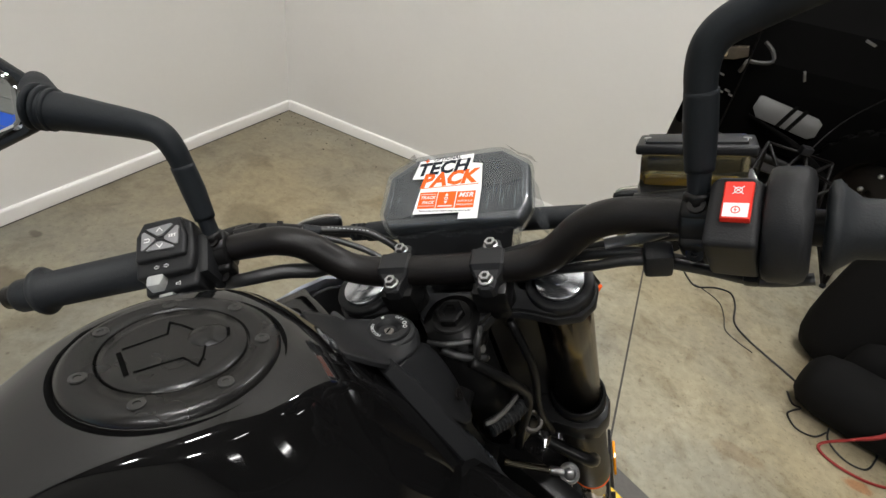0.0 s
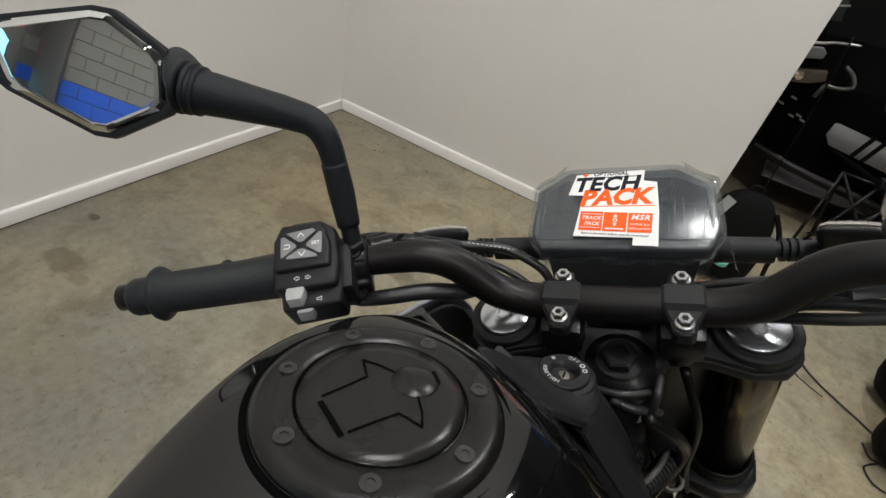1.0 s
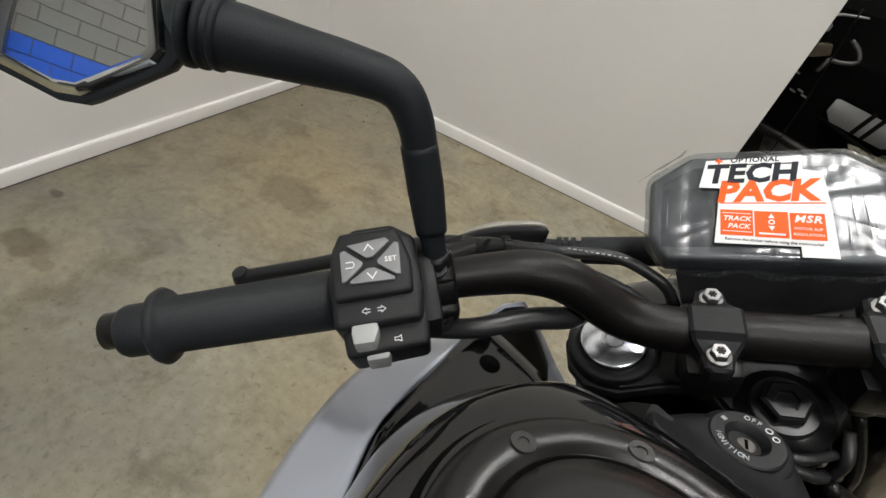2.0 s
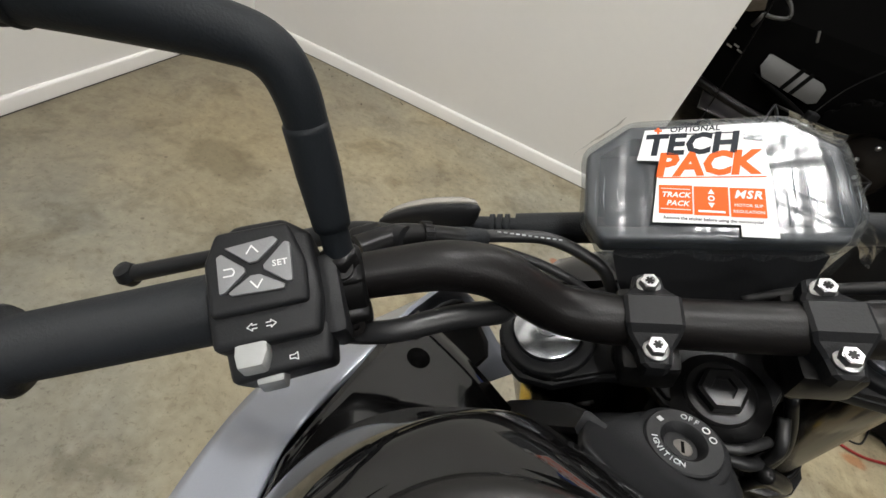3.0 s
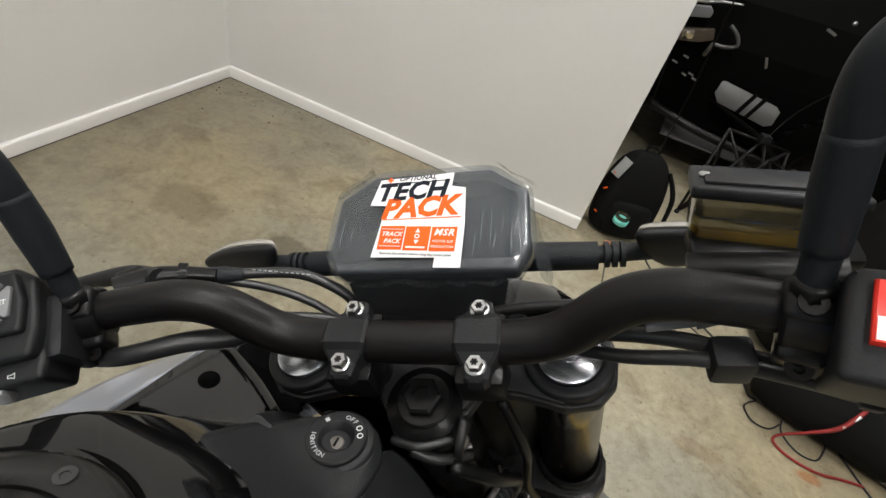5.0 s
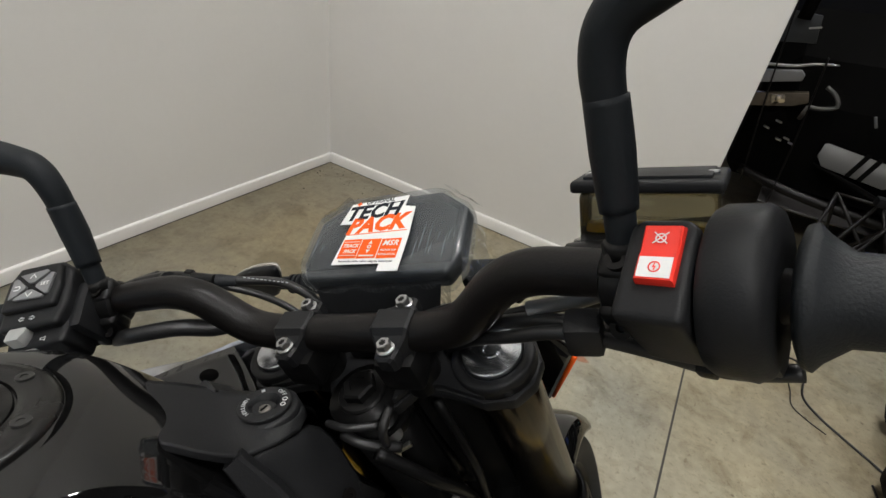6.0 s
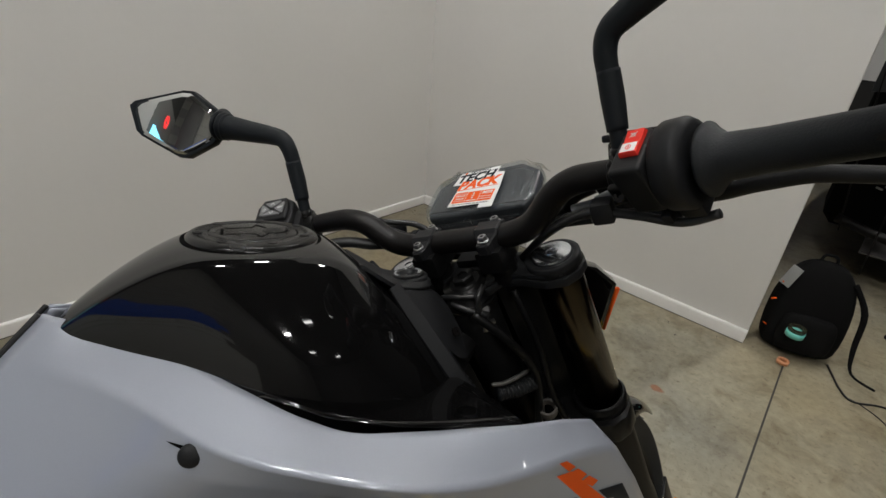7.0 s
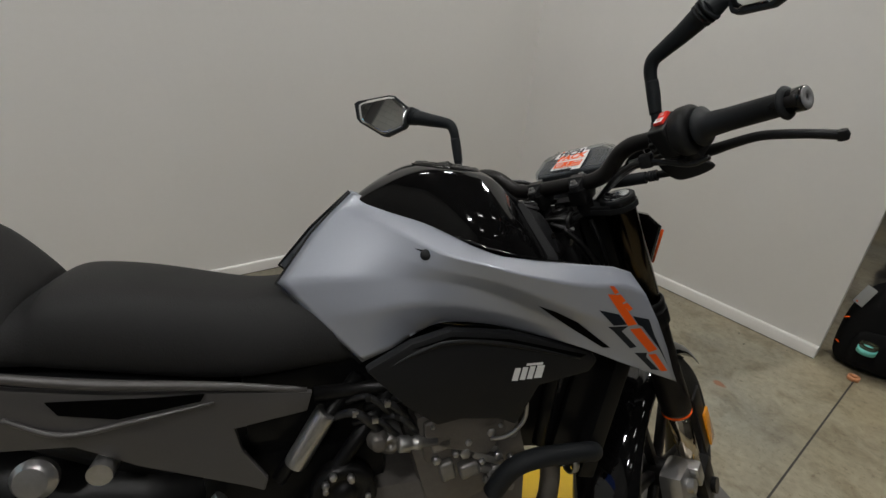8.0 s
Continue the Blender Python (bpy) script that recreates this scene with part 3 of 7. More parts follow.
part("flap_notch", rbox(0.0085, 0.0022, 0.0006, 0.0002, GROOVE @ Matrix.Translation((0.0030, 0.0285, 0.0002)) @ pose(0, 0, 0, 0, 0, -20)), VOID, cap)

# nose cover with the ignition lock, ahead of the tank: two raised rear corners, a plate that falls forwards to the lock
COVER = [  # y, then x and z of the edge, of the shoulder, and z of the middle
    (0.0895, 0.0310, 1.0075, 0.0170, 1.0062, 1.0050), (0.0920, 0.0325, 1.0070, 0.0180, 1.0050, 1.0035), (0.1060, 0.0370, 0.9960, 0.0205, 0.9935, 0.9925),
    (0.1195, 0.0390, 0.9850, 0.0230, 0.9840, 0.9830), (0.1310, 0.0360, 0.9775, 0.0230, 0.9785, 0.9780), (0.1500, 0.0300, 0.9710, 0.0225, 0.9755, 0.9755),
    (0.1650, 0.0225, 0.9670, 0.0165, 0.9735, 0.9740), (0.1740, 0.0105, 0.9650, 0.0070, 0.9700, 0.9710),
]
nose = on_bike("ignition_cover", creased(loft([[(-xe, y, ze), (-xm, y, zm), (0, y, zc), (xm, y, zm), (xe, y, ze)] for y, xe, ze, xm, zm, zc in COVER], closed=False), 5, cols=[(1, 0.8), (3, 0.8)]), PLASTIC, "matt black plastic ignition cover", sub=2, solid=0.004)
for sx in (1, -1):
    rows = [[(0.0390, 0.1195, 0.9845), (0.0300, 0.1500, 0.9705), (0.0100, 0.1750, 0.9640)],
            [(0.0485, 0.134, 0.956), (0.037, 0.166, 0.950), (0.0150, 0.190, 0.946)],
            [(0.0610, 0.152, 0.929), (0.050, 0.182, 0.922), (0.0380, 0.196, 0.922)],
            [(0.0730, 0.180, 0.896), (0.062, 0.199, 0.890), (0.0440, 0.204, 0.892)]]
    skirt = part("cover_skirt", loft([[(sx * x, y, z) for x, y, z in r] for r in rows], closed=False), PLASTIC, nose, sub=1, solid=0.003)
LOCK = basis((1, 0, 0), (-0.07, -0.03, 0.997), (-0.002, 0.1505, 0.9762))
part("lock_boss", ring(0.0078, 0.0222, 0.014, 40, LOCK @ Matrix.Translation((0, 0, -0.0140)), 0.0015), PLASTIC, nose)
lock = part("ignition_lock", joined(ring(0.0100, 0.0180, 0.0034, 40, LOCK, 0.0008), lathe([(0.0101, 0.0030), (0.0085, 0.0010), (0.0074, -0.0020), (0.001, -0.0020)], 32, LOCK, True)), PLASTIC, nose, "black ignition lock ring with white symbols")
part("key_barrel", lathe([(0.0046, -0.0022), (0.0046, -0.0004), (0.0040, 0.0), (0.001, 0.0)], 28, LOCK @ Matrix.Translation((0.0008, -0.0012, 0))), ENGINE, lock, "dull metal key barrel")
part("key_slot", rbox(0.0014, 0.0060, 0.0004, 0, LOCK @ Matrix.Translation((0.0008, -0.0012, 0.0002)) @ pose(0, 0, 0, 0, 0, 25)), VOID, lock)
for i, ch in enumerate("IGNITION"):
    a = 214 + i * 10.5
    part("lock_letter", letters(ch, 0.0039, LOCK @ pose(0, 0, 0, 0, 0, a + 90) @ Matrix.Translation((0, -0.0138, 0.0036))), DULLPRINT, lock)
for i, ch in enumerate("OFF"):
    part("lock_letter", letters(ch, 0.0042, LOCK @ pose(0, 0, 0, 0, 0, 22 - i * 12) @ Matrix.Translation((0, 0.0138, 0.0036))), DULLPRINT, lock)
part("lock_symbol", ring(0.0013, 0.0019, 0.0003, 16, LOCK @ pose(0, 0, 0, 0, 0, -24) @ Matrix.Translation((0, 0.0138, 0.0036))), WHITE, lock)
part("lock_symbol", ring(0.0013, 0.0018, 0.0003, 16, LOCK @ pose(0, 0, 0, 0, 0, -46) @ Matrix.Translation((0, 0.0138, 0.0036))), WHITE, lock)
part("lock_symbol", rbox(0.0024, 0.0026, 0.0003, 0, LOCK @ pose(0, 0, 0, 0, 0, 75) @ Matrix.Translation((0, 0.0138, 0.0036))), DULLPRINT, lock)
for sx in (1, -1):
    at = basis((0, 1, 0), (sx * 0.72, 0.45, 0.5), (sx * 0.0545, 0.1800, 0.9245))
    part("cover_screw", joined(ring(0.0026, 0.0055, 0.002, 20, at), lathe([(0.003, -0.001), (0.003, 0.0005)], 6, at)), SATIN, nose)


# side frames that run down beside the cover to the radiator
def side_rail(sx):
    pts = [Vector(p) for p in [(0.0400, 0.1190, 0.983), (0.054, 0.131, 0.960), (0.069, 0.143, 0.935), (0.084, 0.156, 0.909), (0.099, 0.170, 0.880), (0.114, 0.192, 0.840)]]
    rows = []
    for i, q in enumerate(pts):
        d = (pts[min(i + 1, len(pts) - 1)] - pts[max(i - 1, 0)]).normalized()
        n = Vector((0.62, -0.30, 0.45))
        n = (n - d * n.dot(d)).normalized()
        u = d.cross(n) * (0.009 if i else 0.006)
        rows.append([(sx * c.x, c.y, c.z) for c in (q - u - 0.010 * n, q - u, q - u * 0.75 + 0.0025 * n, q + u * 0.75 + 0.0025 * n, q + u, q + u - 0.010 * n)])
    return loft(rows)


for sx in (1, -1):
    on_bike("side_rail", side_rail(sx), PLASTIC, "matt black plastic rail beside the tank", sharp=20)


# painted side panels with their shroud arms
def shroud(sx):
    # from the rear edge forwards; in each column from the top edge down
    cols = [
        [(0.011, -0.166, 1.003), (0.016, -0.199, 0.973), (0.027, -0.232, 0.940), (0.057, -0.286, 0.871), (0.087, -0.226, 0.811), (0.1092, -0.1655, 0.7495)],
        [(0.040, -0.098, 0.979), (0.075, -0.112, 0.958), (0.090, -0.135, 0.925), (0.105, -0.165, 0.885), (0.118, -0.160, 0.835), (0.118, -0.120, 0.772)],
        [(0.082, -0.056, 0.959), (0.147, -0.060, 0.926), (0.145, -0.066, 0.902), (0.134, -0.070, 0.886), (0.139, -0.086, 0.853), (0.112, -0.090, 0.786)],
        [(0.133, -0.002, 0.934), (0.190, 0.002, 0.917), (0.178, 0.006, 0.896), (0.158, 0.000, 0.874), (0.149, -0.010, 0.843), (0.119, -0.044, 0.811)],
        [(0.162, 0.035, 0.9215), (0.216, 0.050, 0.907), (0.202, 0.050, 0.882), (0.171, 0.055, 0.852), (0.160, 0.050, 0.828), (0.136, 0.039, 0.804)],
        [(0.180, 0.099, 0.9148), (0.229, 0.105, 0.895), (0.216, 0.100, 0.862), (0.182, 0.105, 0.828), (0.175, 0.112, 0.811), (0.158, 0.118, 0.784)],
        [(0.200, 0.165, 0.911), (0.223, 0.170, 0.884), (0.217, 0.165, 0.836), (0.192, 0.165, 0.800), (0.190, 0.172, 0.785), (0.186, 0.175, 0.770)],
        [(0.2060, 0.200, 0.908), (0.2225, 0.215, 0.886), (0.218, 0.225, 0.812), (0.203, 0.225, 0.770), (0.198, 0.225, 0.760), (0.194, 0.240, 0.742)],
        [(0.205, 0.232, 0.897), (0.210, 0.260, 0.862), (0.209, 0.290, 0.815), (0.204, 0.320, 0.762), (0.193, 0.348, 0.713), (0.1857, 0.3663, 0.6859)],
    ]
    bm = loft([[(sx * x, y, z) for x, y, z in c] for c in cols], closed=False)
    return creased(bm, 6, cols=[(1, 1.0), (2, 0.8), (3, 0.95), (4, 0.9)])


MARKS = [
    (ORANGE, [(0.184, 0.884), (0.192, 0.883), (0.203, 0.872), (0.196, 0.870)]),
    (ORANGE, [(0.198, 0.868), (0.206, 0.869), (0.218, 0.857), (0.211, 0.854)]),
    (ORANGE, [(0.213, 0.852), (0.221, 0.854), (0.234, 0.842), (0.227, 0.839)]),
    (ORANGE, [(0.183, 0.871), (0.199, 0.869), (0.247, 0.815), (0.230, 0.814)]),
    (NAVY, [(0.173, 0.846), (0.209, 0.836), (0.227, 0.817), (0.204, 0.817), (0.189, 0.831)]),
    (NAVY, [(0.236, 0.830), (0.270, 0.820), (0.289, 0.788), (0.335, 0.724), (0.303, 0.764), (0.259, 0.809), (0.250, 0.813)]),
    (ORANGE, [(0.235, 0.808), (0.256, 0.807), (0.301, 0.762), (0.287, 0.757)]),
    (ORANGE, [(0.287, 0.753), (0.301, 0.753), (0.337, 0.714), (0.325, 0.714)]),
    (NAVY, [(0.196, 0.815), (0.230, 0.814), (0.222, 0.805), (0.260, 0.771), (0.249, 0.769), (0.209, 0.805)]),
    (NAVY, [(0.260, 0.759), (0.283, 0.757), (0.285, 0.748), (0.320, 0.717), (0.304, 0.720), (0.273, 0.748)]),
]
for sx in (1, -1):
    side = on_bike("side_panel", shroud(sx), GREY, "silver grey painted tank side panel and shroud", sub=3, solid=0.004)
    at = BVHTree.FromObject(side, bpy.context.evaluated_depsgraph_get()).ray_cast(Vector((sx * 0.6, -0.0712, 0.9225)), Vector((-sx, 0, 0)))[0]
    part("panel_knob", lathe([(0.0085, -0.006), (0.0085, 0.001), (0.0070, 0.0030), (0.001, 0.0036)], 24, basis((0, 1, 0), (sx, -0.2, 0.45), at)), PLASTIC, side, "black rubber panel plug")
    # dark wedge laid on the panel as the shade of the soft recess
    part("plug_recess_shade", wrapped([(-0.086, 0.9300), (-0.072, 0.9285), (-0.072, 0.9245), (-0.082, 0.9280)], side, sx), VOID, side)
    for material, outline in MARKS:
        part("panel_mark", wrapped(outline, side, sx), material, side)
    part("vent_slot", wrapped([(0.086, 0.851), (0.112, 0.842), (0.150, 0.822), (0.215, 0.772), (0.203, 0.772), (0.150, 0.806), (0.112, 0.832)], side, sx, 0.0010, 5), VOID, side, "black slot under the shroud arm")
    on_bike("seat_edge_trim", tube([(sx * 0.0098, -0.1685, 1.0022), (sx * 0.0148, -0.2008, 0.9720), (sx * 0.0258, -0.2340, 0.9390), (sx * 0.0552, -0.2885, 0.8698), (sx * 0.0850, -0.2285, 0.8090), (sx * 0.1070, -0.1680, 0.7472)], 0.0022, 8, 1), PLASTIC)
    # black plate between the tank and the shroud, with its fixing hole
    rows = [[(0.098, -0.040, 0.938), (0.108, -0.026, 0.939), (0.116, -0.016, 0.943)], [(0.112, 0.012, 0.922), (0.130, 0.016, 0.923), (0.146, 0.022, 0.930)], [(0.104, 0.062, 0.905), (0.140, 0.066, 0.909), (0.166, 0.068, 0.919)], [(0.088, 0.112, 0.897), (0.142, 0.115, 0.903), (0.184, 0.118, 0.913)], [(0.078, 0.158, 0.893), (0.140, 0.170, 0.899), (0.194, 0.166, 0.908)], [(0.078, 0.163, 0.872), (0.140, 0.177, 0.874), (0.194, 0.176, 0.880)], [(0.090, 0.205, 0.79), (0.145, 0.22, 0.78), (0.190, 0.23, 0.79)]]
    plate = on_bike("shroud_inner", creased(loft([[(sx * x, y, z) for x, y, z in r] for r in rows], closed=False), 3, rows=[(4, 0, 2, 0.7)]), GLOSS, "gloss black inner shroud plate", sub=2, solid=0.003)
    at, up = BVHTree.FromObject(plate, bpy.context.evaluated_depsgraph_get()).ray_cast(Vector((sx * 0.160, 0.136, 1.1)), Vector((0, 0, -1)))[:2]
    part("fixing_hole", lathe([(0.0085, -0.001), (0.0085, 0.0006)], 20, basis((1, 0, 0), up, at)), VOID, plate, sharp=20)
    liner = [[(0.192, 0.160, 0.905), (0.186, 0.165, 0.850), (0.180, 0.170, 0.790)], [(0.198, 0.200, 0.901), (0.207, 0.215, 0.850), (0.194, 0.225, 0.770)], [(0.198, 0.230, 0.890), (0.201, 0.270, 0.830), (0.188, 0.320, 0.740)]]
    on_bike("shroud_liner", loft([[(sx * x, y, z) for x, y, z in r] for r in liner], closed=False), PLASTIC, "black liner inside the shroud", sub=1, solid=0.002)

# seat in two steps
SEAT = [
    (-0.150, 0.800, 0.050, 0.096, 0.742), (-0.205, 0.870, 0.052, 0.102, 0.740), (-0.255, 0.866, 0.062, 0.107, 0.737), (-0.300, 0.858, 0.074, 0.110, 0.735), (-0.345, 0.857, 0.085, 0.115, 0.735),
    (-0.420, 0.873, 0.098, 0.122, 0.750), (-0.500, 0.889, 0.104, 0.124, 0.768), (-0.560, 0.894, 0.104, 0.122, 0.780), (-0.584, 0.893, 0.100, 0.120, 0.784), (-0.590, 0.880, 0.098, 0.118, 0.786), (-0.620, 0.868, 0.098, 0.120, 0.790), (-0.690, 0.868, 0.098, 0.121, 0.800), (-0.740, 0.868, 0.094, 0.118, 0.812),
]
on_bike("rider_seat", loft([[(x, y, z) for x, z in both([(0, zt), (0.6 * wt, zt - 0.002), (wt, zt - 0.014), (wb, (zt + zb) / 2), (wb, zb), (0.5 * wb, zb)])] for y, zt, wt, wb, zb in SEAT]), SEATVINYL, "black vinyl rider's seat", sub=2)
PILLION = [(-0.600, 0.882, 0.070, 0.110, 0.80), (-0.628, 0.912, 0.080, 0.112, 0.80), (-0.664, 0.952, 0.085, 0.112, 0.81), (-0.700, 0.975, 0.090, 0.110, 0.83), (-0.80, 0.985, 0.088, 0.105, 0.86), (-0.90, 0.990, 0.070, 0.085, 0.90), (-0.94, 0.985, 0.05, 0.06, 0.93)]
on_bike("pillion_seat", loft([[(x, y, z) for x, z in both([(0, zt), (0.6 * wt, zt - 0.002), (wt, zt - 0.016), (wb, (zt + zb) / 2), (wb, zb), (0.5 * wb, zb)])] for y, zt, wt, wb, zb in PILLION]), SEATVINYL, "raised black pillion seat", sub=2)

on_bike("frame_core", joined(rbox(0.13, 0.36, 0.20, 0.02, pose(0, -0.17, 0.690))), CASTING, "black frame casting under the seat")
on_bike("chain_guard", loft([[(-w, y, z0), (w, y, z0), (w, y, z1), (-w, y, z1)] for y, w, z0, z1 in [(-0.34, 0.090, 0.30, 0.60), (-0.50, 0.095, 0.32, 0.60), (-0.66, 0.095, 0.36, 0.66), (-0.80, 0.090, 0.46, 0.70)]]), CASTING, "black guard ahead of the rear wheel", sub=1)
on_bike("gearbox_case", rbox(0.17, 0.30, 0.30, 0.04, pose(0, -0.27, 0.45)), CASTING, "black gearbox housing")
on_bike("inner_mudguard", loft([[(-w, y, z0), (w, y, z0), (w, y, z1), (-w, y, z1)] for y, w, z0, z1 in [(-0.26, 0.05, 0.52, 0.72), (-0.50, 0.075, 0.50, 0.75), (-0.62, 0.085, 0.62, 0.78), (-0.80, 0.075, 0.66, 0.85)]]), PLASTIC, "black inner rear mudguard", sub=1)
# dark grey tail and side covers
for sx in (1, -1):
    outline = [(-0.242, 0.720), (-0.251, 0.690), (-0.300, 0.684), (-0.352, 0.676), (-0.345, 0.640), (-0.312, 0.585), (-0.318, 0.566), (-0.345, 0.580), (-0.417, 0.612), (-0.480, 0.640), (-0.55, 0.682), (-0.64, 0.690), (-0.78, 0.760), (-0.92, 0.860), (-0.90, 0.90), (-0.70, 0.80), (-0.607, 0.772), (-0.50, 0.752), (-0.305, 0.728)]
    m = Matrix(((0, 0, sx, sx * 0.118), (1, 0, 0, 0), (0, 1, 0, 0), (0, 0, 0, 1)))
    bm = prism(outline, 0.012, 0.003, m)
    bmesh.ops.recalc_face_normals(bm, faces=bm.faces)
    tail = on_bike("tail_cover", bm, TAILGREY, "dark grey satin tail side cover")
    bm = prism([(-0.572, 0.752), (-0.560, 0.732), (-0.494, 0.716), (-0.392, 0.728), (-0.386, 0.738), (-0.46, 0.742)], 0.0025, 0, Matrix.Translation((sx * 0.0115, 0, 0)) @ m)
    part("air_slot", bm, VOID, tail)
    part("cover_ridge", tube([(sx * 0.131, -0.62, 0.735), (sx * 0.134, -0.558, 0.704), (sx * 0.134, -0.47, 0.712), (sx * 0.132, -0.376, 0.724)], [0.003, 0.0042, 0.0036, 0.002], 10), TAILGREY, tail)
    part("cover_edge", tube([(sx * 0.127, -0.64, 0.795), (sx * 0.130, -0.52, 0.770), (sx * 0.128, -0.36, 0.745), (sx * 0.124, -0.25, 0.722)], [0.006, 0.0075, 0.006, 0.004], 10), TAILGREY, tail)

# airbox side cover with a plain white emblem
for sx in (1, -1):
    m = Matrix(((0, 0, sx, sx * 0.150), (1, 0, 0, 0), (0, 1, 0, 0), (0, 0, 0, 1)))
    bm = prism([(-0.168, 0.765), (-0.100, 0.800), (-0.040, 0.815), (0.060, 0.800), (0.200, 0.756), (0.215, 0.738), (0.200, 0.718), (0.110, 0.705), (0.072, 0.640), (0.045, 0.655), (-0.02, 0.665), (-0.060, 0.660), (-0.110, 0.700)], 0.022, 0.006, m)
    bmesh.ops.recalc_face_normals(bm, faces=bm.faces)
    box = on_bike("airbox_cover", bm, PLASTIC, "matt black airbox side cover with white emblem")
    em = Matrix.Translation((sx * 0.0205, 0, 0)) @ m
    part("cover_ridge", tube([(sx * 0.170, -0.130, 0.768), (sx * 0.1715, -0.090, 0.786), (sx * 0.1715, -0.040, 0.797), (sx * 0.1715, 0.050, 0.784), (sx * 0.1715, 0.180, 0.745)], [0.002, 0.0042, 0.0045, 0.0045, 0.002], 8), PLASTIC, box)
    # thin black strip paints the dark of the slot above the ridge
    part("ridge_shade", prism([(-0.100, 0.792), (-0.040, 0.806), (0.055, 0.792), (0.190, 0.751), (0.180, 0.747), (0.050, 0.786), (-0.040, 0.799)], 0.0012, 0, Matrix.Translation((sx * 0.0218, 0, 0)) @ m), VOID, box)
    for x0, w, s in [(0.060, 0.010, 0.010), (0.0735, 0.009, 0.010), (0.086, 0.009, 0.010), (0.0985, 0.013, 0.010)]:
        part("emblem_bar", prism([(x0, 0.721), (x0 + w, 0.720), (x0 + w + s * 0.5, 0.741), (x0 + s * 0.5, 0.742)], 0.0022, 0, em), WHITE, box)
    part("emblem_bar", prism([(0.084, 0.7440), (0.112, 0.7425), (0.113, 0.7465), (0.085, 0.7475)], 0.0022, 0, em), WHITE, box)

# engine, hoses and pipes low on the machine
block = on_bike("engine_block", rbox(0.22, 0.30, 0.20, 0.02, pose(0, -0.02, 0.42)), ENGINE, "grey cast engine block")
part("cylinder_block", rbox(0.24, 0.20, 0.16, 0.02, pose(0, 0.02, 0.55, 15)), ENGINE, block)
part("sump", rbox(0.26, 0.30, 0.12, 0.03, pose(0, -0.12, 0.36)), ENGINE, block)
part("cylinder_head", joined(rbox(0.26, 0.17, 0.10, 0.02, pose(0, 0.005, 0.62, 12)), rbox(0.20, 0.14, 0.05, 0.015, pose(0, -0.01, 0.67, 12))), ENGINE, block)
for sx in (1, -1):
    for y, z, r in [(0.065, 0.645, 0.006), (-0.03, 0.665, 0.006), (0.085, 0.600, 0.010), (0.045, 0.608, 0.010), (0.0, 0.575, 0.012), (-0.05, 0.570, 0.009), (0.06, 0.56, 0.009), (0.085, 0.55, 0.008)]:
        part("engine_bolt", lathe([(r * 0.85, 0), (r * 0.85, 0.009), (r * 0.7, 0.011), (0.001, 0.011)], 6, basis((0, 1, 0), (sx, 0, 0.1), (sx * 0.128, y, z))), ALLOY, block)
    for y, z, w, h in [(-0.005, 0.645, 0.030, 0.034), (0.040, 0.630, 0.034, 0.030), (0.078, 0.618, 0.026, 0.034), (-0.040, 0.600, 0.040, 0.026), (0.010, 0.540, 0.036, 0.028), (0.060, 0.520, 0.030, 0.040), (-0.030, 0.545, 0.026, 0.036)]:
        part("engine_boss", rbox(0.022, w, h, 0.007, pose(sx * 0.126, y, z, 14), 3), ENGINE if z > 0.61 else CASTGREY, block)
    for k in range(4):
        part("engine_rib", rbox(0.016, 0.062, 0.015, 0.006, pose(sx * 0.128, 0.030 + 0.012 * k, 0.585 - 0.028 * k, -25)), CASTGREY, block)
    part("starter_drum", lathe([(0.022, 0), (0.024, 0.01), (0.024, 0.034), (0.020, 0.036), (0.020, 0.044), (0.014, 0.046), (0.013, 0.050), (0.006, 0.050), (0.005, 0.046), (0.001, 0.046)], 28, basis((0, 0, 1), (sx, 0, 0), (sx * 0.078, -0.125, 0.608))), CASTGREY, block)
    part("sprocket_case", lathe([(0.052, 0), (0.052, 0.026), (0.047, 0.031), (0.032, 0.031), (0.030, 0.027), (0.020, 0.027), (0.018, 0.031), (0.001, 0.031)], 32, basis((0, 0, 1), (sx, 0, 0), (sx * 0.10, -0.20, 0.53))), CASTING, block)
    for a in range(5):
        c, s2 = math.cos(a * 1.2566), math.sin(a * 1.2566)
        part("engine_bolt", lathe([(0.005, 0), (0.005, 0.006), (0.001, 0.0062)], 6, basis((0, 0, 1), (sx, 0, 0), (sx * 0.135, -0.20 + 0.036 * c, 0.53 + 0.036 * s2))), ALLOY, block)
part("water_pump", lathe([(0.017, 0), (0.018, 0.014), (0.012, 0.020), (0.012, 0.028), (0.008, 0.030), (0.001, 0.030)], 24, basis((0, 0, 1), (1, 0, 0), (0.11, -0.145, 0.618))), ENGINE, block)
on_bike("shock_absorber", joined(tube([(0.100, -0.224, 0.664), (0.100, -0.227, 0.660), (0.100, -0.270, 0.589), (0.100, -0.273, 0.584)], [0.015, 0.0185, 0.0185, 0.015], 20)), ALLOY, "silver shock reservoir")
for a, b, r in [((0.09, -0.17, 0.72), (0.10, -0.30, 0.56), 0.012), ((0.10, 0.02, 0.70), (0.10, -0.24, 0.70), 0.012), ((0.10, -0.10, 0.72), (0.12, -0.30, 0.45), 0.013), ((0.08, 0.20, 0.80), (0.12, 0.02, 0.68), 0.013), ((0.07, 0.21, 0.80), (0.11, 0.15, 0.55), 0.013)]:
    for sx in (1, -1):
        on_bike("frame_tube", tube([(sx * a[0], a[1], a[2]), (sx * b[0], b[1], b[2])], r, 12), CASTING)
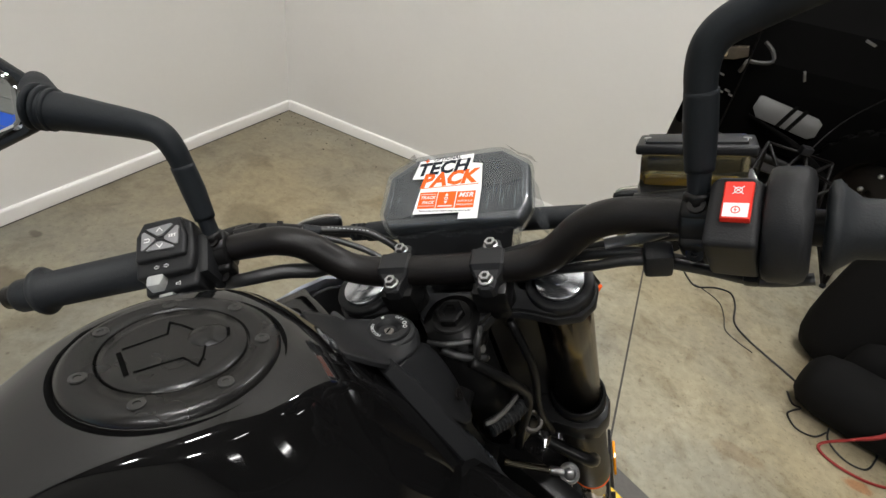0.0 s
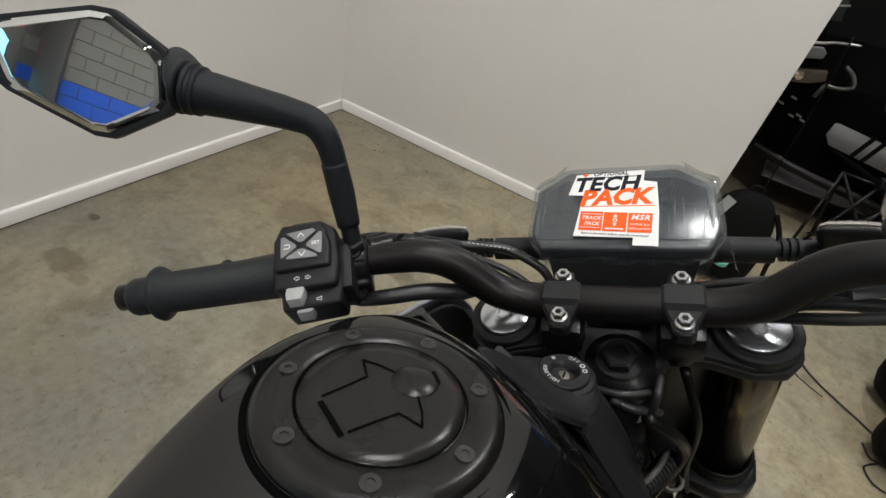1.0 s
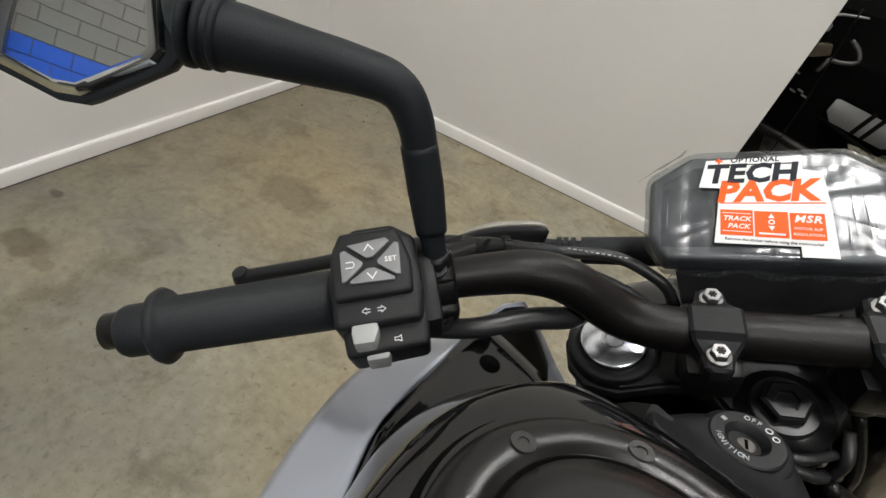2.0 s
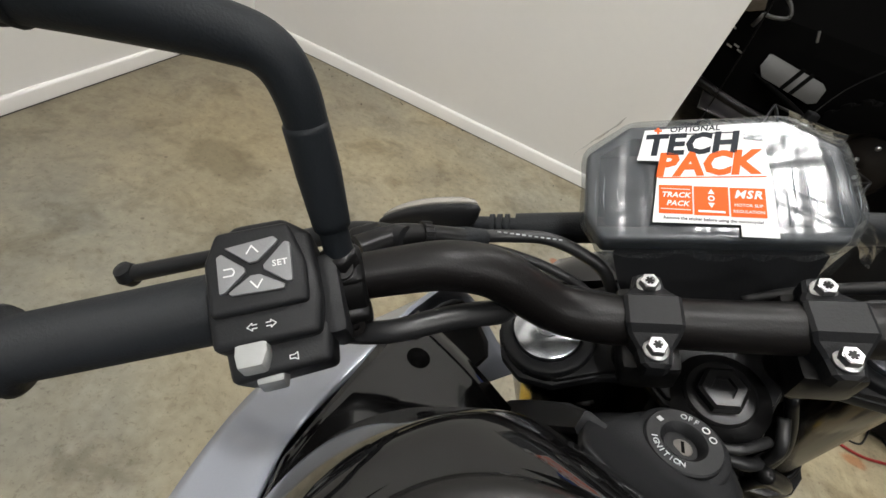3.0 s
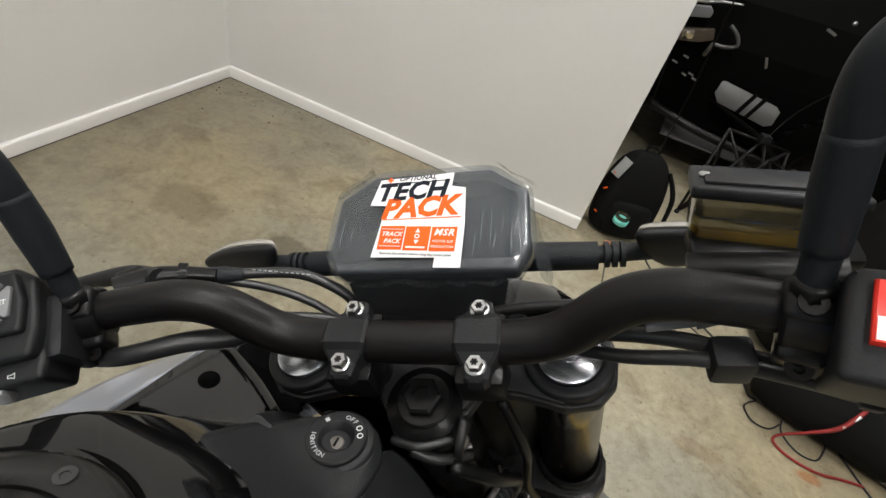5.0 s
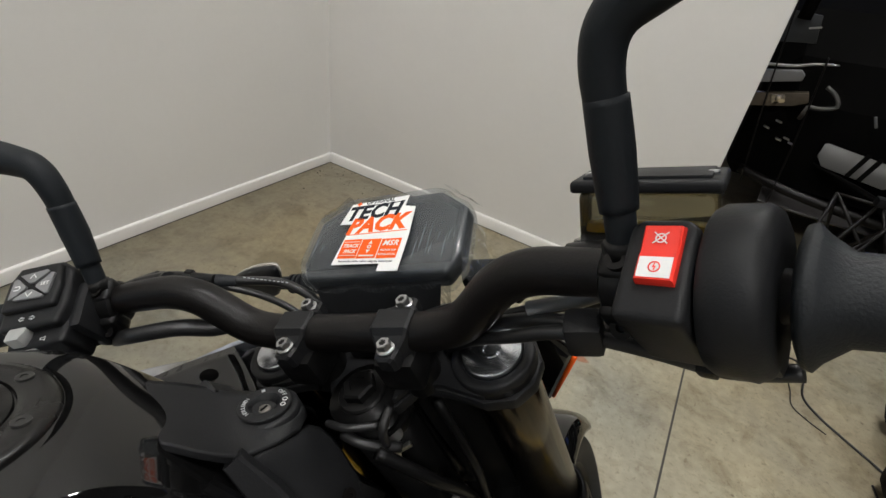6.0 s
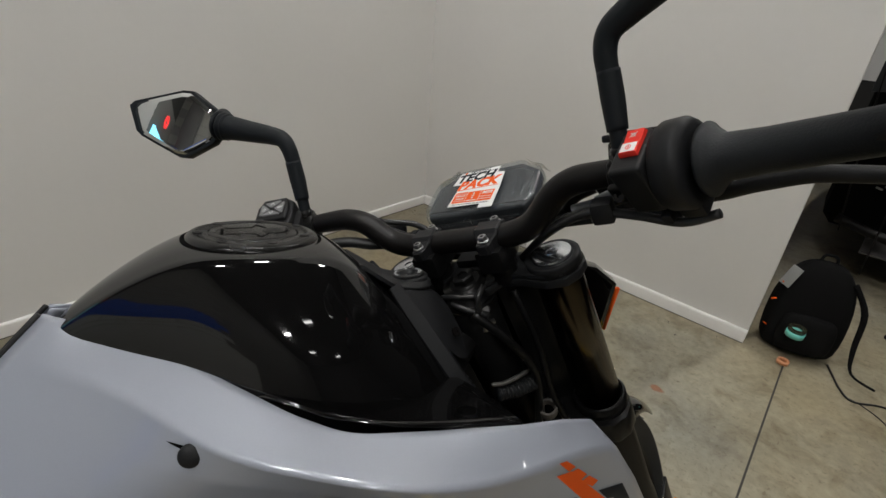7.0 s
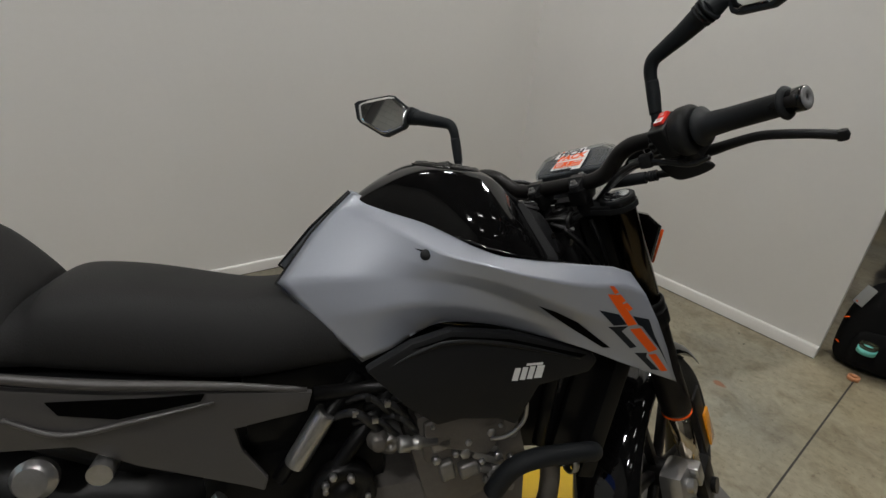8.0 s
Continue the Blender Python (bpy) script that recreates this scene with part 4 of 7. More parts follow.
on_bike("coolant_hose", tube([(0.150, 0.045, 0.500), (0.160, 0.076, 0.550), (0.165, 0.125, 0.566), (0.155, 0.225, 0.552), (0.12, 0.26, 0.52)], 0.017, 16), RUBBER, "black coolant hose")
part("hose_clip", ring(0.0172, 0.0195, 0.012, 24, basis((1, 0, 0), (-0.1, 0.98, -0.05), (0.160, 0.180, 0.543))), STEEL, block)
part("breather_pipe", tube([(0.160, 0.092, 0.705), (0.160, 0.095, 0.650), (0.158, 0.082, 0.624), (0.150, 0.062, 0.606), (0.135, 0.045, 0.596)], 0.0034, 10), ALLOY, block, "thin bare metal pipe")
# thermostat neck with its collar, and the head's side cover
part("thermostat_neck", lathe([(0.001, 0), (0.0125, 0.0005), (0.0135, 0.004), (0.0135, 0.018), (0.0100, 0.020), (0.0100, 0.026), (0.0115, 0.027), (0.0115, 0.036), (0.0085, 0.038), (0.0075, 0.064)], 24, basis((1, 0, 0), (0, 0.995, -0.06), (0.134, -0.114, 0.612))), ALLOY, block, "bright cast thermostat neck")
cover = prism([(-0.072, 0.640), (-0.050, 0.652), (-0.024, 0.652), (-0.016, 0.646), (0.050, 0.640), (0.068, 0.630), (0.076, 0.612), (0.040, 0.566), (-0.070, 0.602)], 0.020, 0.005, Matrix(((0, 0, 1, 0.117), (1, 0, 0, 0), (0, 1, 0, 0), (0, 0, 0, 1))), 3)
bmesh.ops.recalc_face_normals(cover, faces=cover.faces)
part("head_cover", cover, ENGINE, block, "dull brown grey cylinder head cover")
for y, z, r in [(0.004, 0.597, 0.0062), (0.030, 0.556, 0.006), (-0.018, 0.579, 0.006), (-0.217, 0.573, 0.006), (-0.190, 0.567, 0.006), (-0.229, 0.560, 0.006), (0.060, 0.620, 0.004), (-0.058, 0.636, 0.004)]:
    part("engine_bolt", lathe([(r, 0), (r, 0.008), (r * 0.8, 0.010), (0.001, 0.010)], 6, basis((0, 1, 0), (1, 0, 0.1), (0.132, y, z))), ALLOY, block)
for k, (y, z) in enumerate([(-0.16, 0.70), (-0.13, 0.685), (-0.10, 0.69), (-0.15, 0.66), (-0.115, 0.66), (-0.18, 0.675)]):
    on_bike("wiring_loom", tube([(0.10, y - 0.03, z - 0.02), (0.128, y, z), (0.125, y + 0.03, z - 0.03), (0.10, y + 0.045, z - 0.06)], 0.005 + 0.001 * (k % 3), 8), CABLE)
    on_bike("cable_clip", rbox(0.008, 0.010, 0.010, 0.002, pose(0.131, y, z)), STEEL if k % 2 else PLASTIC)
on_bike("radiator_shroud", joined(rbox(0.012, 0.165, 0.20, 0.005, pose(0.078, 0.168, 0.625, -10)), rbox(0.012, 0.060, 0.24, 0.005, pose(0.095, 0.232, 0.600, -14))), CASTING, "black shroud beside the radiator")
rad = on_bike("radiator", rbox(0.26, 0.035, 0.26, 0.006, pose(0, 0.275, 0.60, -14)), CASTING, "black radiator behind the front wheel")
for k in range(14):
    part("radiator_fin", rbox(0.24, 0.004, 0.004, 0, Matrix.Translation((0, 0.275, 0.60)) @ pose(0, 0, 0, -14) @ Matrix.Translation((0, 0.019, -0.115 + 0.0177 * k))), SATIN, rad)
on_bike("exhaust_pipe", tube([(0.05, 0.13, 0.58), (0.05, 0.20, 0.52), (0.06, 0.20, 0.36), (0.04, 0.10, 0.24), (0.03, -0.20, 0.22), (0.10, -0.40, 0.30), (0.12, -0.75, 0.42)], [0.02, 0.02, 0.02, 0.022, 0.03, 0.035, 0.045], 16), ENGINE, "dull steel exhaust pipe")
on_bike("footrest_bracket", joined(tube([(0.12, -0.38, 0.56), (0.135, -0.46, 0.50), (0.14, -0.56, 0.56)], 0.012, 10), tube([(0.14, -0.46, 0.49), (0.22, -0.46, 0.49)], 0.012, 12)), ALLOY, "silver footrest bracket")
on_bike("master_cylinder", joined(lathe([(0.026, 0), (0.028, 0.012), (0.020, 0.022), (0.001, 0.024)], 24, basis((0, 1, 0), (1, 0, 0.2), (0.118, -0.60, 0.640))), lathe([(0.016, 0), (0.016, 0.03)], 20, basis((0, 1, 0), (1, 0, 0), (0.115, -0.52, 0.645)))), ALLOY, "polished silver footrest joint")

# wheels, swing arm and stand
TYRE = [(0.228, -0.045), (0.250, -0.058), (0.272, -0.056), (0.289, -0.040), (0.298, -0.020), (0.300, 0.0), (0.298, 0.020), (0.289, 0.040), (0.272, 0.056), (0.250, 0.058), (0.228, 0.045)]


def wheel(name, m, k=1.0, wide=1.0):
    w = part(name, bmesh_loop([(r * k, z * wide) for r, z in TYRE], 72), RUBBER, bike, "black road tyre and wheel", m=m)
    part("rim", bmesh_loop([(0.230 * k, -0.046 * wide), (0.222 * k, -0.040 * wide), (0.210 * k, -0.012), (0.210 * k, 0.012), (0.222 * k, 0.040 * wide), (0.230 * k, 0.046 * wide)], 60), SATIN, w)
    for i in range(6):
        part("spoke", rbox(0.185 * k, 0.020, 0.022, 0.005, pose(0, 0, 0, 0, 0, 60 * i) @ Matrix.Translation((0.118 * k, 0, 0))), SATIN, w)
    part("hub", lathe([(0.03, -0.05), (0.034, -0.02), (0.034, 0.02), (0.03, 0.05)], 24), SATIN, w)
    for i in range(24):
        for s in (1, -1):
            a = 360 / 24 * (i + (0.5 if s > 0 else 0))
            g = pose(0, 0, 0, 0, 0, a) @ Matrix.Translation((0.2935 * k, 0, s * 0.030 * wide)) @ pose(0, 0, 0, 0, -s * 30, 0) @ pose(0, 0, 0, 35 * s, 0, 0)
            part("tread_groove", rbox(0.004, 0.005, 0.042 * wide, 0, g), CABLE, w)
    return w


def bmesh_loop(prof, seg):
    """A turned ring from a closed profile of (radius, height)."""
    bm = bmesh.new()
    rings = [[bm.verts.new((r * math.cos(2 * math.pi * k / seg), r * math.sin(2 * math.pi * k / seg), z)) for k in range(seg)] for r, z in prof]
    for i in range(len(rings)):
        a, b = rings[i], rings[(i + 1) % len(rings)]
        for k in range(seg):
            bm.faces.new((a[k], a[(k + 1) % seg], b[(k + 1) % seg], b[k]))
    bmesh.ops.recalc_face_normals(bm, faces=bm.faces)
    return bm


AXLE = (0, 0.030, -0.789)
wheel("front_wheel", FORK @ Matrix.Translation(AXLE) @ pose(0, 0, 0, 0, 90, 0))
wheel("rear_wheel", Matrix.Translation((0, -0.905, 0.318)) @ pose(0, 0, 0, 0, 90, 0), 1.0, 1.45)
for sx in (1, -1):
    on_bike("swing_arm", loft([[(sx * (0.10 + dx), y, z + dz) for dx, dz in ((-0.015, -h), (0.015, -h), (0.015, h), (-0.015, h))] for y, z, h in [(-0.24, 0.42, 0.035), (-0.55, 0.37, 0.03), (-0.93, 0.30, 0.022)]]), ENGINE, "grey swing arm")
on_bike("side_stand", tube([(-0.09, -0.18, 0.26), (-0.15, -0.20, 0.10), (-0.172, -0.205, 0.066)], 0.011, 12), SATIN, "black side stand folded out")


# ---- handlebar, fork and controls, in the turned fork's own axes ----
BARZ = -0.0165
HALF = [(0, 0, BARZ), (0.040, 0.0005, BARZ), (0.068, 0.001, BARZ + 0.0003), (0.096, 0.002, -0.0068), (0.1255, 0.0055, 0.0203), (0.149, 0.0030, 0.0325), (0.175, -0.0035, 0.0370), (0.202, -0.0125, 0.0405), (0.232, -0.0250, 0.0440), (0.300, -0.0510, 0.0555), (0.384, -0.0830, 0.0700)]
RADII = [0.0143, 0.0143, 0.0143, 0.0143, 0.0142, 0.0138, 0.0130, 0.0120, 0.0112, 0.0110, 0.0110]
bar_line = [(-x, y, z) for x, y, z in reversed(HALF[1:])] + HALF
on_fork("handlebar", tube(bar_line, list(reversed(RADII[1:])) + RADII, 24, 8), SATIN, "satin black tapered handlebar")


def torx_bolt(m, r=0.0054, h=0.0062):
    """A flanged hexagon bolt with a raised rim round its socket."""
    return joined(lathe([(r * 1.22, 0), (r * 1.22, 0.0012), (r * 1.02, 0.002)], 28, m), lathe([(r, 0.002), (r, h - 0.001), (r * 0.9, h)], 6, m), ring(r * 0.50, r * 0.74, 0.0009, 24, m @ Matrix.Translation((0, 0, h - 0.0004))))


for sx in (1, -1):
    at = Matrix.Translation((sx * 0.0435, 0, 0))
    # top clamp: an arched bridge, narrow at the two bolts
    rows = []
    for y, w, z in [(-0.0288, 0.0046, -0.0116), (-0.0268, 0.0076, -0.0100), (-0.0190, 0.0090, -0.0094), (-0.0120, 0.0135, -0.0050), (-0.0085, 0.0148, -0.0008), (0.0085, 0.0148, -0.0008), (0.0120, 0.0135, -0.0050), (0.0190, 0.0090, -0.0094), (0.0268, 0.0076, -0.0100), (0.0288, 0.0046, -0.0116)]:
        rows.append([(-w, y, -0.022), (-w, y, z - 0.0015), (-w + 0.002, y, z), (w - 0.002, y, z), (w, y, z - 0.0015), (w, y, -0.022)])
    clamp = on_fork("bar_clamp", moved(loft(rows), at), PLASTIC, "black forged handlebar clamp", sharp=12)
    on_fork("bar_riser", moved(joined(rbox(0.032, 0.052, 0.030, 0.005, pose(0, 0, -0.036)), tube([(0, 0, -0.045), (0, -0.002, -0.072)], 0.016, 20)), at), CASTING)
    for y in (0.0195, -0.0195):
        bolt = part("clamp_bolt", torx_bolt(Matrix.Translation((sx * 0.0435, y, -0.0092))), STEEL, clamp, "silver flanged clamp bolt")
        part("bolt_socket", joined(*[rbox(0.0048, 0.0014, 0.0003, 0, Matrix.Translation((sx * 0.0435, y, -0.00285)) @ pose(0, 0, 0, 0, 0, a)) for a in (0, 60, 120)]), SATIN, bolt)

# triple clamps, stem and fork legs
FX, FY = 0.099, 0.012
outer = [(-0.133, 0.008), (-0.125, 0.027), (-0.100, 0.035), (-0.060, 0.024), (0, 0.012), (0.060, 0.024), (0.100, 0.035), (0.125, 0.027), (0.133, 0.008), (0.130, -0.012), (0.118, -0.026), (0.096, -0.030), (0.066, -0.022), (0.040, -0.021), (0.030, -0.036), (0.014, -0.045), (-0.014, -0.045), (-0.030, -0.036), (-0.040, -0.021), (-0.066, -0.022), (-0.096, -0.030), (-0.118, -0.026), (-0.130, -0.012)]
yoke = on_fork("top_yoke", prism(outer, 0.011, 0.003, Matrix.Translation((0, 0.008, -0.0785))), PLASTIC, "black cast top yoke")
part("yoke_rib", prism([(x * 0.97, y * 0.93) for x, y in outer], 0.006, 0.002, Matrix.Translation((0, 0.008, -0.0675))), PLASTIC, yoke)
for sx in (1, -1):
    part("fork_clamp", ring(0.0232, 0.0312, 0.0125, 48, Matrix.Translation((sx * FX, FY, -0.0670)), 0.0012), PLASTIC, yoke)
on_fork("bottom_yoke", joined(prism([(x * 1.03, y * 1.1) for x, y in outer], 0.034, 0.006, Matrix.Translation((0, 0.002, -0.325))), *[tube([(s * 0.06, -0.036, -0.318), (s * 0.106, -0.046, -0.345), (s * 0.112, -0.030, -0.385)], 0.008, 10) for s in (1, -1)]), CASTING, "black cast bottom yoke")
stem = on_fork("stem_nut", joined(lathe([(0.0200, -0.0640), (0.0200, -0.0590), (0.0185, -0.0575), (0.0130, -0.0570)], 36, Matrix.Translation((0, -0.022, 0))), lathe([(0.0140, -0.0575), (0.0140, -0.0510), (0.0120, -0.0495), (0.0070, -0.0495), (0.0066, -0.0520), (0.001, -0.0520)], 6, Matrix.Translation((0, -0.022, 0)))), CASTING, "black steering stem nut")
for k, (x0, y0, z0, x1, y1, z1) in enumerate([(-0.018, -0.050, -0.060, 0.022, -0.046, -0.064), (0.030, -0.034, -0.058, 0.024, -0.052, -0.080), (-0.006, -0.054, -0.066, 0.030, -0.048, -0.090)]):
    on_fork("control_cable", tube([(x0, y0, z0), ((x0 + x1) / 2, (y0 + y1) / 2 - 0.006, (z0 + z1) / 2 + 0.005), (x1, y1, z1)], 0.0030 + 0.0005 * k, 10), CABLE)
for pts, r in [([(0.020, -0.060, -0.078), (0.046, -0.056, -0.120), (0.054, -0.040, -0.190), (0.034, -0.046, -0.270), (0.02, -0.05, -0.33)], 0.0052), ([(0.050, -0.010, -0.086), (0.064, -0.026, -0.150), (0.060, -0.032, -0.230), (0.066, -0.030, -0.300)], 0.0042), ([(-0.030, -0.058, -0.080), (-0.050, -0.050, -0.140), (-0.048, -0.040, -0.220), (-0.03, -0.045, -0.31)], 0.0050)]:
    on_fork("brake_hose", tube(pts, r, 12), CASTING)
on_fork("hose_guide", joined(ring(0.0085, 0.0125, 0.012, 20, basis((1, 0, 0), (0.3, -0.2, 0.93), (0.046, -0.036, -0.262)), 0.001), rbox(0.004, 0.030, 0.016, 0.001, pose(0.036, -0.026, -0.256, 0, 0, 20))), ENGINE, "dull metal hose guide")
for sx in (1, -1):
    on_fork("hose_plate", loft([[(sx * 0.026, y0, z), (sx * 0.074, y0 + 0.014, z), (sx * 0.074, y0 + 0.018, z), (sx * 0.026, y0 + 0.004, z)] for y0, z in [(-0.006, -0.082), (-0.004, -0.150), (0.002, -0.230), (0.006, -0.300)]]), CASTING, "black plate between the steering head and the fork leg", sharp=30)
on_fork("steering_stem", tube([(0, -0.024, -0.06), (0, -0.024, -0.32)], 0.027, 24), CASTING)
head = on_bike("head_tube", moved(joined(lathe([(0.020, -0.079), (0.0305, -0.0800), (0.0315, -0.0830), (0.0300, -0.0870), (0.0285, -0.0885), (0.0280, -0.0960), (0.0255, -0.0980), (0.0255, -0.300)], 40, Matrix.Translation((0, -0.022, 0)))), FORK), CASTING, "black painted steering head")
part("head_bolt", moved(joined(lathe([(0.0058, 0), (0.0058, 0.004), (0.004, 0.0055), (0.001, 0.0055)], 20, basis((1, 0, 0), (0.7, -0.6, 0.35), (0.0215, -0.0385, -0.0885)))), FORK), ALLOY, head)
part("head_clip", moved(joined(rbox(0.014, 0.004, 0.006, 0.001, pose(0.0215, -0.0400, -0.1080, 10, 0, 35)), rbox(0.006, 0.004, 0.011, 0.001, pose(0.0160, -0.0440, -0.1120, 0, 20, 35))), FORK), STEEL, head)
for sx in (1, -1):
    part("frame_spar", tube([(sx * 0.03, 0.20, 0.90), (sx * 0.075, 0.12, 0.84)], 0.02, 14), CASTING, head)
    part("frame_spar", tube([(sx * 0.03, 0.25, 0.78), (sx * 0.09, 0.15, 0.70)], 0.02, 14), CASTING, head)
    m = Matrix(((0, 0, sx, sx * 0.030), (1, 0, 0, 0), (0, 1, 0, 0), (0, 0, 0, 1)))
    bm = prism([(0.190, 0.905), (0.262, 0.758), (0.225, 0.735), (0.140, 0.760), (0.120, 0.850)], 0.010, 0.003, m)
    bmesh.ops.recalc_face_normals(bm, faces=bm.faces)
    part("frame_gusset", bm, CASTING, head)
    for k, (x0, x1, r) in enumerate([(0.040, 0.062, 0.0050), (0.050, 0.074, 0.0038), (0.058, 0.083, 0.0060), (0.067, 0.094, 0.0042)]):
        on_bike("wiring_loom", tube([(sx * x0, 0.150, 0.905), (sx * (x0 + 0.006), 0.176 + 0.004 * (k % 2), 0.862), (sx * (x1 - 0.006), 0.190 - 0.006 * (k % 2), 0.800), (sx * x1, 0.205, 0.735), (sx * x1, 0.190, 0.640)], r, 10), CABLE)
    on_bike("cable_tie", rbox(0.052, 0.012, 0.006, 0.002, pose(sx * 0.066, 0.188, 0.815)), PLASTIC)
# dark cowl that closes the space behind the fork, above the radiator
on_bike("steering_cowl", loft([[(-0.105, y0, z), (-0.070, y0 - 0.012, z + 0.004), (0, y0 - 0.030, z + 0.006), (0.070, y0 - 0.012, z + 0.004), (0.105, y0, z)] for y0, z in [(0.130, 0.900), (0.158, 0.850), (0.185, 0.780), (0.215, 0.715), (0.235, 0.640)]], closed=False), PLASTIC, "black plastic cowl behind the fork", sub=1, solid=0.003)
# corrugated hose beside the steering head
hose = [(0.052, 0.182, 0.870), (0.078, 0.205, 0.825), (0.096, 0.220, 0.760), (0.098, 0.222, 0.690)]
ribbed = on_bike("corrugated_hose", tube(hose, 0.0085, 14), RUBBER, "black corrugated cable hose")
for k in range(26):
    a, b = (Vector(hose[int(k / 26 * 3)]), Vector(hose[int(k / 26 * 3) + 1]))
    w = k / 26 * 3 - int(k / 26 * 3)
    part("hose_rib", ring(0.0075, 0.0105, 0.0028, 16, basis((0, 1, 0), b - a, a.lerp(b, w)), 0.0006), RUBBER, ribbed)
for sx in (1, -1):
    leg = on_fork("fork_leg", lathe([(0.0275, -0.300), (0.0275, -0.085), (0.0275, -0.062), (0.0262, -0.0605)], 40, Matrix.Translation((sx * FX, FY, 0))), BRONZE, "dark bronze anodised fork tube")
    part("fork_lower_tube", lathe([(0.0300, -0.552), (0.0315, -0.545), (0.0315, -0.500), (0.0295, -0.470), (0.0295, -0.330), (0.0275, -0.300)], 40, Matrix.Translation((sx * FX, FY, 0))), SATIN, leg, "black lower fork tube")
    part("fork_seal", ring(0.026, 0.0306, 0.003, 36, Matrix.Translation((sx * FX, FY, -0.558))), ORANGE, leg)
    part("fork_collar", ring(0.0274, 0.0335, 0.026, 40, Matrix.Translation((sx * FX, FY, -0.300)), 0.003), CASTING, leg)
    part("fork_stanchion", tube([(sx * FX, FY, -0.55), (sx * FX, FY, -0.74)], 0.0215, 28), CHROMETUBE, leg, "polished fork stanchion")
    part("fork_foot", joined(rbox(0.055, 0.070, 0.10, 0.012, pose(sx * FX, FY + 0.014, -0.775)), tube([(sx * 0.07, 0.030, -0.789), (sx * 0.135, 0.030, -0.789)], 0.018, 20)), CASTING, leg)
    part("fork_cap", joined(lathe([(0.0229, -0.062), (0.0229, -0.0540), (0.0222, -0.0520), (0.0210, -0.0514), (0.0080, -0.0508), (0.0074, -0.0500), (0.0055, -0.0500), (0.0050, -0.0512), (0.001, -0.0512)], 64, Matrix.Translation((sx * FX, FY, 0)))), BRUSHED, leg, "turned silver fork cap")
    cal = part("brake_caliper", joined(rbox(0.050, 0.085, 0.11, 0.014, pose(sx * (FX - 0.014), -0.055, -0.72, -14)), rbox(0.06, 0.03, 0.05, 0.008, pose(sx * FX, -0.02, -0.70)), lathe([(0.015, 0), (0.015, 0.014), (0.001, 0.016)], 20, basis((0, 1, 0), (sx, 0, 0), (sx * (FX + 0.010), -0.055, -0.70))), lathe([(0.012, 0), (0.012, 0.012), (0.001, 0.014)], 20, basis((0, 1, 0), (sx, 0, 0), (sx * (FX + 0.010), -0.062, -0.745)))), ALLOY, leg, "silver brake caliper")
    part("reflector", rbox(0.006, 0.032, 0.085, 0.003, pose(sx * 0.137, 0.062, -0.640)), REFLECTOR, leg, "amber side reflector")
    part("reflector_bracket", rbox(0.006, 0.050, 0.15, 0.003, pose(sx * 0.131, 0.048, -0.61)), CASTING, leg)
# linkage rod of the steering damper with its ball end
on_fork("damper_rod", tube([(0.0125, -0.0752, -0.289), (0.0300, -0.0748, -0.2955), (0.0660, -0.0740, -0.3085)], [0.0042, 0.0042, 0.0042], 14), CHROMETUBE, "polished damper rod")
on_fork("rod_nut", lathe([(0.0050, 0), (0.0056, 0.001), (0.0056, 0.009), (0.0050, 0.010)], 6, basis((0, 0, 1), (0.94, 0.02, -0.34), (0.0640, -0.0740, -0.3078))), STEEL, "silver rod nut")
EYE = basis((1, 0, 0), (0.10, -0.55, 0.83), (0.0859, -0.0735, -0.3150))
eye = on_fork("rod_end", joined(ring(0.0074, 0.0118, 0.0080, 32, EYE @ Matrix.Translation((0, 0, -0.004)), 0.001), tube([(0.0715, -0.0738, -0.3103), (0.0790, -0.0736, -0.3128)], [0.0046, 0.0052], 14)), ALLOY, "silver ball-jointed rod end")
part("rod_ball", lathe([(0.0074, -0.003), (0.0074, 0.002), (0.0060, 0.0040), (0.0052, 0.0044), (0.0052, 0.0070), (0.0044, 0.0078), (0.001, 0.0078)], 24, EYE), STEEL, eye)
# guide with a bent bright edge round the ribbed cable hose, beside the steering head
guide = on_fork("cable_guide", tube([(0.0160, -0.0790, -0.1690), (0.0245, -0.0690, -0.1770), (0.0340, -0.0540, -0.1830), (0.0410, -0.0390, -0.1880), (0.0455, -0.0290, -0.1905)], [0.0022, 0.0028, 0.0028, 0.0026, 0.0018], 12), CASTGREY, "bent grey cable guide")
RIBS = [Vector((0.0160, -0.0760, -0.1880)), Vector((0.0330, -0.0560, -0.2000)), Vector((0.0480, -0.0330, -0.2080))]
sleeve = part("ribbed_sleeve", tube(RIBS, 0.0085, 16), RUBBER, guide, "black ribbed cable sleeve")
for k in range(12):
    at = RIBS[0].lerp(RIBS[1], k / 6) if k < 6 else RIBS[1].lerp(RIBS[2], (k - 6) / 6)
    part("sleeve_rib", ring(0.0080, 0.0100, 0.0022, 20, basis((0, 0, 1), RIBS[2] - RIBS[0], at), 0.0005), CABLE, sleeve)
on_fork("brass_fitting", lathe([(0.0030, 0), (0.0034, 0.001), (0.0034, 0.007), (0.0026, 0.008), (0.0026, 0.014)], 14, basis((1, 0, 0), (0.15, 0.2, 0.96), (-0.0172, -0.0610, -0.2560))), BRASS, "small brass hose fitting")
on_fork("hose_clamp", ring(0.0042, 0.0056, 0.0060, 20, basis((1, 0, 0), (0.7, -0.2, -0.6), (-0.0006, -0.0755, -0.2700)), 0.0006), STEEL, "bright hose clamp")
